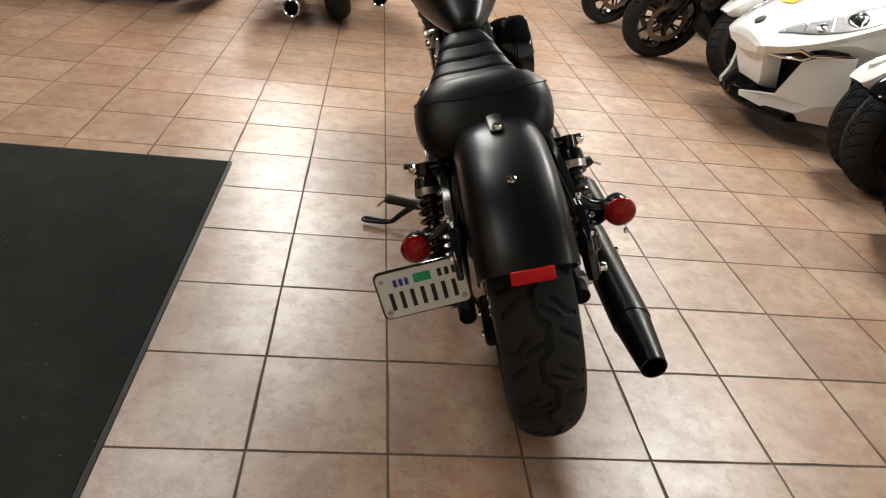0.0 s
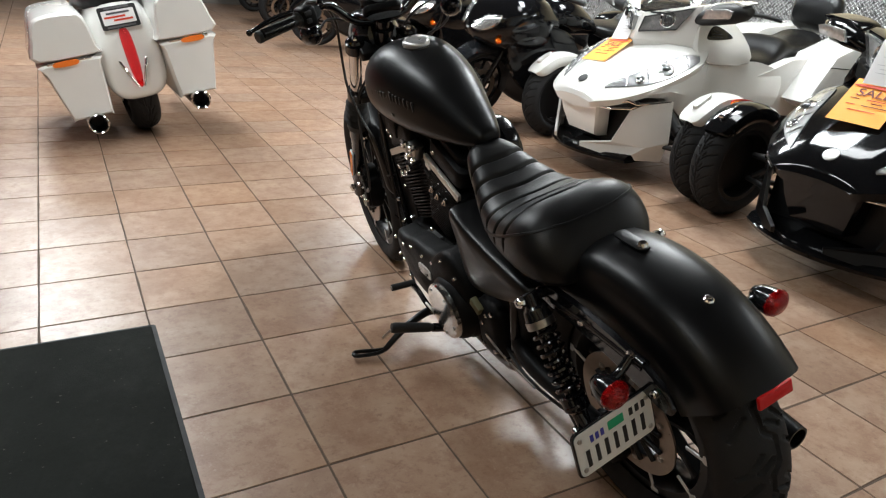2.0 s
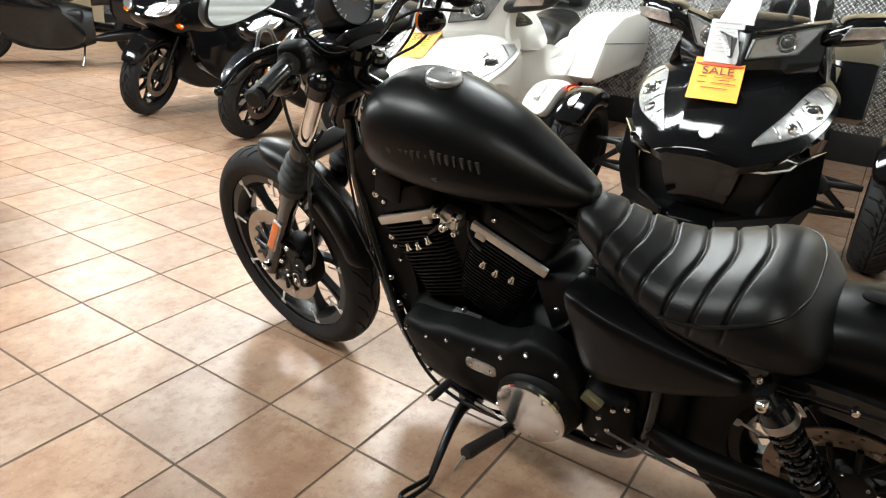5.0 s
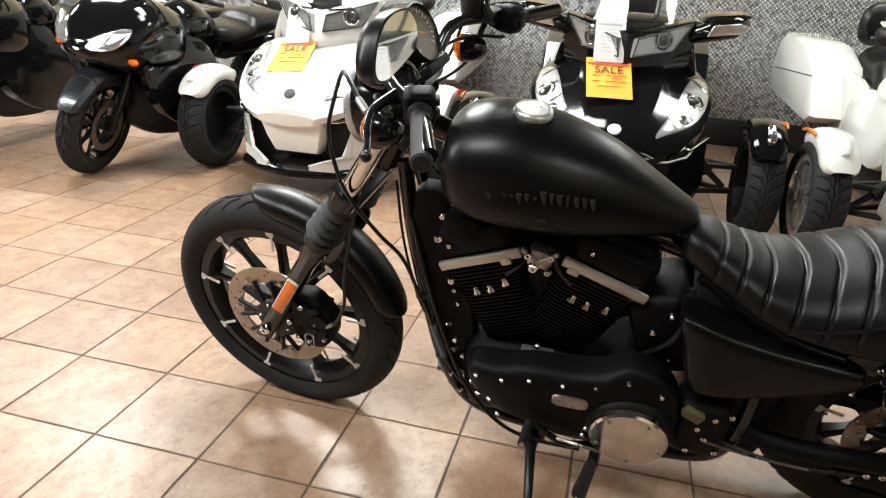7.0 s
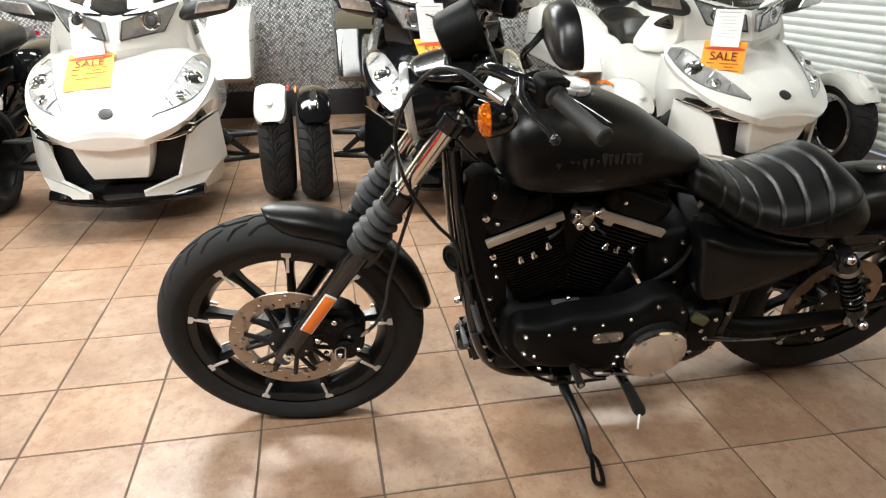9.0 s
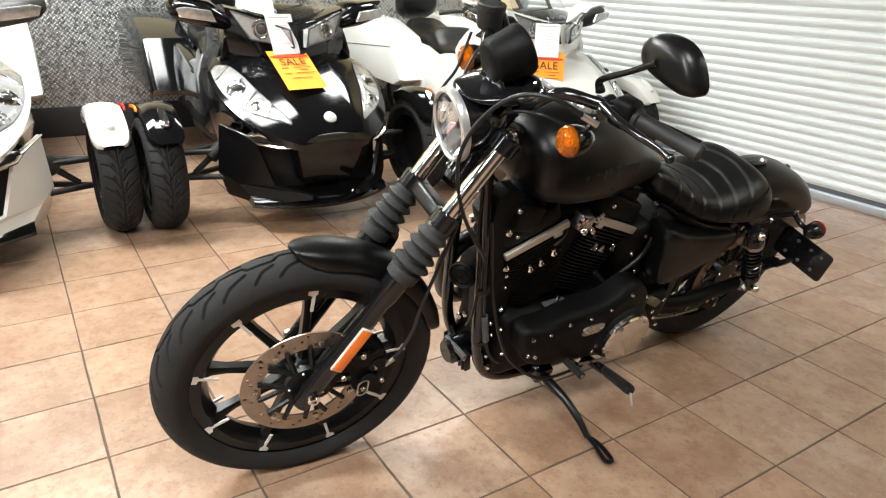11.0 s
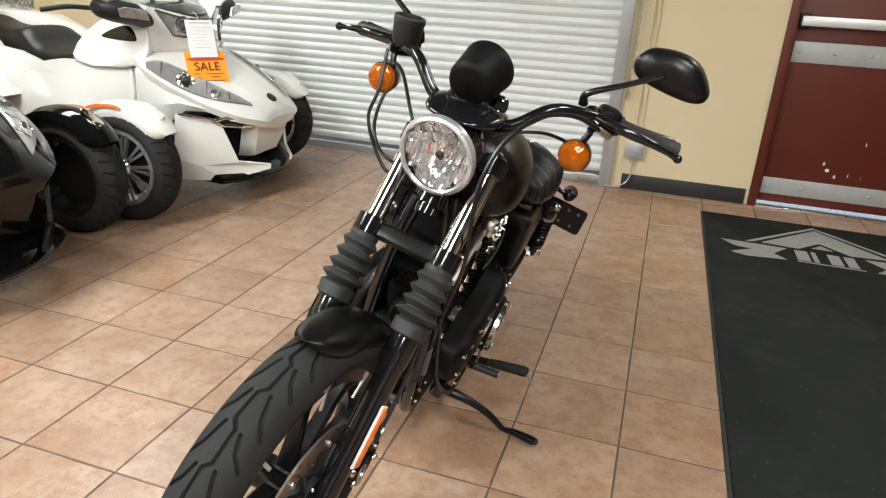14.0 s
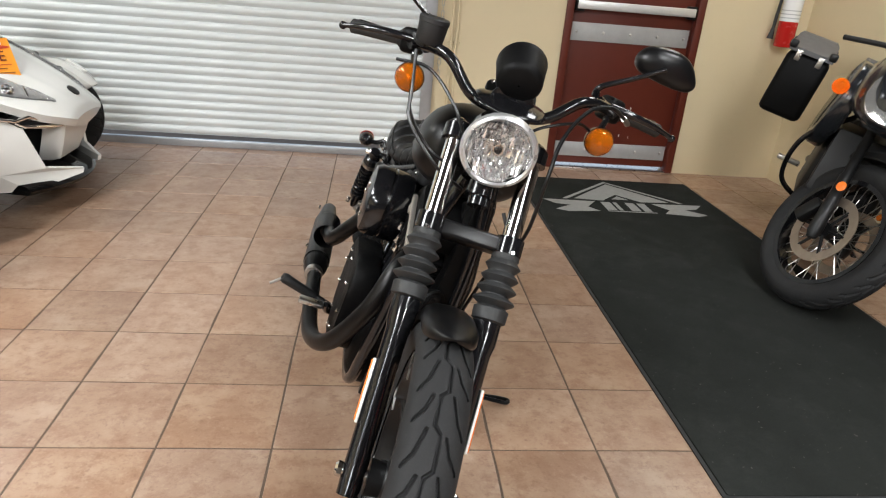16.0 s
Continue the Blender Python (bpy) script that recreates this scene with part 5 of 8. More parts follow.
# engine
CR = V(0, 0.84, 0.345)
engine = part("engine", box((0, 0.80, 0.30), (0.22, 0.42, 0.24), None, 0.045, 3), WRINKLE, bike, "black V-twin engine with fins and chrome bolts")
for f in (1, -1):
    ax = V(0, f * 0.383, 0.924)
    pr = V(0, 0.924, -f * 0.383)
    cylinder = part("cylinder", turned(CR + ax * 0.09, ax, [(0, 0.05), (0, 0.062), (0.25, 0.066), (0.25, 0.05)], 24), WRINKLE, engine, "black finned cylinder")
    for i in range(20):
        h = 0.125 + i * 0.0105
        sz = 0.165 + 0.03 * i / 19
        m = axes(CR + ax * h, (1, 0, 0), pr)
        part("cooling_fin", slab(rounded(0.160 + 0.012 * i / 19, sz, 0.035, 4), 0.0042, m), WRINKLE, cylinder)
    head = part("rocker_box", slab(rounded(0.155, 0.185, 0.03), 0.062, axes(CR + ax * 0.388, (1, 0, 0), pr), 0.012), WRINKLE, engine, "black rocker box")
    part("rocker_box_top", slab(rounded(0.12, 0.145, 0.03), 0.03, axes(CR + ax * 0.428, (1, 0, 0), pr), 0.01), WRINKLE, head)
    for s in (-1, 1):
        part("machined_strip", box(CR + ax * 0.346 + pr * -0.004 + V(s * 0.081, 0, 0), (0.012, 0.190, 0.021), Matrix.Rotation(radians(-f * 22.5), 3, "X"), 0.002), MACHINED, head, "bright machined edge")
        part("strip_tab", box(CR + ax * 0.334 + pr * (-0.062 * f) + V(s * 0.086, 0, 0), (0.010, 0.026, 0.018), Matrix.Rotation(radians(-f * 22.5), 3, "X"), 0.004), MACHINED, head)
        for k in (-0.042, -0.003, 0.030):
            part("head_bolt", turned(CR + ax * (0.266 + 0.012 * (k < -0.02)) + pr * k + V(s * 0.092, 0, 0), ax, [(0, 0.002), (0, 0.0095), (0.004, 0.0085), (0.009, 0.0055), (0.018, 0.0050), (0.018, 0.001)], 12), CHROME, head, "chrome head bolt")
        bolt(head, CR + ax * 0.392 + pr * 0.05 + V(s * 0.078, 0, 0), (s, 0, 0), 0.006, 0.006)
    for k in (-0.052, 0.052):
        part("pushrod_tube", cyl(CR + V(0.10, f * 0.03 + k * 0.35, 0.06), CR + ax * 0.33 + V(0.075, k * 0.6, 0), 0.010, n=10), GLOSS, engine, "black pushrod tube")
    part("spark_lead", tube([CR + ax * 0.300 + pr * (-0.05 * f) + V(-0.088, 0, 0), CR + ax * 0.315 + pr * (-0.085 * f) + V(-0.085, 0, 0), CR + ax * 0.33 + pr * (-0.11 * f) + V(-0.06, 0, 0)], 0.004, 7), SOFTRUB, engine, "black ignition lead")

part("intake_block", box((0.0, 0.84, 0.62), (0.13, 0.16, 0.20), None, 0.03, 3), WRINKLE, engine, "black intake between the cylinders")
part("top_mount", box((0.0, 0.84, 0.75), (0.10, 0.26, 0.06), None, 0.02), WRINKLE, engine)
part("engine_mount", slab(soft([(1.112, 0.80), (1.104, 0.62), (1.080, 0.46), (1.045, 0.33), (1.0, 0.29), (0.985, 0.42), (1.0, 0.56), (1.03, 0.66), (1.04, 0.80)], 3), 0.05, Matrix(((0, 0, -1, -0.045), (1, 0, 0, 0), (0, 1, 0, 0), (0, 0, 0, 1))), 0.006), WRINKLE, engine, "black front engine mount")
part("ignition_module", box((-0.050, 1.015, 0.735), (0.07, 0.075, 0.075), Matrix.Rotation(0.25, 3, "X"), 0.010), WRINKLE, engine, "black ignition housing")
for y, z, r in ((1.062, 0.700, 0.010), (1.050, 0.762, 0.008), (1.035, 0.585, 0.010), (1.028, 0.560, 0.007), (1.020, 0.520, 0.006), (1.030, 0.395, 0.007), (1.012, 0.345, 0.006)):
    bolt(engine, (-0.072, y, z), (-1, 0, 0), r, 0.008)
# coil bracket in the vee
vee = part("coil_bracket", box((-0.085, 0.838, 0.705), (0.035, 0.05, 0.045), Matrix.Rotation(0.2, 3, "X"), 0.008), STEEL, engine, "bare metal bracket between the cylinders")
for y, z, r in ((0.815, 0.725, 0.010), (0.862, 0.722, 0.010), (0.85, 0.69, 0.012), (0.82, 0.685, 0.009)):
    bolt(vee, (-0.104, y, z), (-1, 0, 0), r, 0.012)
part("bracket_arm", cyl((-0.11, 0.80, 0.735), (-0.10, 0.845, 0.70), 0.005, n=8), STEEL, vee)
part("bracket_arm", cyl((-0.11, 0.875, 0.735), (-0.10, 0.835, 0.70), 0.005, n=8), STEEL, vee)

# primary cover with clutch cover
PRIM = [(0.975, 0.360), (0.962, 0.402), (0.890, 0.408), (0.827, 0.424), (0.752, 0.428), (0.681, 0.442), (0.617, 0.478), (0.546, 0.455), (0.505, 0.390), (0.496, 0.310), (0.506, 0.250), (0.550, 0.212), (0.630, 0.205), (0.74, 0.225), (0.84, 0.238), (0.910, 0.262), (0.955, 0.310)]
out = soft(PRIM, 4)
cy, cz = sum(p[0] for p in PRIM) / len(PRIM), sum(p[1] for p in PRIM) / len(PRIM)
rings = []
for x, sc in ((-0.09, 1.0), (-0.134, 1.0), (-0.146, 0.985), (-0.153, 0.945), (-0.162, 0.86), (-0.168, 0.65), (-0.170, 0.3)):
    rings.append([V(x, cy + (y - cy) * sc, cz + (z - cz) * sc) for y, z in out])
primary = part("primary_cover", add_rings(B(), rings), WRINKLE, bike, "satin black primary cover", sharp=50)
for y, z in ((0.949, 0.386), (0.889, 0.386), (0.827, 0.402), (0.752, 0.405), (0.681, 0.417), (0.617, 0.454), (0.546, 0.430), (0.690, 0.285), (0.694, 0.258), (0.896, 0.262), (0.945, 0.324), (0.918, 0.312)):
    bolt(primary, (-0.161 if z > 0.29 or y > 0.8 else -0.168, y, z), (-1, 0, 0), 0.0062, 0.008)
bolt(engine, (-0.112, 0.925, 0.393), (-1, 0, 0), 0.008, 0.01)
bolt(engine, (-0.100, 0.98, 0.290), (-1, 0, 0), 0.007, 0.008)
part("clutch_dome", turned((-0.140, 0.597, 0.306), (-1, 0, 0), [(0, 0.05), (0, 0.100), (0.022, 0.098), (0.036, 0.092), (0.042, 0.086), (0.042, 0.02)], 44), WRINKLE, primary)
part("clutch_cover", turned((-0.180, 0.597, 0.306), (-1, 0, 0), [(0, 0.06), (0, 0.085), (0.014, 0.085), (0.019, 0.081), (0.0215, 0.06), (0.0225, 0.03), (0.023, 0.001)], 48), CLUTCH, primary, "polished round clutch cover")
primary.location = (-0.006, 0.005, 0.011)
ring_bolts(primary, (-0.200, 0.597, 0.306), (-1, 0, 0), 0.071, 5, 0.0055, 0.003, STEEL, None, 0.4)
part("inspection_cover", slab(soft([(-0.040, 0.0), (-0.034, 0.015), (0, 0.017), (0.034, 0.015), (0.040, 0.0), (0.034, -0.015), (0, -0.017), (-0.034, -0.015)], 4), 0.006, axes((-0.171, 0.733, 0.365), (0, 1, 0), (0, 0, 1)), 0.002), STEEL, primary, "small bright inspection cover")
for y in (0.707, 0.759):
    bolt(primary, (-0.174, y, 0.365), (-1, 0, 0), 0.005, 0.004)
part("case_bar", box((-0.086, 0.829, 0.424), (0.02, 0.075, 0.008), None, 0.003), GREYPL, engine, "dull metal bar on the crankcase")
bolt(engine, (-0.088, 0.829, 0.445), (-1, 0, 0), 0.008, 0.01)
part("sprocket_cover", box((-0.10, 0.45, 0.315), (0.10, 0.12, 0.17), None, 0.03, 3), WRINKLE, engine, "black sprocket cover")
part("connector", box((-0.152, 0.477, 0.385), (0.018, 0.045, 0.026), Matrix.Rotation(0.5, 3, "X"), 0.003), paint("olive_connector", (0.12, 0.11, 0.05), 0.5), engine, "dull green connector")
for y, z in ((0.46, 0.36), (0.44, 0.33), (0.43, 0.40), (0.41, 0.29), (0.40, 0.42), (0.47, 0.28)):
    bolt(engine, (-0.151, y, z - 0.02), (-1, 0, 0), 0.007, 0.006)
part("gear_case", slab(soft([(0.98, 0.40), (0.95, 0.50), (0.80, 0.50), (0.68, 0.47), (0.62, 0.36), (0.66, 0.24), (0.82, 0.20), (0.95, 0.26)], 4), 0.07, Matrix(((0, 0, 1, 0.135), (1, 0, 0, 0), (0, 1, 0, 0), (0, 0, 0, 1))), 0.015), WRINKLE, engine, "black cam cover")
for i in range(9):
    a = 2 * math.pi * i / 9
    bolt(engine, (0.171, 0.80 + 0.14 * math.cos(a), 0.35 + 0.11 * math.sin(a)), (1, 0, 0), 0.0055, 0.006)
part("air_cleaner", turned((0.085, 0.80, 0.635), (1, 0, 0), [(0, 0.05), (0, 0.090), (0.02, 0.098), (0.050, 0.099), (0.053, 0.095), (0.057, 0.095), (0.060, 0.099), (0.092, 0.098), (0.106, 0.090), (0.112, 0.064), (0.113, 0.001)], 48), GLOSS, engine, "round black air cleaner")
ring_bolts(engine, (0.196, 0.80, 0.635), (1, 0, 0), 0.05, 3, 0.007, 0.005)
part("oil_filter", turned((0, 1.0, 0.24), (0, 1, -0.1), [(0, 0.02), (0, 0.038), (0.08, 0.038), (0.09, 0.03), (0.09, 0.002)], 24), GLOSS, engine, "black oil filter")
reg = part("regulator", box((0, 1.045, 0.225), (0.11, 0.02, 0.07), Matrix.Rotation(-0.25, 3, "X"), 0.003), DARKMET, bike, "finned voltage regulator")
for i in range(7):
    part("fin", box((-0.048 + i * 0.016, 1.058, 0.228), (0.004, 0.012, 0.066), Matrix.Rotation(-0.25, 3, "X")), DARKMET, reg)

# side cover, oil tank and battery box
SIDE = [(0.548, 0.654), (0.45, 0.627), (0.35, 0.606), (0.225, 0.590), (0.196, 0.572), (0.206, 0.545), (0.315, 0.490), (0.42, 0.455), (0.487, 0.450), (0.515, 0.49), (0.533, 0.57)]
out = soft(SIDE, 4)
cy, cz = 0.38, 0.55
for s, nm, lb in ((-1, "side_cover", "satin black battery side cover"), (1, "oil_tank", "satin black oil tank")):
    rings = [[V(s * x, cy + (y - cy) * sc, cz + (z - cz) * sc) for y, z in out] for x, sc in ((0.07, 0.97), (0.125, 1.0), (0.140, 0.99), (0.150, 0.955), (0.155, 0.90), (0.159, 0.6), (0.160, 0.2))]
    part(nm, add_rings(B(), rings), SATIN, bike, lb, sharp=60)
part("battery_box", box((0, 0.42, 0.55), (0.15, 0.20, 0.26), None, 0.02), PLASTIC, bike, "black battery box")
part("inner_mudguard", box((0, 0.30, 0.47), (0.17, 0.03, 0.22), Matrix.Rotation(0.5, 3, "X"), 0.01), PLASTIC, bike, "black inner mudguard")
# filler mass, added to close a see-through gap that should read black
part("starter_housing", box((0.0, 0.565, 0.52), (0.17, 0.13, 0.22), Matrix.Rotation(-0.3, 3, "X"), 0.03, 3), WRINKLE, engine, "black filler mass behind the rear cylinder")
part("oil_line", tube([(-0.085, 0.60, 0.47), (-0.095, 0.555, 0.53), (-0.088, 0.53, 0.60), (-0.06, 0.53, 0.66)], 0.007, 8), CABLE, engine, "black oil line")
for y, z, r in ((0.590, 0.545, 0.007), (0.560, 0.600, 0.006), (0.545, 0.470, 0.006), (0.535, 0.640, 0.005)):
    bolt(engine, (-0.086, y, z), (-1, 0, 0), r, 0.007)
# filler box, added so the space ahead of the rear wheel stays dark
part("gearbox", box((0.0, 0.40, 0.34), (0.21, 0.20, 0.26), None, 0.03, 3), WRINKLE, engine, "black filler box darkening the gap ahead of the rear wheel")
part("mudguard_liner", arch((0, 0.322), 0.345, 70, 128, [(-0.085, -0.06), (-0.085, 0.0), (0.085, 0.0), (0.085, -0.06)], 0.004, 14), PLASTIC, bike, "black mudguard liner")

# exhausts on the far side
part("exhaust_pipe", tube([(0.05, 0.985, 0.60), (0.085, 1.055, 0.56), (0.115, 1.075, 0.45), (0.165, 1.01, 0.30), (0.205, 0.90, 0.225), (0.225, 0.75, 0.205), (0.24, 0.45, 0.205)], 0.024, 14, 6), SATIN, bike, "satin black exhaust pipe")
part("exhaust_pipe", tube([(0.06, 0.665, 0.60), (0.12, 0.62, 0.57), (0.185, 0.58, 0.46), (0.225, 0.50, 0.365), (0.24, 0.35, 0.335)], 0.024, 14, 6), SATIN, bike, "satin black exhaust pipe")
for y0, y1, z0, z1 in ((0.46, -0.195, 0.205, 0.205), (0.36, 0.265, 0.325, 0.325)):
    L = y0 - y1
    mf = part("muffler", turned((0.243, y0, z0), (0, -1, 0), [(0, 0.024), (0.05, 0.040), (0.08, 0.042), (L - 0.14, 0.042), (L - 0.12, 0.040), (L, 0.029), (L, 0.025), (L - 0.08, 0.022), (L - 0.08, 0.002)], 32), SATIN, bike, "satin black tapered muffler")
    if L > 0.4:
        part("heat_shield", turned((0.243, y0 - 0.10, z0), (0, -1, 0), [(0, 0.040), (0, 0.0455), (L - 0.26, 0.0455), (L - 0.255, 0.0445), (L - 0.255, 0.040)], 32), SATIN, mf, "black heat shield")
    bolt(mf, (0.29, y0 - 0.2, z0 + 0.005), (1, 0, 0), 0.008, 0.006)
part("belt_guard", arch((0, 0.322), 0.13, 20, 165, [(0.062, -0.02), (0.066, 0.0), (0.085, 0.004), (0.104, 0.0), (0.106, -0.02)], 0.003, 20), WRINKLE, bike, "black belt guard")
part("lower_belt_guard", box((0.085, -0.10, 0.215), (0.022, 0.17, 0.09), Matrix.Rotation(0.35, 3, "X"), 0.008), WRINKLE, bike, "black lower belt guard")
part("exhaust_clamp", turned((0.243, 0.475, 0.205), (0, -1, 0), [(0, 0.02), (0, 0.030), (0.03, 0.030), (0.03, 0.02)], 24), STEEL, bike, "steel exhaust clamp")
# rear caliper and links
rc = part("rear_caliper", box((-0.075, 0.05, 0.215), (0.05, 0.12, 0.06), Matrix.Rotation(0.5, 3, "X"), 0.012, 3), WRINKLE, bike, "black rear brake caliper")
for y, z in ((0.02, 0.2), (0.08, 0.235), (0.05, 0.24)):
    bolt(rc, (-0.101, y, z), (-1, 0, 0), 0.008, 0.007)
part("brake_hose", tube([(-0.1, 0.09, 0.23), (-0.13, 0.2, 0.25), (-0.14, 0.3, 0.27), (-0.12, 0.42, 0.28)], 0.0045, 7), SOFTRUB, bike, "black brake hose")
part("brake_line", tube([(-0.155, 0.44, 0.305), (-0.158, 0.34, 0.292), (-0.157, 0.22, 0.285)], 0.003, 6), STEEL, bike, "steel brake line")

# foot controls and side stand
for s in (-1, 1):
    r0, r1 = V(s * 0.215, 0.668, 0.226), V(s * 0.339, 0.691, 0.275)
    peg = part("foot_peg", turned(r0, r1 - r0, [(0, 0.010), (0.01, 0.011), (0.012, 0.013), (0.02, 0.0145), (0.10, 0.0155), (0.120, 0.0165), (0.132, 0.014), (0.133, 0.002)], 18), PLASTIC, bike, "black rubber foot peg")
    part("peg_mount", tube([(s * 0.12, 0.66, 0.19), (s * 0.17, 0.663, 0.207), r0 + V(s * 0.005, 0, 0)], 0.014, 10), CHROME if s > 0 else GLOSS, peg)
    part("peg_feeler", cyl(r1 + V(0, 0, -0.008), (s * 0.366, 0.701, 0.246), 0.0042, n=8), STEEL, peg, "wear pin below the peg")
    pd = part("shift_lever" if s < 0 else "brake_pedal", tube([(s * 0.15, 0.68, 0.20), (s * 0.185, 0.74, 0.235), (s * 0.195, 0.80, 0.285), (s * 0.20, 0.826, 0.297)], 0.0085, 8), GLOSS, bike, "black foot lever")
    part("toe_peg", cyl((s * 0.195, 0.822, 0.297), (s * 0.265, 0.826, 0.309), 0.0105, n=12) if s < 0 else box((s * 0.24, 0.845, 0.302), (0.07, 0.032, 0.014), None, 0.005), PLASTIC if s < 0 else STEEL, pd, "rubber toe peg" if s < 0 else "ribbed metal pedal pad")
bolt(bike, (-0.266, 0.826, 0.309), (-1, 0.05, 0.17), 0.006, 0.003, STEEL)
part("shift_rod", cyl((-0.192, 0.76, 0.255), (-0.18, 0.60, 0.215), 0.004, n=8), STEEL, bike)
stand = part("side_stand", tube([(-0.115, 0.80, 0.165), (-0.165, 0.815, 0.175), (-0.23, 0.808, 0.172), (-0.29, 0.80, 0.155), (-0.345, 0.795, 0.128)], [0.017, 0.015, 0.012, 0.011, 0.009], 10, 6), RIMBLACK, bike, "black folding side stand")
foot = [(-0.345, 0.795, 0.128), (-0.375, 0.80, 0.136), (-0.43, 0.817, 0.149), (-0.444, 0.806, 0.152), (-0.432, 0.795, 0.149), (-0.378, 0.785, 0.135), (-0.345, 0.792, 0.128)]
part("stand_foot", tube(foot, 0.0062, 8, 5), RIMBLACK, stand, "looped stand foot")
part("stand_pivot", box((-0.125, 0.815, 0.175), (0.04, 0.06, 0.05), None, 0.01), GLOSS, stand)

# ---- three-wheeled roadsters ----
HOOD = [(0.47, 0.16, 0.470, 0.455), (0.45, 0.215, 0.517, 0.472), (0.38, 0.295, 0.582, 0.498), (0.27, 0.368, 0.648, 0.545), (0.15, 0.415, 0.712, 0.602), (0.02, 0.44, 0.775, 0.665), (-0.10, 0.43, 0.832, 0.725), (-0.20, 0.37, 0.865, 0.780)]
HOOD = [tuple(p.to_4d()[:3]) + (q.x,) for p, q in zip(spline([V(*r[:3]) for r in HOOD], 5), spline([V(r[3], 0, 0) for r in HOOD], 5))]
HF = [r[0] for r in HOOD][::-1]


def hood_at(x, f):
    hw, zc, ze = (float(np.interp(f, HF, [r[i] for r in HOOD][::-1])) for i in (1, 2, 3))
    u = min(1.0, abs(x) / hw)
    ridge = 0.010 * math.exp(-((u - 0.42) / 0.10) ** 2) * min(1.0, max(0.0, (0.44 - f) / 0.12))
    return ze + (zc - ze) * (1 - u ** 2.3) + ridge * (1 - u)


def patch(lower, upper, lift, n=14, m=6, skirt=0.02, side=1):
    """A shell on the hood between two lines of (x, ahead) points."""
    bm = B()
    lo = spline([V(x, f, 0) for x, f in lower], 5)
    up = spline([V(x, f, 0) for x, f in upper], 5)
    n = min(len(lo), len(up))
    grid = []
    for i in range(n):
        row = []
        for j in range(m + 1):
            p = lo[i].lerp(up[i], j / m)
            e = min(i, n - 1 - i, 3) / 3 * (1 - (2 * j / m - 1) ** 4)
            row.append(bm.verts.new((side * p.x, p.y, hood_at(p.x, p.y) + lift * (0.35 + 0.65 * e))))
        grid.append(row)
    for a, b in zip(grid, grid[1:]):
        for j in range(m):
            bm.faces.new((a[j], a[j + 1], b[j + 1], b[j]))
    rim = grid[0][::-1] + [g[0] for g in grid[1:]] + grid[-1][1:] + [g[-1] for g in grid[-2:0:-1]]
    low = [bm.verts.new(v.co - V(0, 0, skirt)) for v in rim]
    for i in range(len(rim)):
        j = (i + 1) % len(rim)
        bm.faces.new((rim[i], rim[j], low[j], low[i]))
    return bm


TRIKE_TREAD = [(0.0, 0.004, 0.03, 0.004), (0.03, 0.004, 0.06, 0.004), (0.0, 0.010, 0.040, 0.034), (0.040, 0.034, 0.058, 0.078), (0.030, -0.002, 0.064, -0.030), (0.064, -0.030, 0.088, -0.078), (0.030, 0.020, 0.052, 0.030), (0.058, -0.012, 0.082, -0.022)]


def car_wheel(parent, c, r, w, rim_material, label):
    bm = B()
    hw, rr = w / 2, r * 0.66
    add_turned(bm, (c[0] - hw * 0.8, c[1], c[2]), (1, 0, 0), [(0, rr - 0.015), (0, rr + 0.006), (0.012, rr + 0.006), (0.02, rr - 0.012), (w * 0.8 - 0.02, rr - 0.012), (w * 0.8 - 0.012, rr + 0.006), (w * 0.8, rr + 0.006), (w * 0.8, rr - 0.015), (w * 0.4, rr - 0.03), (0, rr - 0.015)], 40, True)
    wheel = part("wheel", bm, rim_material, parent, label)
    tyre_mesh("tyre", r, w, rr + 0.004, TRIKE_TREAD, 0.06, 0.0030, RUBBER, wheel, "black rubber tyre with wide tread", Matrix.Translation(c), 480)
    s = math.copysign(1, c[0])
    for i in range(18):
        a = 2 * math.pi * (i // 2) / 9 + (0.11 if i % 2 else -0.11)
        d = V(0, math.cos(a), math.sin(a))
        e = V(0, -math.sin(a), math.cos(a))
        o = Vector(c) + V(s * hw * 0.55, 0, 0)
        rings = [[o + d * t + e * q * b + V(x, 0, 0) for q, x in ((-1, 0.006), (1, 0.006), (1, -0.012), (-1, -0.012))] for t, b in ((0.03, 0.006), (rr * 0.6, 0.0065), (rr - 0.01, 0.010))]
        part("spoke", add_rings(B(), rings), rim_material, wheel)
    part("hub_cap", turned(Vector(c) + V(s * hw * 0.4, 0, 0), (s, 0, 0), [(0, 0.04), (0.02, 0.045), (0.035, 0.03), (0.038, 0.001)], 24), rim_material, wheel)
    part("brake_disc", turned(Vector(c) + V(s * hw * 0.1, 0, 0), (s, 0, 0), [(0, 0.05), (0, rr * 0.8), (0.006, rr * 0.8), (0.006, 0.05)], 32), DARKMET, wheel)
    return wheel


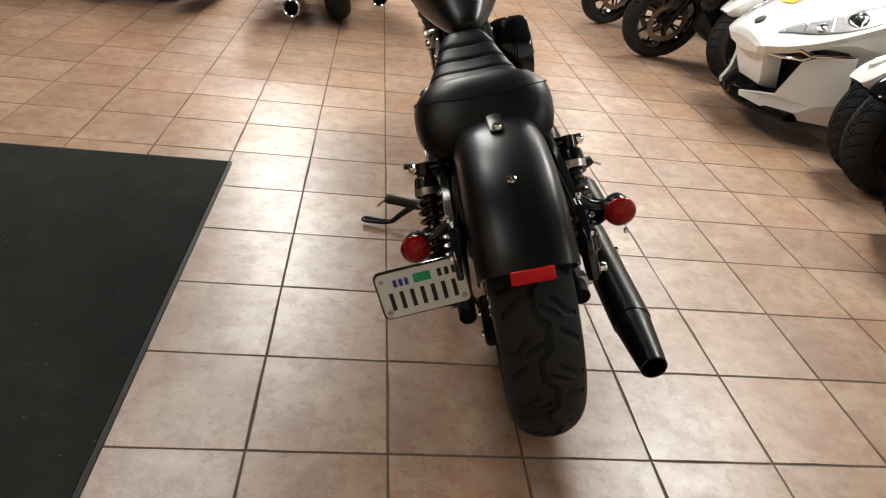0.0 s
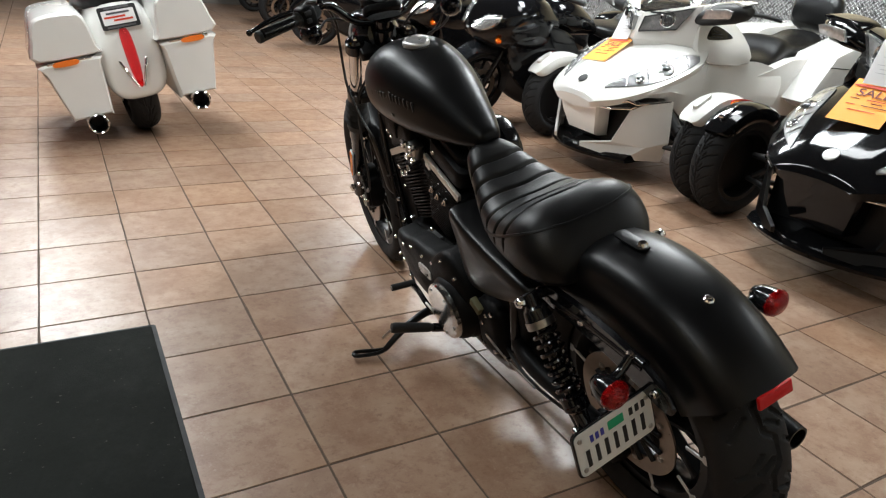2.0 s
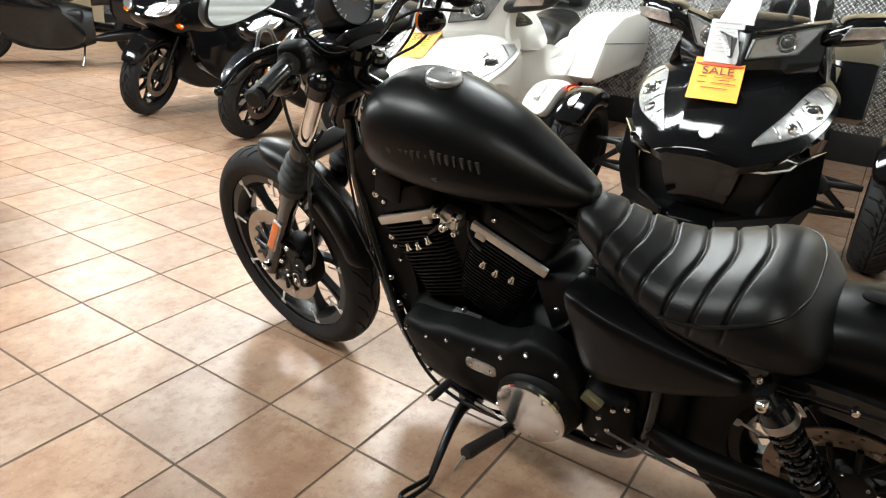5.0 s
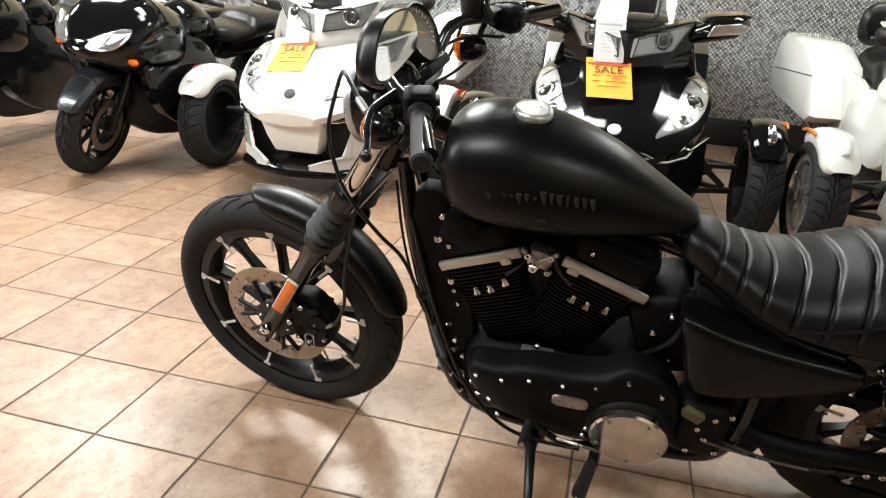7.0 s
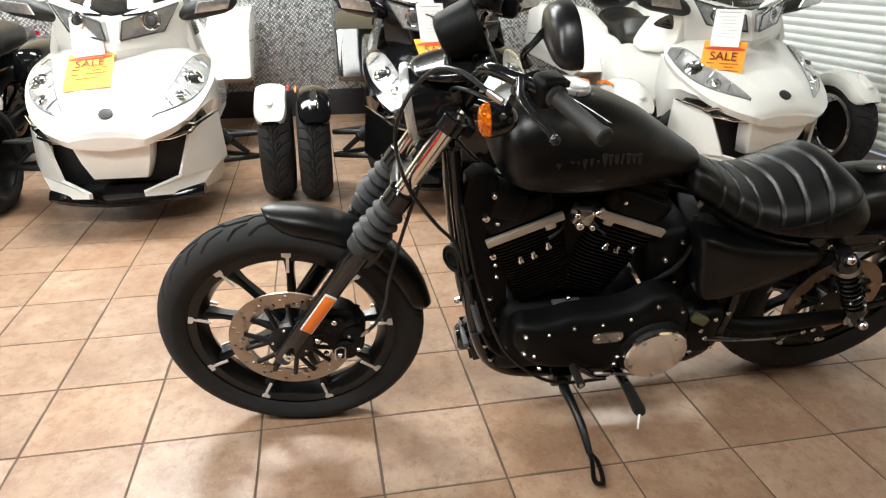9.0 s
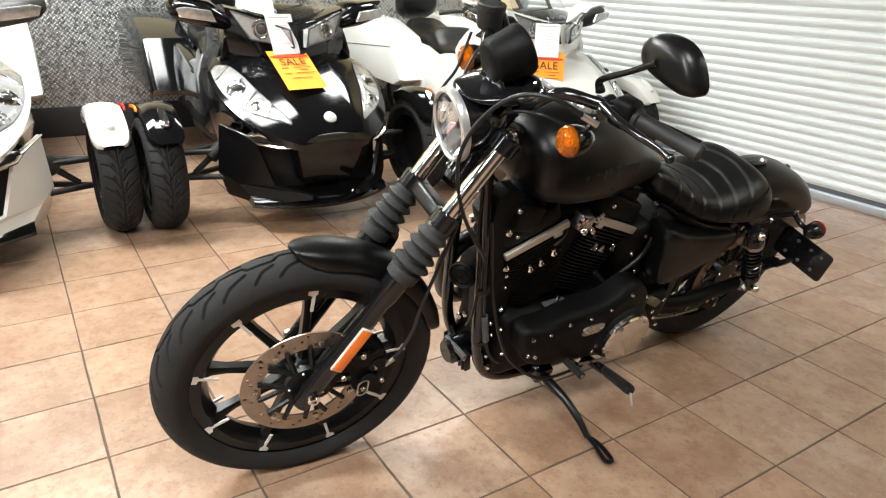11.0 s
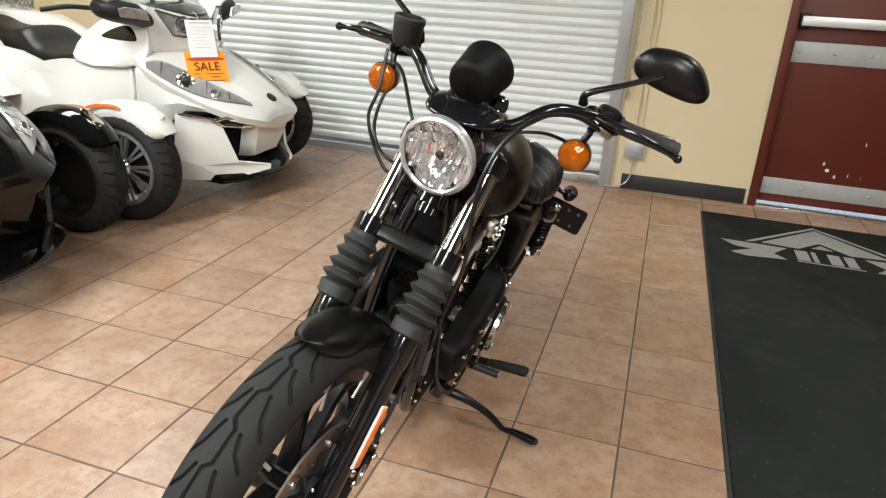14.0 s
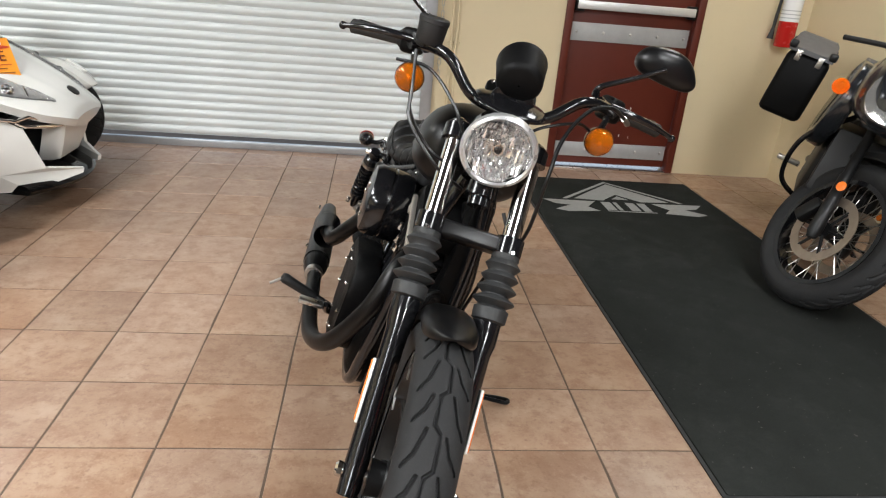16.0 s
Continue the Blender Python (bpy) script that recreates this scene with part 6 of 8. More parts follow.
def trike(m, paintwork, nose_paint, trim, rim_material, label, blade=CHROME):
    t = thing("three_wheeler", m, label, "three-wheeler", "three-wheeled roadsters in a row")
    # hood
    rings = []
    for f, hw, zc, ze in HOOD:
        top = [V(hw * u, f, hood_at(hw * u, f)) for u in np.linspace(-1, 1, 41)]
        low = [V(hw * u, f - 0.02, ze - 0.035 - 0.02 * (1 - abs(u))) for u in np.linspace(0.96, -0.96, 13)]
        rings.append(top + low)
    hood = part("hood", add_rings(B(), rings), paintwork, t, sharp=28)
    bz = hood_at(0, 0.405)
    bd = axes((0, 0.405, bz + 0.003), (1, 0, 0), (0, -0.78, 0.62))
    dark = paintwork is TBLACK
    badge = part("badge", slab(circle_pts(0.031), 0.008, bd, 0.002), ALU if dark else BLACKINK, hood, "round bright emblem" if dark else "round black emblem")
    part("emblem_ground", slab(circle_pts(0.0235), 0.002, bd @ Matrix.Translation((0, 0, 0.0042))), BLACKINK, badge)
    part("emblem_mark", slab(soft([(-0.024, -0.012), (-0.002, -0.010), (0.022, 0.004), (0.024, 0.012), (0.004, 0.009), (-0.018, 0.002)], 3), 0.004, bd @ Matrix.Translation((0, 0, 0.0056))), ALU, badge)
    for s in (-1, 1):
        lo = [(0.185, 0.395), (0.27, 0.315), (0.345, 0.22), (0.392, 0.11), (0.408, 0.0), (0.405, -0.085)]
        up = [(0.18, 0.39), (0.225, 0.275), (0.262, 0.17), (0.290, 0.06), (0.325, -0.05), (0.375, -0.11)]
        lo, up = [(x * 1.03, f) for x, f in lo], [(x * 1.03, f) for x, f in up]
        hl = part("headlight", patch(lo, up, 0.006, side=s), LAMPBED, t, "clear swept headlight with projector", sharp=15)
        part("lens", patch(lo, up, 0.018, side=s), COVER, hl, "clear lens")
        for k, (p, q) in enumerate(zip(lo[1:-1], up[1:-1])):
            line = [V(p[0] + (q[0] - p[0]) * w, p[1] + (q[1] - p[1]) * w, 0) for w in (0.04, 0.3, 0.65, 0.96)]
            part("lamp_divider", tube([(s * v.x, v.y, hood_at(v.x, v.y) + 0.010) for v in line], [0.002, 0.004, 0.004, 0.002], 6, 2), CHROME, hl)
        rim = spline([V(x, f, 0) for x, f in lo], 4) + spline([V(x, f, 0) for x, f in up[::-1]], 4)
        part("lens_seal", tube([(s * p.x, p.y, hood_at(p.x, p.y) + 0.006) for p in rim], 0.0018, 6, 1), GREYPL, hl, "dark lens seal")
        for (x, f), r in (((0.348, 0.095), 0.046), ((0.300, 0.235), 0.026)):
            z = hood_at(x, f)
            part("projector", turned((s * x, f, z - 0.01), (s * 0.35, 0.5, 0.6), [(0, r), (0.018, r * 1.05), (0.022, r * 0.9), (0.018, r * 0.75), (0.024, r * 0.4), (0.025, 0.001)], 24), CHROME, hl, "chromed projector ring")
            part("projector_eye", ball((s * x, f, z + 0.006), (r * 0.66, r * 0.66, 0.020), 16), LAMPEYE, hl, "grey projector eye")
        # blade trim under the hood
        part("trim_blade", tube([(s * 0.15, 0.440, 0.446), (s * 0.24, 0.395, 0.460), (s * 0.318, 0.318, 0.492), (s * 0.358, 0.276, 0.476), (s * 0.448, 0.108, 0.510)], [0.005, 0.009, 0.010, 0.009, 0.005], 8, 1), blade, t, "bright trim blade")
        part("trim_blade", tube([(s * 0.15, 0.435, 0.436), (s * 0.255, 0.38, 0.436), (s * 0.338, 0.310, 0.450), (s * 0.358, 0.276, 0.470)], [0.005, 0.008, 0.009, 0.008], 8, 1), blade, t)
        part("intake", slab([(0.0, 0.0), (0.14, 0.020), (0.21, 0.055), (0.25, 0.03), (0.20, 0.0)], 0.012, axes((s * 0.180, 0.405, 0.440), (s * 0.78, -0.62, 0.02), (0, 0, 1))), PLASTIC, t, "black intake slot")
        # side cheek and fang
        rings = []
        for f, xo, xi, zt, zb in ((0.27, 0.335, 0.27, 0.535, 0.500), (0.20, 0.375, 0.28, 0.57, 0.515), (0.10, 0.410, 0.30, 0.61, 0.515), (-0.03, 0.425, 0.32, 0.66, 0.42), (-0.16, 0.415, 0.32, 0.72, 0.34)):
            rings.append([V(s * xi, f, zt), V(s * xo, f, zt), V(s * (xo + 0.012), f, (zt + zb) / 2), V(s * (xo - 0.03), f, zb), V(s * xi, f, zb)])
        part("side_panel", add_rings(B(), rings), paintwork, t, sharp=25)
        bm = B()
        A, Bq, C, D, E, F, H, Dp, El = [bm.verts.new((s * x, f, z)) for x, f, z in ((0.338, 0.285, 0.466), (0.445, 0.085, 0.508), (0.462, 0.070, 0.270), (0.42, 0.060, 0.140), (0.125, 0.458, 0.204), (0.268, 0.342, 0.238), (0.402, 0.190, 0.228), (0.330, 0.288, 0.138), (0.125, 0.452, 0.180))]
        for face in ((A, Bq, C, H), (A, H, F), (C, D, Dp, H), (H, Dp, El, E), (F, H, E)):
            bm.faces.new(face)
        bmesh.ops.recalc_face_normals(bm, faces=bm.faces)
        bmesh.ops.solidify(bm, geom=bm.faces[:], thickness=0.016)
        part("front_panel", bm, SATIN if paintwork is TBLACK else paintwork, t, "angular front side panel", sharp=22)
        # upper lamp on the prow-shaped cowl
        corners = [V(s * x, f, z) for x, f, z in ((0.028, 0.052, 0.850), (0.215, -0.058, 0.884), (0.292, -0.098, 1.014), (0.045, 0.040, 0.935))]
        cx = (corners[1] - corners[0]).normalized()
        nrm = cx.cross(corners[3] - corners[0]).normalized()
        if nrm.y < 0:
            nrm.negate()
        bm = B()
        add_rings(bm, [[c + nrm * 0.004 for c in corners], [c - nrm * 0.03 for c in corners]])
        ul = part("upper_headlight", bm, LAMPBED, t, "clear upper headlight", sharp=15)
        r, p = 0.046, corners[0].lerp(corners[2], 0.52) + nrm * 0.002
        part("projector", turned(p, nrm, [(0, r), (0.010, r * 1.05), (0.014, r * 0.92), (0.008, r * 0.75)], 24, True), CHROME, ul, "chromed projector ring")
        part("projector_eye", ball(p + nrm * 0.004, (r * 0.62, r * 0.4, r * 0.62), 14), LAMPEYE, ul, "grey projector eye")
        part("lens", add_rings(B(), [[c + nrm * 0.022 for c in corners], [c + nrm * 0.018 for c in corners]]), COVER, ul, "clear lens")
        part("lens_seal", tube([c + nrm * 0.012 for c in corners + corners[:1]], 0.0045, 6, 1), BLACKINK, ul, "dark lens seal")
        # mirror pod with signal
        rings = []
        for x, w, h, f, z in ((0.26, 0.04, 0.03, -0.17, 0.935), (0.32, 0.060, 0.042, -0.15, 0.965), (0.40, 0.085, 0.058, -0.16, 0.992), (0.50, 0.085, 0.058, -0.19, 1.012), (0.545, 0.070, 0.046, -0.21, 1.020), (0.57, 0.035, 0.022, -0.22, 1.025)):
            rings.append([V(s * x, f + w * math.cos(a), z + h * math.sin(a)) for a in (2 * math.pi * i / 12 for i in range(12))])
        pod = part("mirror_pod", add_rings(B(), rings), PLASTIC if paintwork is WHITE else TBLACK, t, "black mirror pod with clear signal")
        part("signal_lens", slab([(-0.090, -0.018), (0.075, -0.030), (0.095, 0.006), (0.06, 0.022), (-0.06, 0.030)], 0.016, axes((s * 0.455, -0.090, 0.998), (s, -0.22, 0.20), (0, 0.2, 1)), 0.003), LAMPBED, pod, "clear signal lens")
        part("mirror_cap", slab(soft([(-0.10, 0.0), (0.09, 0.0), (0.10, 0.020), (-0.07, 0.032)], 4), 0.13, axes((s * 0.45, -0.21, 1.040), (s, -0.2, 0.18), (0, 0.1, 1)), 0.01), paintwork, pod)
        # wheel and mudguard
        car_wheel(t, (s * 0.722, 0, 0.285), 0.285, 0.168, rim_material, "cast front wheel")
        MG = [(-0.080, -0.07), (-0.082, -0.03), (-0.074, -0.006), (-0.045, 0.008), (0, 0.012), (0.045, 0.008), (0.074, -0.006), (0.082, -0.03), (0.080, -0.07)]
        g = part("mudguard", arch((0, 0.285), 0.318, 35, 128, MG, 0.005, 30, 6, 5), paintwork, t, "front wheel mudguard", pose(s * 0.710, 0, 0))
        part("side_marker", slab(soft([(-0.095, -0.016), (-0.03, -0.006), (0.04, -0.005), (0.09, -0.014), (0.085, 0.000), (0.04, 0.009), (-0.03, 0.008), (-0.09, -0.003)], 3), 0.008, axes((s * 0.800, -0.045, 0.590), (0, 1, 0.05), (0, 0, 1))), ORANGE if trim is CHROME else REDREF, g, "amber side marker")
        part("mudguard_crest", slab(soft([(-0.055, -0.013), (0.045, -0.018), (0.06, 0.0), (0.045, 0.018), (-0.055, 0.013)], 4), 0.022, axes((s * 0.710, 0.170, 0.570), (0, 0.86, -0.51), (1, 0, 0)), 0.004), paintwork if paintwork is WHITE else CHROME, g)
        # suspension
        for z, f0, f1 in ((0.235, 0.16, 0.0), (0.235, -0.16, 0.0), (0.36, 0.10, 0.0), (0.36, -0.12, 0.0)):
            part("suspension_arm", cyl((s * 0.26, f0, z + 0.01), (s * 0.62, f1, z), 0.014, n=10), PLASTIC, t)
        part("damper", turned((s * 0.33, 0.03, 0.46), V(s * 0.24, 0, -0.20), [(0, 0.02), (0.06, 0.022), (0.07, 0.034), (0.2, 0.034), (0.21, 0.016), (0.31, 0.014)], 16), DARKMET, t)
        vent = part("side_vent", slab(soft([(0.0, 0.012), (0.05, 0.0), (0.19, 0.004), (0.225, 0.018), (0.13, 0.066), (0.05, 0.078)], 4), 0.010, axes((s * 0.338, -0.19, 0.845), (0, -1, 0.02), (-s * 0.25, 0, 1)), 0.003), TBLACK, t, "black quarter vent")
        for k in range(3):
            part("vent_slat", box((s * (0.342 - 0.004 * k), -0.27, 0.862 + 0.017 * k), (0.006, 0.10 - 0.022 * k, 0.004), None, 0.001), PLASTIC, vent)
        part("quarter_panel", slab(soft([(0.02, -0.10), (0.45, -0.12), (0.40, 0.04), (0.16, 0.17), (0.02, 0.13)], 3), 0.04, axes((s * 0.325, -0.13, 0.83), (0, -1, 0), (-s * 0.25, 0, 1)), 0.01), paintwork, t)
        part("knee_panel", slab(soft([(-0.30, -0.16), (0.0, -0.20), (0.35, -0.16), (0.42, 0.05), (0.2, 0.14), (-0.05, 0.16), (-0.28, 0.20)], 4), 0.05, axes((s * 0.335, -0.55, 0.57), (0, -1, 0.02), (s * -0.12, 0, 1)), 0.012), paintwork, t)
        sc = part("side_case", slab([(-1.02, 0.50), (-1.14, 0.45), (-2.08, 0.50), (-2.20, 0.62), (-2.13, 0.88), (-1.96, 0.93), (-1.50, 0.89), (-1.22, 0.79)], 0.30, Matrix(((0, 0, 1, s * 0.385), (1, 0, 0, 0), (0, 1, 0, 0), (0, 0, 0, 1))), 0.035), paintwork, t, "angular body-coloured side case", sharp=30)
        part("case_seam", box((s * 0.5365, -1.62, 0.70), (0.004, 0.92, 0.005), Matrix.Rotation(0.05, 3, "X")), BLACKINK, sc)
        part("flank_panel", slab([(-0.62, 0.40), (-1.20, 0.36), (-1.34, 0.50), (-1.30, 0.78), (-1.04, 0.74), (-0.80, 0.66), (-0.60, 0.62)], 0.07, Matrix(((0, 0, 1, s * 0.318), (1, 0, 0, 0), (0, 1, 0, 0), (0, 0, 0, 1))), 0.02), paintwork, t, sharp=40)
    # nose panel between the intakes
    rings = []
    for f, hw, z in ((0.420, 0.182, 0.448), (0.417, 0.182, 0.43), (0.388, 0.160, 0.335), (0.352, 0.128, 0.246), (0.32, 0.118, 0.234)):
        rings.append([V(-hw, f - 0.02, z), V(-hw * 0.94, f, z), V(hw * 0.94, f, z), V(hw, f - 0.02, z), V(hw, f - 0.10, z), V(-hw, f - 0.10, z)])
    part("nose_panel", add_rings(B(), rings), nose_paint, t, sharp=25)
    part("grille", box((0, 0.19, 0.31), (0.64, 0.10, 0.27), None, 0.02), PLASTIC, t, "black intake grille")
    rings = []
    for x in np.linspace(-0.36, 0.36, 13):
        f = 0.425 - 0.14 * (x / 0.36) ** 2
        rings.append([V(x, f - 0.16, 0.135), V(x, f, 0.125), V(x, f + 0.015, 0.145), V(x, f - 0.01, 0.17), V(x, f - 0.16, 0.20)])
    part("splitter", add_rings(B(), rings), TBLACK, t, "gloss black front splitter")
    # upper cowl, screen, bars, seat, rear
    rings = []
    for u in np.linspace(-1, 1, 17):
        au = abs(float(u))
        x = 0.315 * float(u)
        f0, f1 = 0.065 - 0.185 * au ** 1.15, 0.020 - 0.150 * au ** 1.15
        zb, zt = 0.800 + 0.03 * au, 0.955 + 0.075 * au
        rings.append([V(x, f0 - 0.02, zb - 0.05), V(x, f0, zb), V(x, f1, zt), V(x, f1 - 0.05, zt + 0.012), V(x, -0.42, zt - 0.01), V(x, -0.44, 0.74)])
    part("cowl", add_rings(B(), rings), paintwork, t, "prow-shaped lamp cowl", sharp=25)
    part("screen_base", body([(0.005, 0.06, 0.955, 0.968), (-0.04, 0.15, 0.955, 0.985), (-0.12, 0.22, 0.965, 1.02), (-0.22, 0.25, 0.985, 1.045), (-0.34, 0.20, 0.985, 1.04)], 24, 4, 2.6), TBLACK, t, "gloss black screen base")
    rings = []
    for i in range(12):
        v = i / 11
        hw = 0.24 - 0.05 * v
        row = [V(hw * u, -0.03 - 0.36 * v - 0.12 * u * u, 0.99 + 0.40 * v) for u in np.linspace(-1, 1, 15)]
        rings.append(row + [p + V(0, -0.004, -0.002) for p in row[::-1]])
    ws = part("windscreen", add_rings(B(), rings), GLASS, t, "clear curved windscreen")
    for s in (-1, 1):
        part("screen_brace", tube([(s * 0.12, -0.18, 0.99), (s * 0.13, -0.30, 1.12), (s * 0.12, -0.38, 1.25)], 0.012, 8), PLASTIC, ws)
    part("handlebar", tube([(-0.42, -0.72, 0.98), (-0.30, -0.62, 1.0), (-0.10, -0.50, 0.98), (0.10, -0.50, 0.98), (0.30, -0.62, 1.0), (0.42, -0.72, 0.98)], 0.014, 10), PLASTIC, t)
    part("main_body", body([(-0.10, 0.30, 0.30, 0.76), (-0.35, 0.30, 0.30, 0.84), (-0.55, 0.26, 0.30, 0.80), (-0.75, 0.24, 0.32, 0.70), (-1.1, 0.27, 0.34, 0.68), (-1.5, 0.30, 0.38, 0.74), (-1.9, 0.28, 0.45, 0.78), (-2.2, 0.14, 0.52, 0.74)], 32, 4, 3.0), paintwork, t, sharp=50)
    part("tank_pad", body([(-0.40, 0.08, 0.80, 0.86), (-0.5, 0.13, 0.78, 0.87), (-0.62, 0.12, 0.74, 0.82), (-0.70, 0.08, 0.72, 0.76)], 20, 4, 2.6), PLASTIC, t)
    seat_ob = part("seat", body([(-0.60, 0.06, 0.70, 0.74), (-0.66, 0.15, 0.66, 0.755), (-0.80, 0.22, 0.64, 0.745), (-0.98, 0.235, 0.64, 0.755), (-1.08, 0.225, 0.66, 0.83), (-1.14, 0.22, 0.68, 0.86), (-1.26, 0.215, 0.70, 0.84), (-1.45, 0.20, 0.72, 0.855), (-1.56, 0.17, 0.74, 0.90), (-1.60, 0.06, 0.78, 0.88)], 32, 5, 3.0), LEATHER, t, "black two-piece seat", sharp=60)
    part("backrest", body([(-1.62, 0.16, 0.95, 1.10), (-1.66, 0.19, 0.90, 1.16), (-1.72, 0.17, 0.88, 1.16), (-1.75, 0.10, 0.92, 1.12)], 24, 4, 3.0), LEATHER, seat_ob)
    part("under_body", box((0, -0.75, 0.28), (0.46, 1.5, 0.24), None, 0.05, 3), PLASTIC, t, "black underbody")
    tyre_mesh("rear_tyre", 0.31, 0.225, 0.21, TRIKE_TREAD, 0.06, 0.0030, RUBBER, t, "wide rear tyre", pose(0, -1.714, 0.31), 300)
    part("rear_rim", turned((-0.09, -1.714, 0.31), (1, 0, 0), [(0, 0.205), (0, 0.212), (0.18, 0.212), (0.18, 0.205), (0.12, 0.05), (0.06, 0.05)], 32), rim_material, t)
    return t


trike(pose(2.40, 2.575, 0, 0, 0, 90), WHITE, WHITE, SILVER, DARKMET, "pearl white three-wheeled roadster with orange sale sign", CHROME)
trike(pose(2.345, 0.935, 0, 0, 0, 90), TBLACK, TBLACK, CHROME, DARKMET, "gloss black three-wheeled roadster with orange sale sign", CHROME)
trike(pose(2.265, -0.755, 0, 0, 0, 92), WHITE, WHITE, CHROME, RIMSIL, "pearl white three-wheeled roadster with chrome wheels", CHROME)


def sale_sign(m, tilt):
    """An orange price sheet hung before a hood with a white tag above it."""
    t = thing("sale_sign", m, "orange paper sale sign with white price tag", "sign", "sale signs on the three-wheelers")
    bm = B()
    grid = [[bm.verts.new((-0.108 + 0.216 * i / 8, -0.135 + 0.27 * j / 8, 0.0012 * math.sin(i * 0.5 + j * 0.35))) for i in range(9)] for j in range(9)]
    for a, b in zip(grid, grid[1:]):
        for i in range(8):
            bm.faces.new((a[i], a[i + 1], b[i + 1], b[i]))
    part("orange_sheet", bm, ORPAPER, t, "orange paper sheet", sharp=80)
    part("red_banner", slab(soft([(-0.085, -0.007), (0.085, -0.007), (0.08, 0.006), (-0.08, 0.006)], 3), 0.0012, pose(0, 0.092, 0.0035)), REDINK, t)
    lettering("lettering", "SALE", 0.066, pose(0, 0.048, 0.004), INK, t, "dark red lettering")
    for i, (x, y, w) in enumerate(((-0.06, 0.010, 0.035), (0.035, 0.010, 0.095), (0.035, -0.008, 0.045), (-0.06, -0.028, 0.035), (0.035, -0.028, 0.10), (0.0, -0.060, 0.11))):
        part("ink_bar", box((x, y, 0.004), (w, 0.0028, 0.002)), REDINK if i % 2 else INK, t)
    wm = Matrix.Translation((-0.005, 0.105, 0.010)) @ Matrix.Rotation(radians(tilt), 4, "X") @ Matrix.Translation((0, 0.095, 0))
    tag = part("white_tag", slab(rounded(0.145, 0.20, 0.004), 0.0012, wm), PAPER, t, "white price tag")
    for i in range(7):
        part("print_bar", box(wm @ V(0, 0.060 - i * 0.018, 0.0011), ((0.10, 0.07, 0.088, 0.052)[i % 4], 0.0018, 0.0006), wm.to_3x3()), PALEINK, tag)
    part("tag_heading", box(wm @ V(0, 0.084, 0.0011), (0.11, 0.006, 0.0006), wm.to_3x3()), PALEINK, tag)
    part("string", tube([wm @ V(0, 0.09, 0.0), wm @ V(0.004, 0.13, -0.02), wm @ V(-0.004, 0.16, -0.06)], 0.0012, 5), PAPER, tag)
    return t


for m, c, right, up, tilt in (
        (pose(2.40, 2.575, 0, 0, 0, 90), (0.110, 0.145, 0.724), (-1, 0.02, 0.10), (-0.14, -0.84, 0.53), 32),
        (pose(2.345, 0.935, 0, 0, 0, 90), (0.060, 0.150, 0.758), (-0.98, -0.15, 0), (-0.02, -0.235, 0.165), 30),
        (pose(2.265, -0.755, 0, 0, 0, 92), (0.235, 0.165, 0.690), (-0.16, 0.13, 0), (-0.11, -0.07, 0.24), 6)):
    sale_sign(m @ axes(c, right, up), tilt)

# ---- other motorcycles ----
def road_wheel(parent, name, c, r, w, m=None, spokes=10, rim=GLOSS, wires=False, disc=0.0):
    rr = r * 0.72
    wheel = part(name, turned((c[0] - w * 0.4, c[1], c[2]), (1, 0, 0), [(0, rr - 0.014), (0, rr + 0.006), (w * 0.12, rr - 0.008), (w * 0.68, rr - 0.008), (w * 0.8, rr + 0.006), (w * 0.8, rr - 0.014), (w * 0.4, rr - 0.022), (0, rr - 0.014)], 40, True), rim, parent, "", m)
    tyre_mesh("tyre", r, w, rr + 0.004, FRONT_TREAD, 0.13, 0.003, RUBBER, wheel, "black rubber tyre", (m if m is not None else Matrix()) @ Matrix.Translation(c), 260)
    part("hub", turned((c[0] - w * 0.5, c[1], c[2]), (1, 0, 0), [(0, 0.015), (0, 0.035), (w * 0.3, 0.03), (w * 0.7, 0.03), (w, 0.035), (w, 0.015)], 20), DARKMET, wheel, "", m)
    for i in range(36 if wires else spokes):
        a = 2 * math.pi * i / (36 if wires else spokes)
        d = V(0, math.cos(a), math.sin(a))
        if wires:
            e = V(0, -math.sin(a), math.cos(a)) * (1 if i % 4 < 2 else -1)
            s = 1 if i % 2 else -1
            part("wire_spoke", cyl(Vector(c) + d * 0.03 + e * 0.028 + V(s * w * 0.3, 0, 0), Vector(c) + d * (rr - 0.014), 0.0022, n=5), STEEL, wheel, "", m)
        else:
            part("spoke", cyl(Vector(c) + d * 0.03, Vector(c) + d * (rr - 0.012), 0.012, 0.010, 8), rim, wheel, "", m)
    if disc:
        for s in (-1, 1):
            part("brake_disc", turned((c[0] + s * w * 0.55, c[1], c[2]), (s, 0, 0), [(0, disc * 0.74), (0, disc), (0.004, disc), (0.004, disc * 0.74)], 48, True), ROTOR, wheel, "steel brake disc", m)
            for i in range(6):
                a = 2 * math.pi * i / 6 + 0.3
                part("disc_arm", cyl((c[0] + s * w * 0.52, c[1] + 0.03 * math.cos(a), c[2] + 0.03 * math.sin(a)), (c[0] + s * w * 0.55, c[1] + disc * 0.78 * math.cos(a), c[2] + disc * 0.78 * math.sin(a)), 0.007, n=6), DARKMET, wheel, "", m)
    return wheel


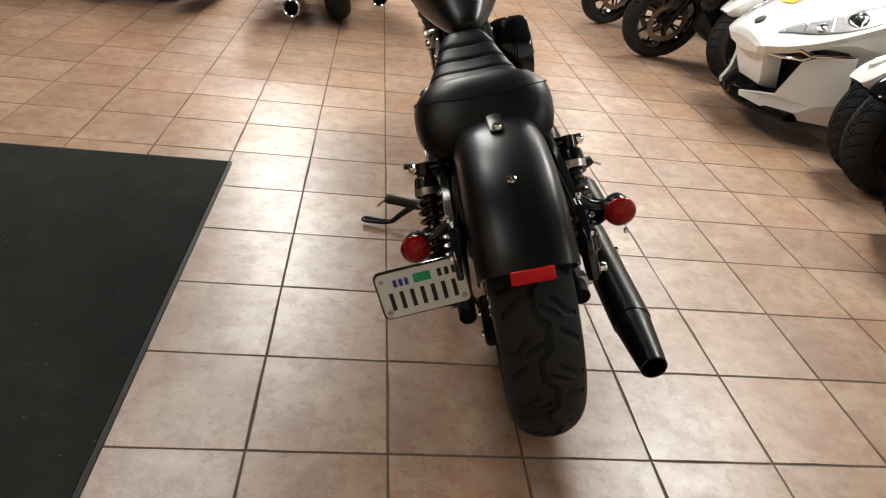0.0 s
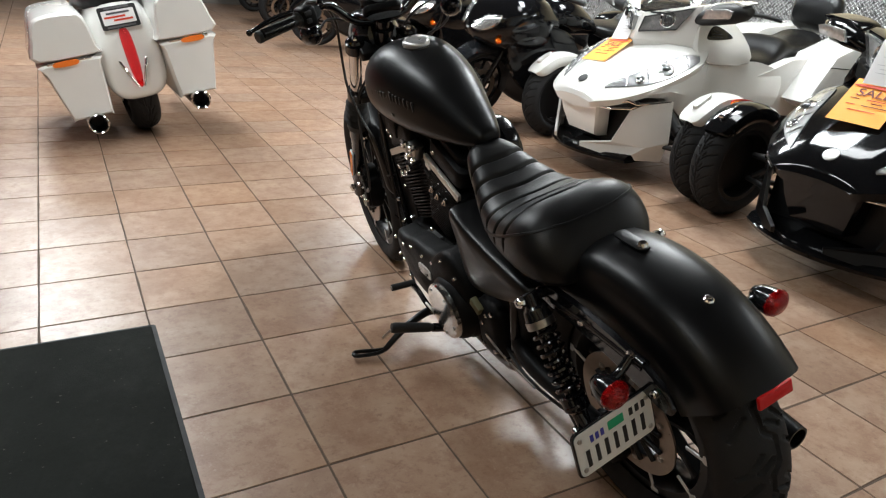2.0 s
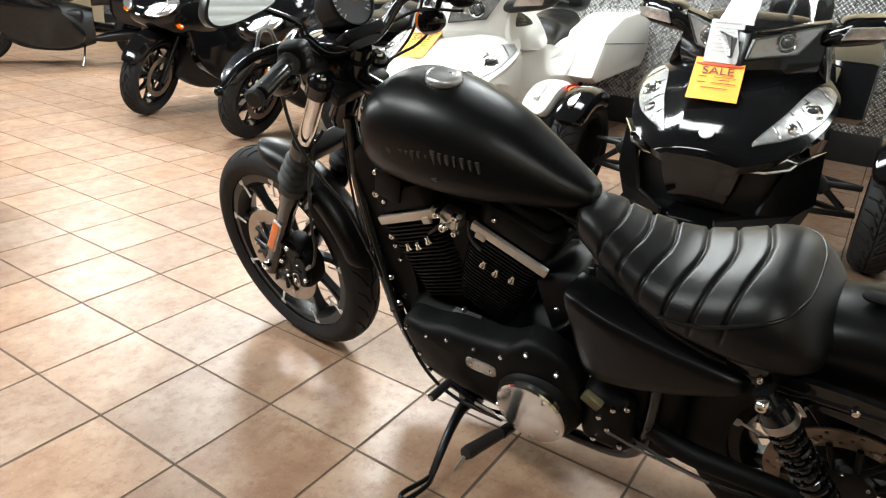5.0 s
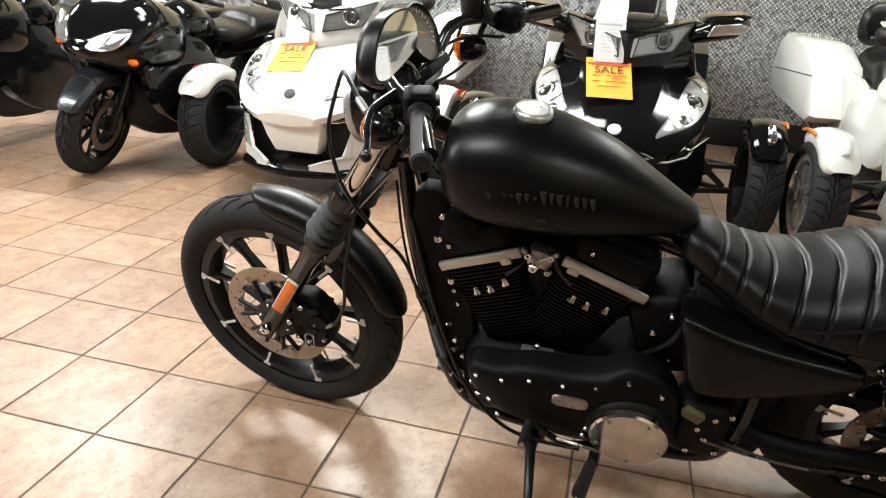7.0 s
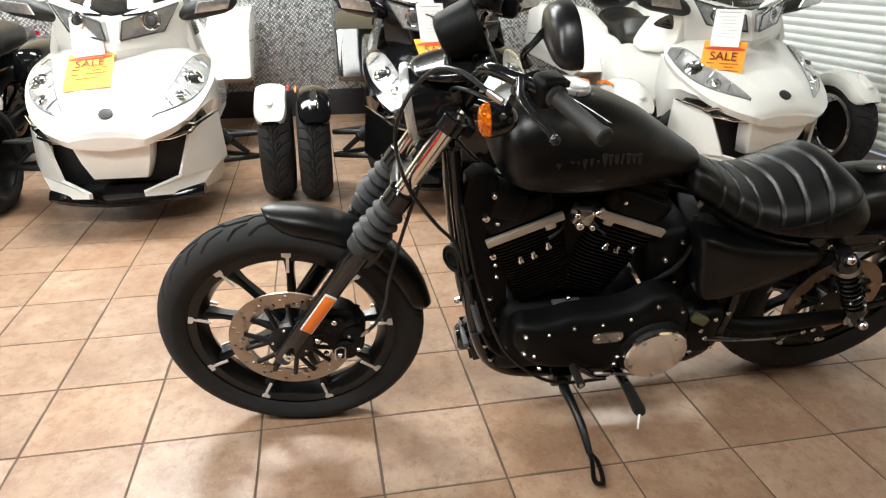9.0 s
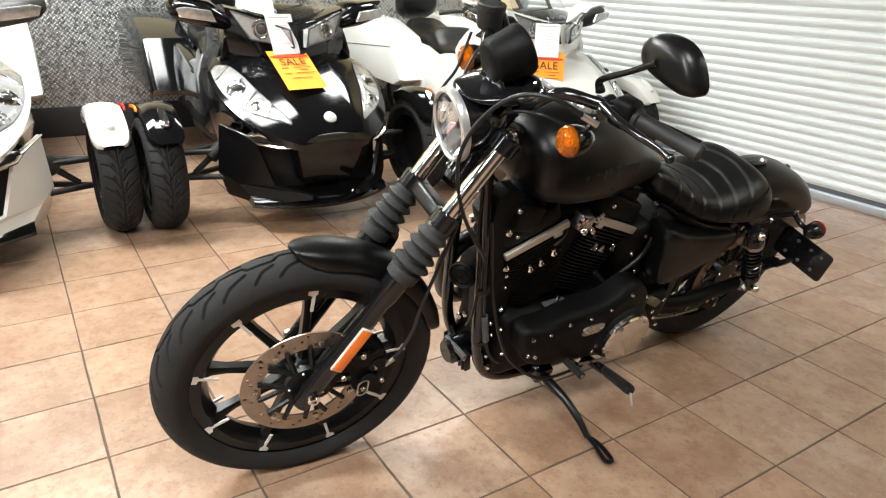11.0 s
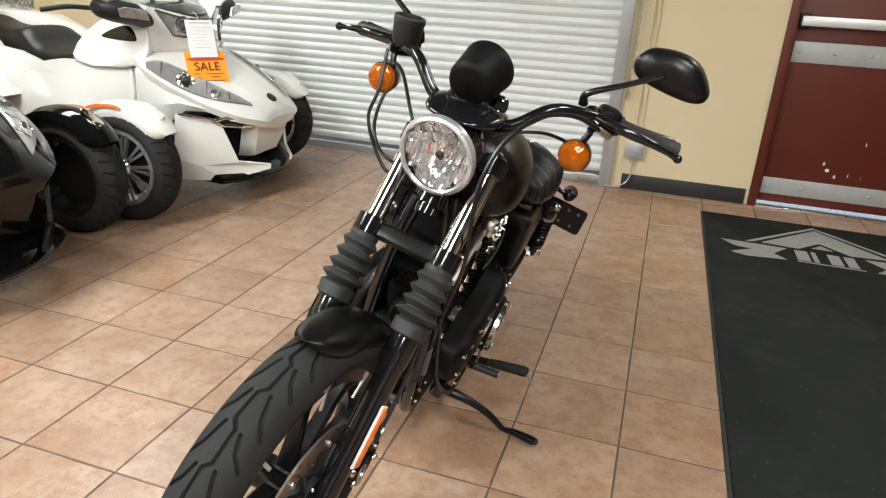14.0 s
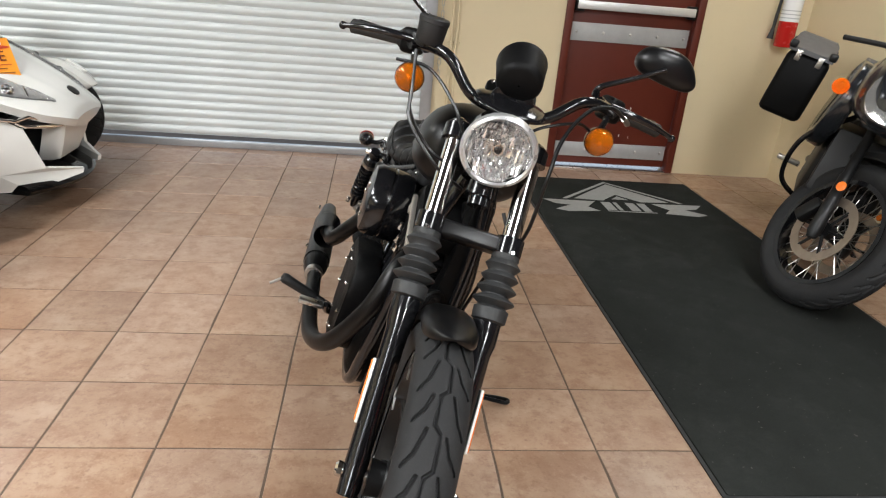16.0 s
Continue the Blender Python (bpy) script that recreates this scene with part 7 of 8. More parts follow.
def touring_bike(m, paintwork, label, lampglass=BOWL, front_tip=SILVER):
    """A faired road motorcycle; the front tyre stands on the origin and faces +y."""
    t = thing("motorcycle", m, label, "motorcycle", "motorcycles parked in a row")
    st = Matrix.Translation((0, -0.1, 0.6)) @ Matrix.Rotation(radians(14), 4, V(0, -0.42, 0.9)) @ Matrix.Translation((0, 0.1, -0.6))
    road_wheel(t, "front_wheel", (0, 0, 0.30), 0.30, 0.118, st, 10, GLOSS, False, 0.145)
    for s in (-1, 1):
        part("fork_leg", cyl((s * 0.095, 0.02, 0.27), (s * 0.095, -0.22, 0.80), 0.024, 0.022, 14), GLOSS, t, "black fork leg", st)
        part("mirror", body([(-0.30, 0.02, 1.06, 1.08), (-0.33, 0.07, 1.03, 1.11), (-0.37, 0.065, 1.03, 1.11), (-0.39, 0.02, 1.05, 1.09)], 16, 3, 2.6), paintwork, t, "", pose(s * 0.38, 0, 0))
        part("mirror_stem", tube([(s * 0.2, -0.28, 0.98), (s * 0.29, -0.31, 1.03), (s * 0.36, -0.34, 1.06)], 0.012, 8), PLASTIC, t)
        part("headlight", slab(soft([(-0.10, -0.03), (0.02, -0.05), (0.11, 0.0), (0.13, 0.05), (0.02, 0.04), (-0.08, 0.01)], 4), 0.02, axes((s * 0.145, 0.075, 0.79), (s * 0.82, -0.5, 0.28), (0, -0.5, 0.86)), 0.006), lampglass, t, "clear headlight")
        part("side_fairing", slab(soft([(-0.18, 0.22), (-0.32, 0.05), (-0.18, -0.22), (0.12, -0.36), (0.42, -0.34), (0.50, -0.22), (0.30, -0.02), (0.18, 0.16)], 5), 0.07, axes((s * 0.215, -0.42, 0.60), (0, -1, 0), (s * -0.1, 0, 1)), 0.02), paintwork, t)
        part("exhaust", turned((s * 0.16, -1.0, 0.30), (0.02 * s, -1, 0.16), [(0, 0.025), (0.12, 0.05), (0.5, 0.055), (0.56, 0.04), (0.56, 0.01)], 20), SATIN, t)
        part("side_case", body([(-1.78, 0.04, 0.58, 0.74), (-1.72, 0.10, 0.50, 0.82), (-1.45, 0.115, 0.46, 0.84), (-1.22, 0.09, 0.52, 0.80), (-1.16, 0.03, 0.60, 0.74)], 20, 4, 3.4), paintwork, t, "", pose(s * 0.30, 0, 0), 50)
        part("turn_signal", ball((s * 0.25, 0.0, 0.70), (0.03, 0.022, 0.018), 12), AMBER, t, "amber turn signal")
        part("handlebar", tube([(0, -0.32, 1.0), (s * 0.18, -0.36, 1.03), (s * 0.36, -0.50, 1.02)], 0.012, 8), PLASTIC, t)
        part("grip", cyl((s * 0.30, -0.455, 1.025), (s * 0.40, -0.53, 1.018), 0.018, n=12), SOFTRUB, t)
        part("foot_peg", cyl((s * 0.14, -0.85, 0.36), (s * 0.27, -0.86, 0.37), 0.013, n=8), SOFTRUB, t)
    part("front_mudguard", arch((0, 0.30), 0.318, 25, 150, [(-0.072, -0.06), (-0.072, -0.02), (-0.05, 0.006), (0, 0.014), (0.05, 0.006), (0.072, -0.02), (0.072, -0.06)], 0.004, 30, 8, 4), front_tip, t, "glossy front mudguard", st)
    part("nose_fairing", body([(0.13, 0.03, 0.70, 0.74), (0.10, 0.12, 0.66, 0.80), (0.0, 0.22, 0.62, 0.92), (-0.15, 0.27, 0.58, 1.0), (-0.35, 0.26, 0.56, 0.98), (-0.5, 0.2, 0.60, 0.92)], 28, 5, 2.6), paintwork, t, sharp=60)
    rings = []
    for i in range(9):
        v = i / 8
        row = [V((0.17 - 0.04 * v) * u, -0.05 - 0.26 * v - 0.07 * u * u, 0.92 + 0.30 * v) for u in np.linspace(-1, 1, 11)]
        rings.append(row + [p + V(0, -0.004, -0.002) for p in row[::-1]])
    part("windscreen", add_rings(B(), rings), GLASS, t, "clear windscreen")
    part("belly_pan", body([(-0.22, 0.10, 0.26, 0.52), (-0.4, 0.17, 0.17, 0.60), (-0.75, 0.18, 0.15, 0.60), (-1.0, 0.12, 0.22, 0.55)], 24, 4, 2.8), PLASTIC, t, "black lower fairing")
    part("fuel_tank", body([(-0.45, 0.10, 0.76, 0.90), (-0.5, 0.16, 0.74, 0.96), (-0.65, 0.18, 0.72, 0.97), (-0.82, 0.13, 0.72, 0.88), (-0.92, 0.08, 0.72, 0.80)], 28, 4, 2.5), paintwork, t, sharp=60)
    part("seat", body([(-0.88, 0.07, 0.74, 0.80), (-1.0, 0.15, 0.70, 0.81), (-1.18, 0.16, 0.70, 0.82), (-1.26, 0.15, 0.72, 0.88), (-1.55, 0.13, 0.74, 0.89), (-1.68, 0.08, 0.76, 0.86)], 24, 4, 3.0), LEATHER, t, "black dual seat", sharp=60)
    part("tail", body([(-1.0, 0.12, 0.58, 0.74), (-1.4, 0.13, 0.62, 0.78), (-1.75, 0.10, 0.70, 0.82), (-1.9, 0.04, 0.76, 0.82)], 20, 4, 2.8), paintwork, t)
    part("tail_light", box((0, -1.90, 0.79), (0.12, 0.02, 0.03), None, 0.006), REDLENS, t, "red tail light")
    part("engine", box((0, -0.72, 0.40), (0.30, 0.42, 0.32), None, 0.05, 3), DARKMET, t, "dark engine block")
    road_wheel(t, "rear_wheel", (0, -1.48, 0.31), 0.31, 0.17, None, 10, GLOSS, False, 0.12)
    part("swingarm", tube([(0.08, -0.95, 0.38), (0.12, -1.2, 0.34), (0.12, -1.48, 0.31)], 0.03, 10), DARKMET, t)
    part("side_stand", tube([(-0.12, -0.9, 0.22), (-0.2, -0.88, 0.12), (-0.27, -0.86, 0.06)], 0.011, 8), GLOSS, t, "black side stand")
    part("emblem", turned((0, 0.118, 0.745), (0, 0.9, 0.4), [(0, 0.02), (0, 0.03), (0.005, 0.03), (0.006, 0.001)], 20), SILVER, t, "round bright emblem")
    return t


DARKGREY = paint("dark_grey_metallic", (0.022, 0.025, 0.03), 0.22, metal=0.3, vary=0.1, bump=0.0, coat=0.6)
for x, y, pw, lab, rz, tip in ((1.97, 3.80, TBLACK, "gloss black faired touring motorcycle on its side stand", 84, DARKGREY), (1.90, 4.80, TBLACK, "black touring scooter with round emblem on its stand", 97, TBLACK), (2.03, 7.60, TBLACK, "gloss black motorcycle turned away on its side stand", 58, TBLACK), (2.1, 9.5, DARKGREY, "dark grey motorcycle far down the row", 90, DARKGREY), (2.25, 11.4, TBLACK, "black motorcycle at the far end of the row", 90, TBLACK)):
    touring_bike(pose(x, y, 0, 0, -9, rz), pw, lab, front_tip=tip)


def bagger(m, paintwork, label):
    """A big touring cruiser seen from behind; the rear tyre stands on the origin."""
    t = thing("motorcycle", m, label, "motorcycle", "touring cruisers seen from behind")
    road_wheel(t, "rear_wheel", (0, 0, 0.32), 0.32, 0.17, None, 10, GLOSS, False, 0.13)
    part("tail_body", body([(-0.36, 0.05, 0.30, 0.40), (-0.345, 0.14, 0.27, 0.58), (-0.28, 0.175, 0.26, 0.74), (-0.15, 0.185, 0.34, 0.80), (0.05, 0.17, 0.45, 0.80), (0.3, 0.14, 0.5, 0.74)], 32, 5, 3.0), paintwork, t, sharp=60)
    part("tail_light", body([(-0.385, 0.012, 0.335, 0.40), (-0.378, 0.022, 0.345, 0.50), (-0.345, 0.035, 0.40, 0.64), (-0.31, 0.040, 0.55, 0.66)], 16, 4, 2.4), REDLENS, t, "long tapered red tail light")
    for s in (-1, 1):
        part("chrome_fin", tube([(s * 0.085, -0.315, 0.53), (s * 0.06, -0.365, 0.45), (s * 0.015, -0.392, 0.34)], [0.012, 0.010, 0.006], 10), CHROME, t, "chrome tail fin")
        def shell(outline, cx, cz):
            rings = []
            for y, k in ((-0.425, 0.90), (-0.412, 0.975), (-0.36, 1.0), (0.05, 1.0), (0.26, 0.96), (0.36, 0.80), (0.38, 0.6)):
                rings.append([V(s * (cx + (x - cx) * k), y, cz + (z - cz) * k) for x, z in soft(outline, 3)])
            return add_rings(B(), rings)

        bag = part("saddlebag", shell([(0.455, 0.555), (0.45, 0.50), (0.40, 0.25), (0.38, 0.235), (0.20, 0.235), (0.185, 0.25), (0.165, 0.52), (0.17, 0.555)], 0.31, 0.40), paintwork, t, "angular hard saddlebag", sharp=35)
        lid = part("bag_lid", shell([(0.468, 0.570), (0.468, 0.66), (0.435, 0.76), (0.38, 0.79), (0.24, 0.79), (0.18, 0.76), (0.155, 0.60), (0.165, 0.566)], 0.31, 0.68), paintwork, bag, "curved bag lid", sharp=35)
        part("trim_strip", box((s * 0.315, -0.415, 0.553), (0.22, 0.012, 0.012), None, 0.003), CHROME, bag, "chrome strip")
        part("side_marker", slab(soft([(-0.055, -0.012), (0.05, -0.014), (0.055, 0.012), (-0.05, 0.012)], 3), 0.012, axes((s * 0.335, -0.428, 0.548), (1, 0, 0), (0, 0.05, 1))), ORANGE, bag, "amber marker light")
        part("latch", box((s * 0.462, -0.2, 0.545), (0.012, 0.06, 0.05), None, 0.004), CHROME, bag)
        part("muffler", turned((s * 0.285, 0.7, 0.205), (0, -1, 0.0), [(0, 0.03), (0.1, 0.048), (1.12, 0.052), (1.14, 0.054), (1.16, 0.052), (1.16, 0.044), (1.05, 0.040), (1.05, 0.002)], 28), SATIN, t, "black exhaust with chrome tip")
        part("exhaust_tip", turned((s * 0.285, -0.43, 0.205), (0, -1, 0), [(0, 0.050), (0, 0.0555), (0.035, 0.0555), (0.040, 0.050), (0.034, 0.044), (0.0, 0.043)], 28, True), CHROME, t, "chrome tip ring")
        part("guard_bar", tube([(s * 0.20, 0.42, 0.25), (s * 0.42, 0.44, 0.28), (s * 0.44, 0.46, 0.50), (s * 0.25, 0.45, 0.55)], 0.014, 8), CHROME, t)
    plate = part("number_plate", slab(rounded(0.20, 0.12, 0.01), 0.004, axes((0, -0.325, 0.715), (1, 0, 0), (0, 0.28, 1))), BLACKINK, t, "dealer plate in a black frame")
    part("plate_print", slab(rounded(0.17, 0.075, 0.006), 0.003, axes((0, -0.3285, 0.717), (1, 0, 0), (0, 0.28, 1))), PAPER, plate)
    for i, (x, z, w) in enumerate(((0.0, 0.022, 0.12), (-0.02, 0.002, 0.11), (0.02, -0.016, 0.10), (0.0, -0.050, 0.15), (0.0, 0.050, 0.13))):
        part("print_bar", box(axes((0, -0.331, 0.717), (1, 0, 0), (0, 0.28, 1)) @ V(x, z, 0.001), (w, 0.010, 0.001), axes((0, 0, 0), (1, 0, 0), (0, 0.28, 1)).to_3x3()), REDINK if 0 < i < 3 else GREYPL, plate)
    part("seat", body([(-0.22, 0.10, 0.76, 0.84), (-0.12, 0.17, 0.74, 0.90), (0.1, 0.18, 0.72, 0.90), (0.35, 0.18, 0.70, 0.80), (0.62, 0.13, 0.70, 0.80), (0.72, 0.06, 0.72, 0.78)], 28, 4, 3.0), LEATHER, t, "black touring seat", sharp=60)
    part("fuel_tank", body([(0.66, 0.06, 0.74, 0.80), (0.75, 0.14, 0.72, 0.90), (0.95, 0.18, 0.70, 0.98), (1.15, 0.17, 0.72, 0.98), (1.28, 0.08, 0.78, 0.92)], 28, 4, 2.4), paintwork, t, sharp=60)
    part("engine", box((0, 0.85, 0.45), (0.34, 0.5, 0.42), None, 0.06, 3), DARKMET, t, "dark engine block")
    part("fairing", body([(1.22, 0.14, 0.86, 1.06), (1.30, 0.26, 0.80, 1.14), (1.42, 0.28, 0.80, 1.16), (1.55, 0.18, 0.84, 1.08), (1.60, 0.06, 0.90, 1.0)], 28, 4, 2.6), paintwork, t, sharp=60)
    part("handlebar", tube([(-0.42, 0.95, 1.02), (-0.3, 1.1, 1.06), (0, 1.2, 1.04), (0.3, 1.1, 1.06), (0.42, 0.95, 1.02)], 0.014, 10), CHROME, t)
    part("front_mudguard", arch((1.66, 0.32), 0.35, 10, 165, [(-0.085, -0.09), (-0.085, -0.03), (-0.06, 0.004), (0, 0.012), (0.06, 0.004), (0.085, -0.03), (0.085, -0.09)], 0.004, 30), paintwork, t)
    road_wheel(t, "front_wheel", (0, 1.66, 0.32), 0.32, 0.13, None, 10, CHROME, False, 0.14)
    for s in (-1, 1):
        part("fork_leg", cyl((s * 0.10, 1.66, 0.32), (s * 0.10, 1.30, 0.95), 0.026, n=12), CHROME, t)
    part("side_stand", tube([(-0.14, 0.75, 0.22), (-0.24, 0.76, 0.13), (-0.32, 0.77, 0.078)], 0.012, 8), GLOSS, t)
    return t


bagger(pose(-0.315, 3.98, 0, 0, -12, 3), WHITE, "white touring cruiser with hard saddlebags seen from behind")
bagger(pose(-1.50, 4.05, 0, 0, -12, -6), RED, "metallic red touring cruiser with chrome exhausts")


def adventure_bike(m, label):
    """A tall adventure motorcycle with aluminium cases; the front tyre stands on the origin."""
    t = thing("motorcycle", m, label, "motorcycle")
    ax = V(0, -0.46, 0.89)
    st = Matrix.Translation((0, -0.05, 0.33)) @ Matrix.Rotation(radians(38), 4, ax) @ Matrix.Translation((0, 0.05, -0.33))
    w = road_wheel(t, "front_wheel", (0, 0, 0.345), 0.345, 0.125, st, 10, GLOSS, True, 0.155)
    for s in (-1, 1):
        part("fork_leg", turned((s * 0.10, 0.02, 0.29), V(0, -0.46, 0.89), [(0, 0.02), (0.03, 0.03), (0.30, 0.026), (0.31, 0.021), (0.66, 0.021)], 18), DARKMET, t, "dark upside-down fork leg", st)
        part("brake_caliper", box((s * 0.10, -0.11, 0.36), (0.05, 0.06, 0.12), Matrix.Rotation(-0.3, 3, "X"), 0.012), DARKMET, t, "brake caliper", st)
        part("turn_signal", turned((s * 0.26, -0.18, 0.90), (0, 1, 0), [(0, 0.012), (0.02, 0.03), (0.05, 0.034), (0.062, 0.02), (0.064, 0.001)], 18), AMBER, t, "amber turn signal")
        part("front_reflector", turned((s * 0.135, -0.05, 0.52), (s, 0.2, 0), [(0, 0.02), (0.006, 0.022), (0.008, 0.001)], 18), ORANGE, t, "round amber reflector", st)
        part("tank_panel", slab(soft([(-0.12, 0.20), (-0.20, 0.0), (-0.05, -0.20), (0.25, -0.16), (0.34, 0.05), (0.12, 0.18)], 5), 0.08, axes((s * 0.20, -0.42, 0.80), (0, -1, 0), (s * -0.12, 0, 1)), 0.02), DARKGREY, t)
        case = part("side_case", box((s * 0.42, -1.38, 0.72), (0.24, 0.42, 0.36), None, 0.035, 3), WRINKLE, t, "black aluminium side case")
        part("case_lid", add_rings(B(), [[V(s * 0.42 + sx * w, -1.38 + y, z) for sx, y in ((-1, a), (1, a), (1, b), (-1, b))] for z, w, a, b in ((0.90, 0.122, 0.212, -0.212), (0.925, 0.122, 0.212, -0.212), (0.985, 0.115, 0.02, -0.205), (1.0, 0.10, -0.02, -0.19))]), GREYPL, case, "grey lid with corner caps", sharp=20)
        for dy in (-0.2, 0.2):
            for dx in (-0.11, 0.11):
                part("corner_cap", box((s * 0.42 + dx, -1.38 + dy, 0.935), (0.045, 0.045, 0.05), None, 0.014), DARKMET, case)
        for dx in (-0.06, 0.06):
            part("case_latch", box((s * 0.42 + dx, -1.168, 0.885), (0.03, 0.012, 0.06), None, 0.003), STEEL, case)
        part("handlebar", tube([(0, -0.36, 1.10), (s * 0.16, -0.38, 1.10), (s * 0.34, -0.48, 1.07)], 0.012, 8), PLASTIC, t)
        part("crash_bar", tube([(s * 0.12, -0.30, 0.80), (s * 0.27, -0.32, 0.62), (s * 0.26, -0.42, 0.40), (s * 0.12, -0.50, 0.30)], 0.012, 8), GLOSS, t)
        part("foot_peg", box((s * 0.25, -0.86, 0.40), (0.12, 0.05, 0.025), None, 0.006), STEEL, t)
        part("headlight", slab(soft([(-0.09, -0.07), (0.03, -0.08), (0.09, 0.02), (0.06, 0.10), (-0.06, 0.09)], 4), 0.03, axes((s * 0.09, 0.03, 0.92), (s * 0.9, -0.35, 0.1), (0, -0.45, 0.9)), 0.006), BOWL, t, "clear headlight")
    part("front_mudguard", arch((0, 0.33), 0.40, 30, 135, [(-0.07, -0.03), (-0.06, 0.0), (0, 0.012), (0.06, 0.0), (0.07, -0.03)], 0.004, 26, 8, 4), PLASTIC, t, "black beak mudguard", st)
    part("nose", body([(0.08, 0.04, 0.84, 0.92), (0.04, 0.13, 0.80, 1.02), (-0.08, 0.19, 0.78, 1.10), (-0.26, 0.19, 0.78, 1.12), (-0.38, 0.12, 0.84, 1.06)], 28, 4, 2.6), DARKGREY, t, sharp=60)
    part("windscreen", body([(-0.10, 0.10, 1.08, 1.12), (-0.14, 0.15, 1.10, 1.24), (-0.20, 0.15, 1.14, 1.36), (-0.23, 0.08, 1.24, 1.38)], 20, 3, 2.8), GLASS, t, "clear screen")
    part("fuel_tank", body([(-0.36, 0.12, 0.84, 1.0), (-0.5, 0.19, 0.82, 1.06), (-0.7, 0.17, 0.80, 1.0), (-0.85, 0.10, 0.80, 0.90)], 28, 4, 2.6), DARKGREY, t, sharp=60)
    part("seat", body([(-0.80, 0.08, 0.80, 0.88), (-0.95, 0.16, 0.78, 0.89), (-1.15, 0.17, 0.78, 0.92), (-1.5, 0.14, 0.82, 0.95), (-1.6, 0.08, 0.84, 0.92)], 24, 4, 3.0), LEATHER, t, sharp=60)
    part("engine", box((0, -0.66, 0.50), (0.34, 0.46, 0.40), None, 0.05, 3), DARKMET, t, "dark engine block")
    part("skid_plate", box((0, -0.55, 0.28), (0.26, 0.46, 0.06), Matrix.Rotation(0.1, 3, "X"), 0.02), DARKMET, t)
    part("radiator", box((0, -0.26, 0.58), (0.32, 0.05, 0.30), Matrix.Rotation(0.25, 3, "X"), 0.01), PLASTIC, t)
    road_wheel(t, "rear_wheel", (0, -1.53, 0.33), 0.33, 0.15, None, 10, GLOSS, True, 0.12)
    part("rear_rack", box((0, -1.55, 0.97), (0.26, 0.34, 0.02), None, 0.006), GREYPL, t)
    part("swingarm", tube([(0.09, -1.0, 0.42), (0.11, -1.3, 0.37), (0.11, -1.53, 0.33)], 0.028, 10), DARKMET, t)
    part("side_stand", tube([(-0.13, -0.85, 0.26), (-0.23, -0.83, 0.14), (-0.30, -0.82, 0.068)], 0.012, 8), GLOSS, t)
    return t


adventure_bike(pose(-1.54, 0.14, 0, 0, -15, -34), "dark grey adventure motorcycle with spoked wheels and black side cases")

# ---- wall fittings ----
ext = thing("fire_extinguisher", pose(-2.43, -1.845, 0.96), "red fire extinguisher hung on the beige wall", "fire extinguisher")
part("cylinder", turned((0, 0, 0), (0, 0, 1), [(0, 0.04), (0.004, 0.058), (0.012, 0.062), (0.36, 0.062), (0.395, 0.05), (0.415, 0.025), (0.44, 0.022), (0.44, 0.001)], 32), EXTRED, ext)
part("label", turned((0, 0, 0.17), (0, 0, 1), [(0, 0.0615), (0, 0.0628), (0.19, 0.0628), (0.19, 0.0615)], 32, True), PAPER, ext, "white instruction label")
for i in range(3):
    part("print_bar", turned((0, 0, 0.19 + i * 0.024), (0, 0, 1), [(0, 0.0624), (0, 0.0634), (0.006, 0.0634), (0.006, 0.0624)], 32, True), PALEINK, ext)
part("valve", box((0, 0, 0.46), (0.03, 0.03, 0.05), None, 0.006), STEEL, ext)
part("handle", box((0.03, 0, 0.50), (0.12, 0.024, 0.012), Matrix.Rotation(-0.2, 3, "Y"), 0.004), BLACKINK, ext)
part("hose", tube([(0.02, 0, 0.455), (0.075, 0.0, 0.43), (0.09, 0.0, 0.30), (0.10, 0.0, 0.12)], 0.011, 10), SOFTRUB, ext, "black rubber hose")
part("nozzle", turned((0.10, 0, 0.12), (0.1, 0, -1), [(0, 0.012), (0.06, 0.02), (0.07, 0.022), (0.07, 0.002)], 16), SOFTRUB, ext)
part("hook", box((0, -0.07, 0.42), (0.03, 0.03, 0.05), None, 0.004), STEEL, ext)

jb = thing("junction_box", pose(-0.147, Y_S, 0.27), "grey electrical junction box on the wall", "junction box")
part("box_body", box((0, 0.025, 0), (0.11, 0.05, 0.10), None, 0.006), GALV, jb)
part("box_cover", box((0, 0.052, 0), (0.115, 0.004, 0.105), None, 0.001), GALV, jb)
for x, z in ((-0.04, 0.035), (0.04, -0.035)):
    part("screw", ball((x, 0.055, z), 0.004, 8), STEEL, jb)
for x in (-0.13, -0.165):
    c = thing("conduit", pose(x, Y_S + 0.012, 0.32), "beige painted conduit running up the wall", "conduit", "conduits on the wall")
    part("pipe", cyl((0, 0, 0), (0, 0, CEIL - 0.33), 0.009, n=12), BEIGE, c)
    for z in (0.5, 1.4, 2.3):
        part("strap", box((0, -0.002, z), (0.05, 0.01, 0.018), None, 0.003), BEIGE, c)
fl = thing("flexible_cable", pose(0, 0, 0), "pale flexible cable from the junction box to the shutter", "cable")
part("sleeve", tube([(-0.15, Y_S + 0.025, 0.22), (-0.148, Y_S + 0.04, 0.12), (-0.12, Y_S + 0.05, 0.05), (-0.05, Y_S + 0.06, 0.014), (0.02, Y_S + 0.065, 0.02)], 0.0045, 8), GALV, fl)
ch = thing("hoist_chain", pose(-0.055, Y_S + 0.045, 0.60), "steel hoist chain hanging beside the shutter", "chain")
link = None
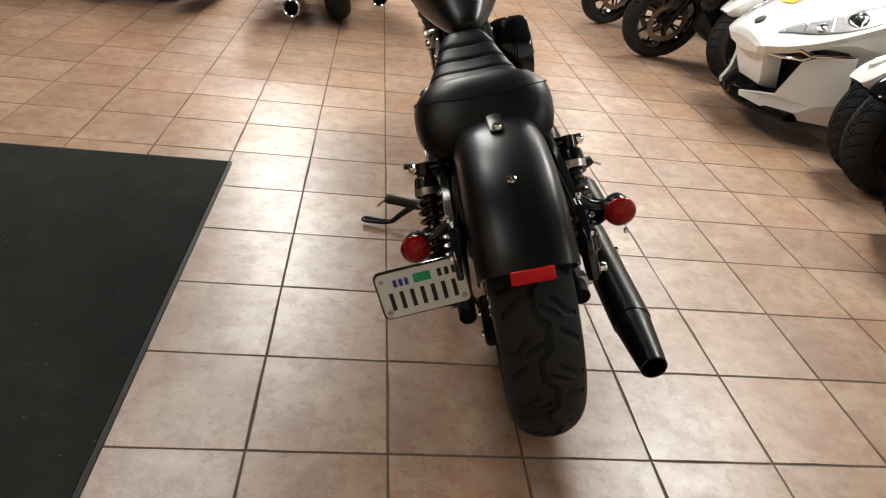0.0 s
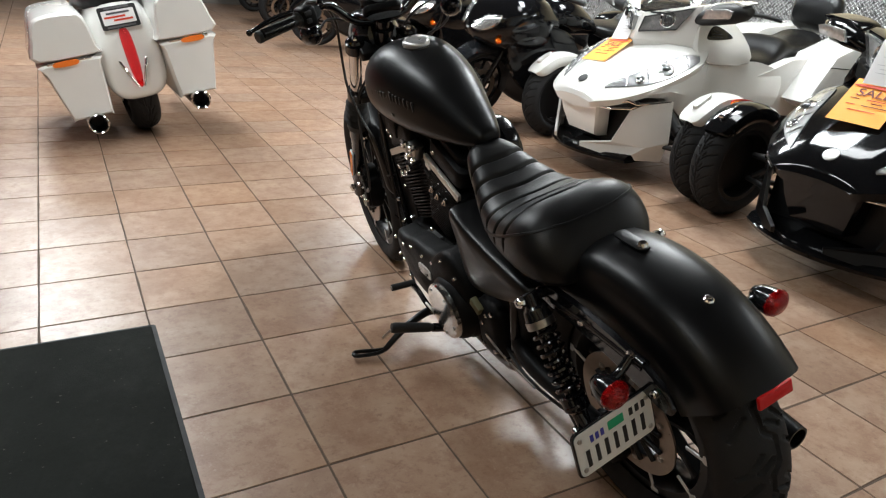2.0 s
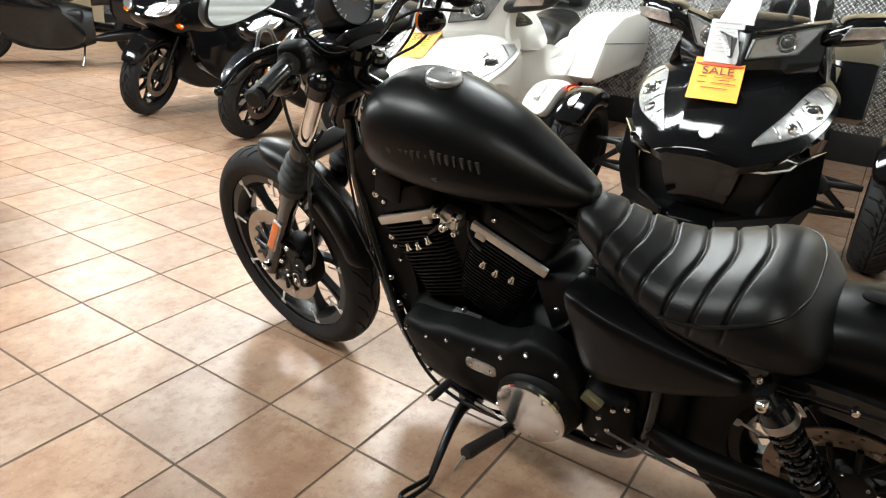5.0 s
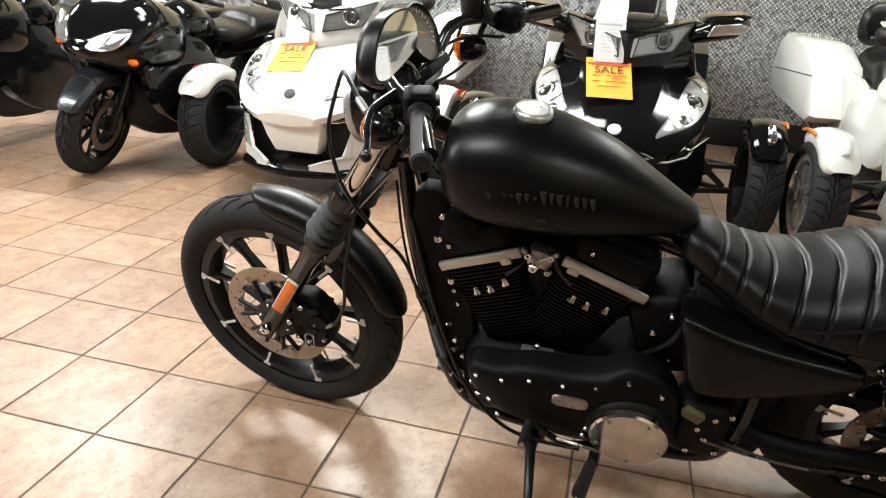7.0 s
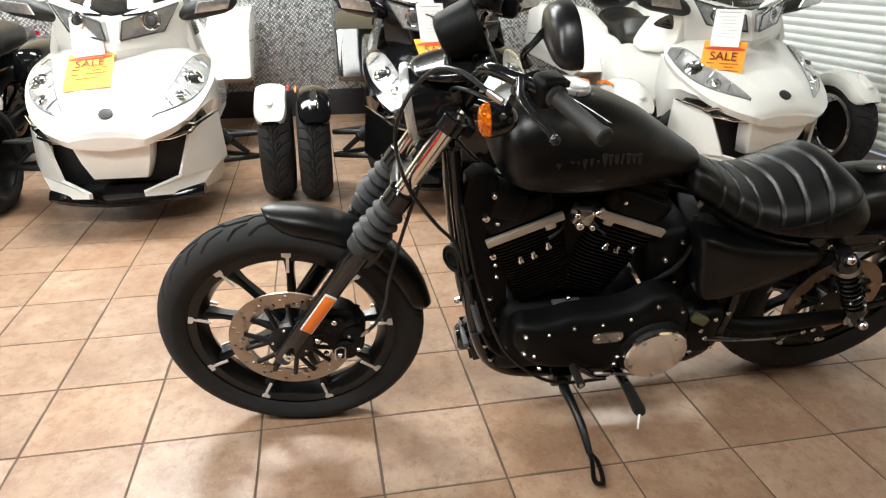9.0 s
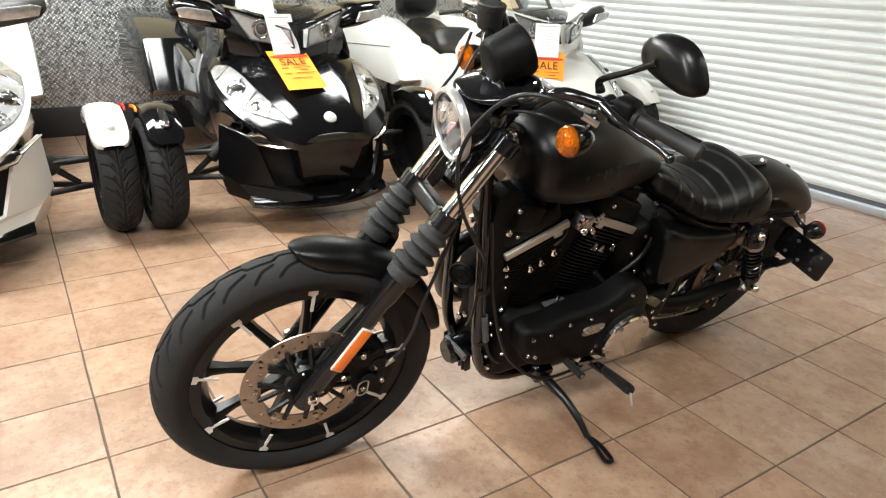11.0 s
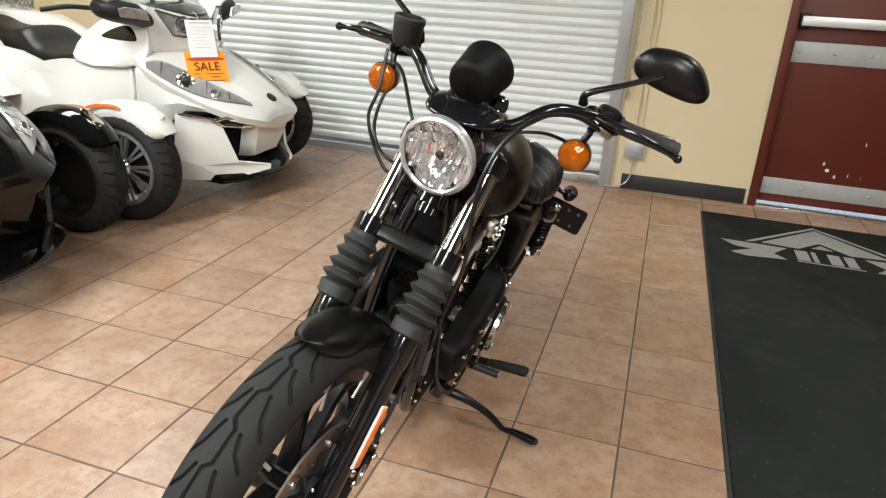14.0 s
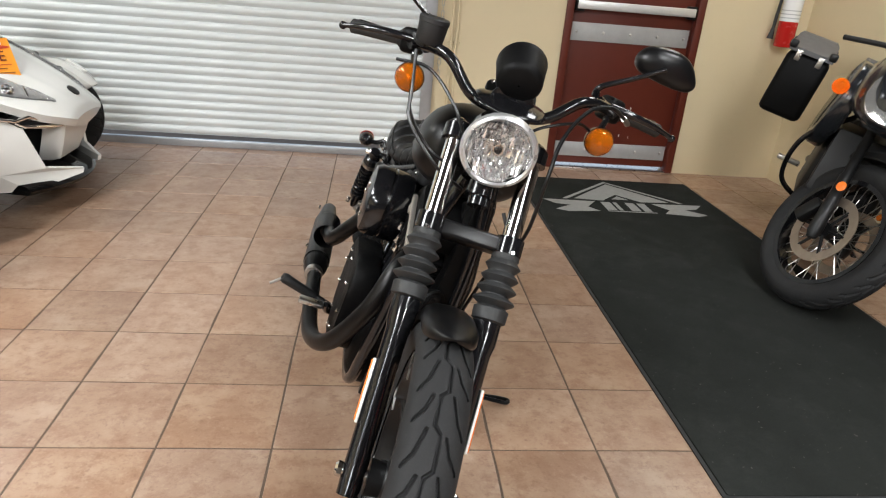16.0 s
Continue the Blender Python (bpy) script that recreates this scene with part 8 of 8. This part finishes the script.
for side, n in ((0.0, 62),):
    for i in range(n):
        z = i * 0.038
        if link is None:
            bm = B()
            pts = [V(0.009 * math.cos(a), 0, 0.019 + (0.015 if math.sin(a) > 0 else -0.015) + 0.009 * math.sin(a)) for a in (2 * math.pi * k / 14 for k in range(15))]
            link = part("chain_link", tube(pts, 0.0028, 6, 1), STEEL, ch).data
            ob = ch.children[0]
        else:
            ob = new("chain_link", link)
            ob.parent = ch
        ob.location, ob.rotation_euler = (side, 0, z), (0, 0, (i % 2) * math.pi / 2)

# grey emblem printed on the mat: a peak over a winged band, as plain shapes
MX, MY = (mat_x0 + mat_x1) / 2, (mat_y0 + mat_y1) / 2


def mat_print(points):
    part("printed_shape", slab([(x - MX, y - MY) for x, y in points][::-1], 0.0012, pose(0, 0, 0.0098)), MATLOGO, mat, "grey printed shape")


mat_print([(-1.215, -1.50), (-0.90, -1.155), (-1.08, -1.135), (-1.205, -1.27), (-1.33, -1.135), (-1.52, -1.155)])
for side in (1, -1):
    edge = [(-1.215, -1.555), (-0.82, -1.145), (-0.85, -1.142), (-1.215, -1.525)]
    mat_print([(x if side > 0 else -2.43 - x, y) for x, y in edge][::side])
    wing = [(-1.02, -1.11), (-0.69, -1.12), (-0.755, -1.04), (-0.84, -1.02), (-0.73, -0.935), (-0.80, -0.90), (-1.00, -0.93), (-0.945, -1.0)]
    mat_print([(x if side > 0 else -2.41 - x, y) for x, y in wing][::side])
mat_print([(-1.205, -1.235), (-1.15, -1.17), (-1.26, -1.17)])
for i, w in enumerate((0.062, 0.024, 0.058, 0.05)):
    x = -1.055 - 0.078 * i
    mat_print([(x, -1.105), (x - w, -1.105), (x - w, -0.955), (x, -0.955)])
mat_print([(-1.05, -0.942), (-1.36, -0.942), (-1.36, -0.930), (-1.05, -0.930)])

# ---- floor tiles ----
def tile_verts(j):
    """Three points to a side, so that the fired edges wander a little."""
    rnd = random.Random(j)
    h, ring = TILE / 2 - 0.0026, []
    for dx, dy, ex, ey in ((-1, -1, 1, 0), (1, -1, 0, 1), (1, 1, -1, 0), (-1, 1, 0, -1)):
        for k in range(3):
            w = rnd.uniform(-0.0018, 0.0012) if k else -0.0006
            x, y = h * (dx + ex * 2 * k / 3), h * (dy + ey * 2 * k / 3)
            ring.append((x + ey * w * (1 if k else dx), y - ex * w))
    lift = [rnd.uniform(-0.0004, 0.0004) for _ in range(2)]
    top = [(x * 0.994, y * 0.994, lift[0] * x / h + lift[1] * y / h) for x, y in ring]
    return [(x, y, -0.009) for x, y in ring] + [(x, y, -0.0026) for x, y in ring] + top


TILE_FACES = [tuple(range(24, 36))] + [(12 * r + a, 12 * r + (a + 1) % 12, 12 * r + 12 + (a + 1) % 12, 12 * r + 12 + a) for r in range(2) for a in range(12)]
tile_meshes = []
for j in range(6):
    me = bpy.data.meshes.new("tile")
    me.from_pydata(tile_verts(j), [], TILE_FACES)
    me.materials.append(TILEMAT)
    tile_meshes.append(me)
rnd = random.Random(5)
far_v, far_f = [], []
for i in range(int(X_W / TILE) - 1, int(X_E / TILE) + 1):
    for j in range(int(Y_S / TILE) - 1, int(Y_N / TILE) + 1):
        x, y = (i + 0.5) * TILE, (j + 0.5) * TILE
        if not (X_W < x < X_E + 0.15 and Y_S - 0.2 < y < Y_N):
            continue
        if -7 <= i < 7 and -6 <= j < 14:
            t = new("tile", tile_meshes[rnd.randrange(6)])
            t.parent = floor
            t.location = (x, y, 0)
            t.rotation_euler = (0, 0, 0)
        else:
            n = len(far_v)
            far_v += [(x + a, y + b, c) for a, b, c in tile_verts(rnd.randrange(60))]
            far_f += [tuple(n + k for k in f) for f in TILE_FACES]
me = bpy.data.meshes.new("tiles")
me.from_pydata(far_v, [], far_f)
me.materials.append(TILEMAT)
rest = tagged(new("tiles", me), "terracotta ceramic floor tiles further away", "", "", "stuff")
rest.parent = floor
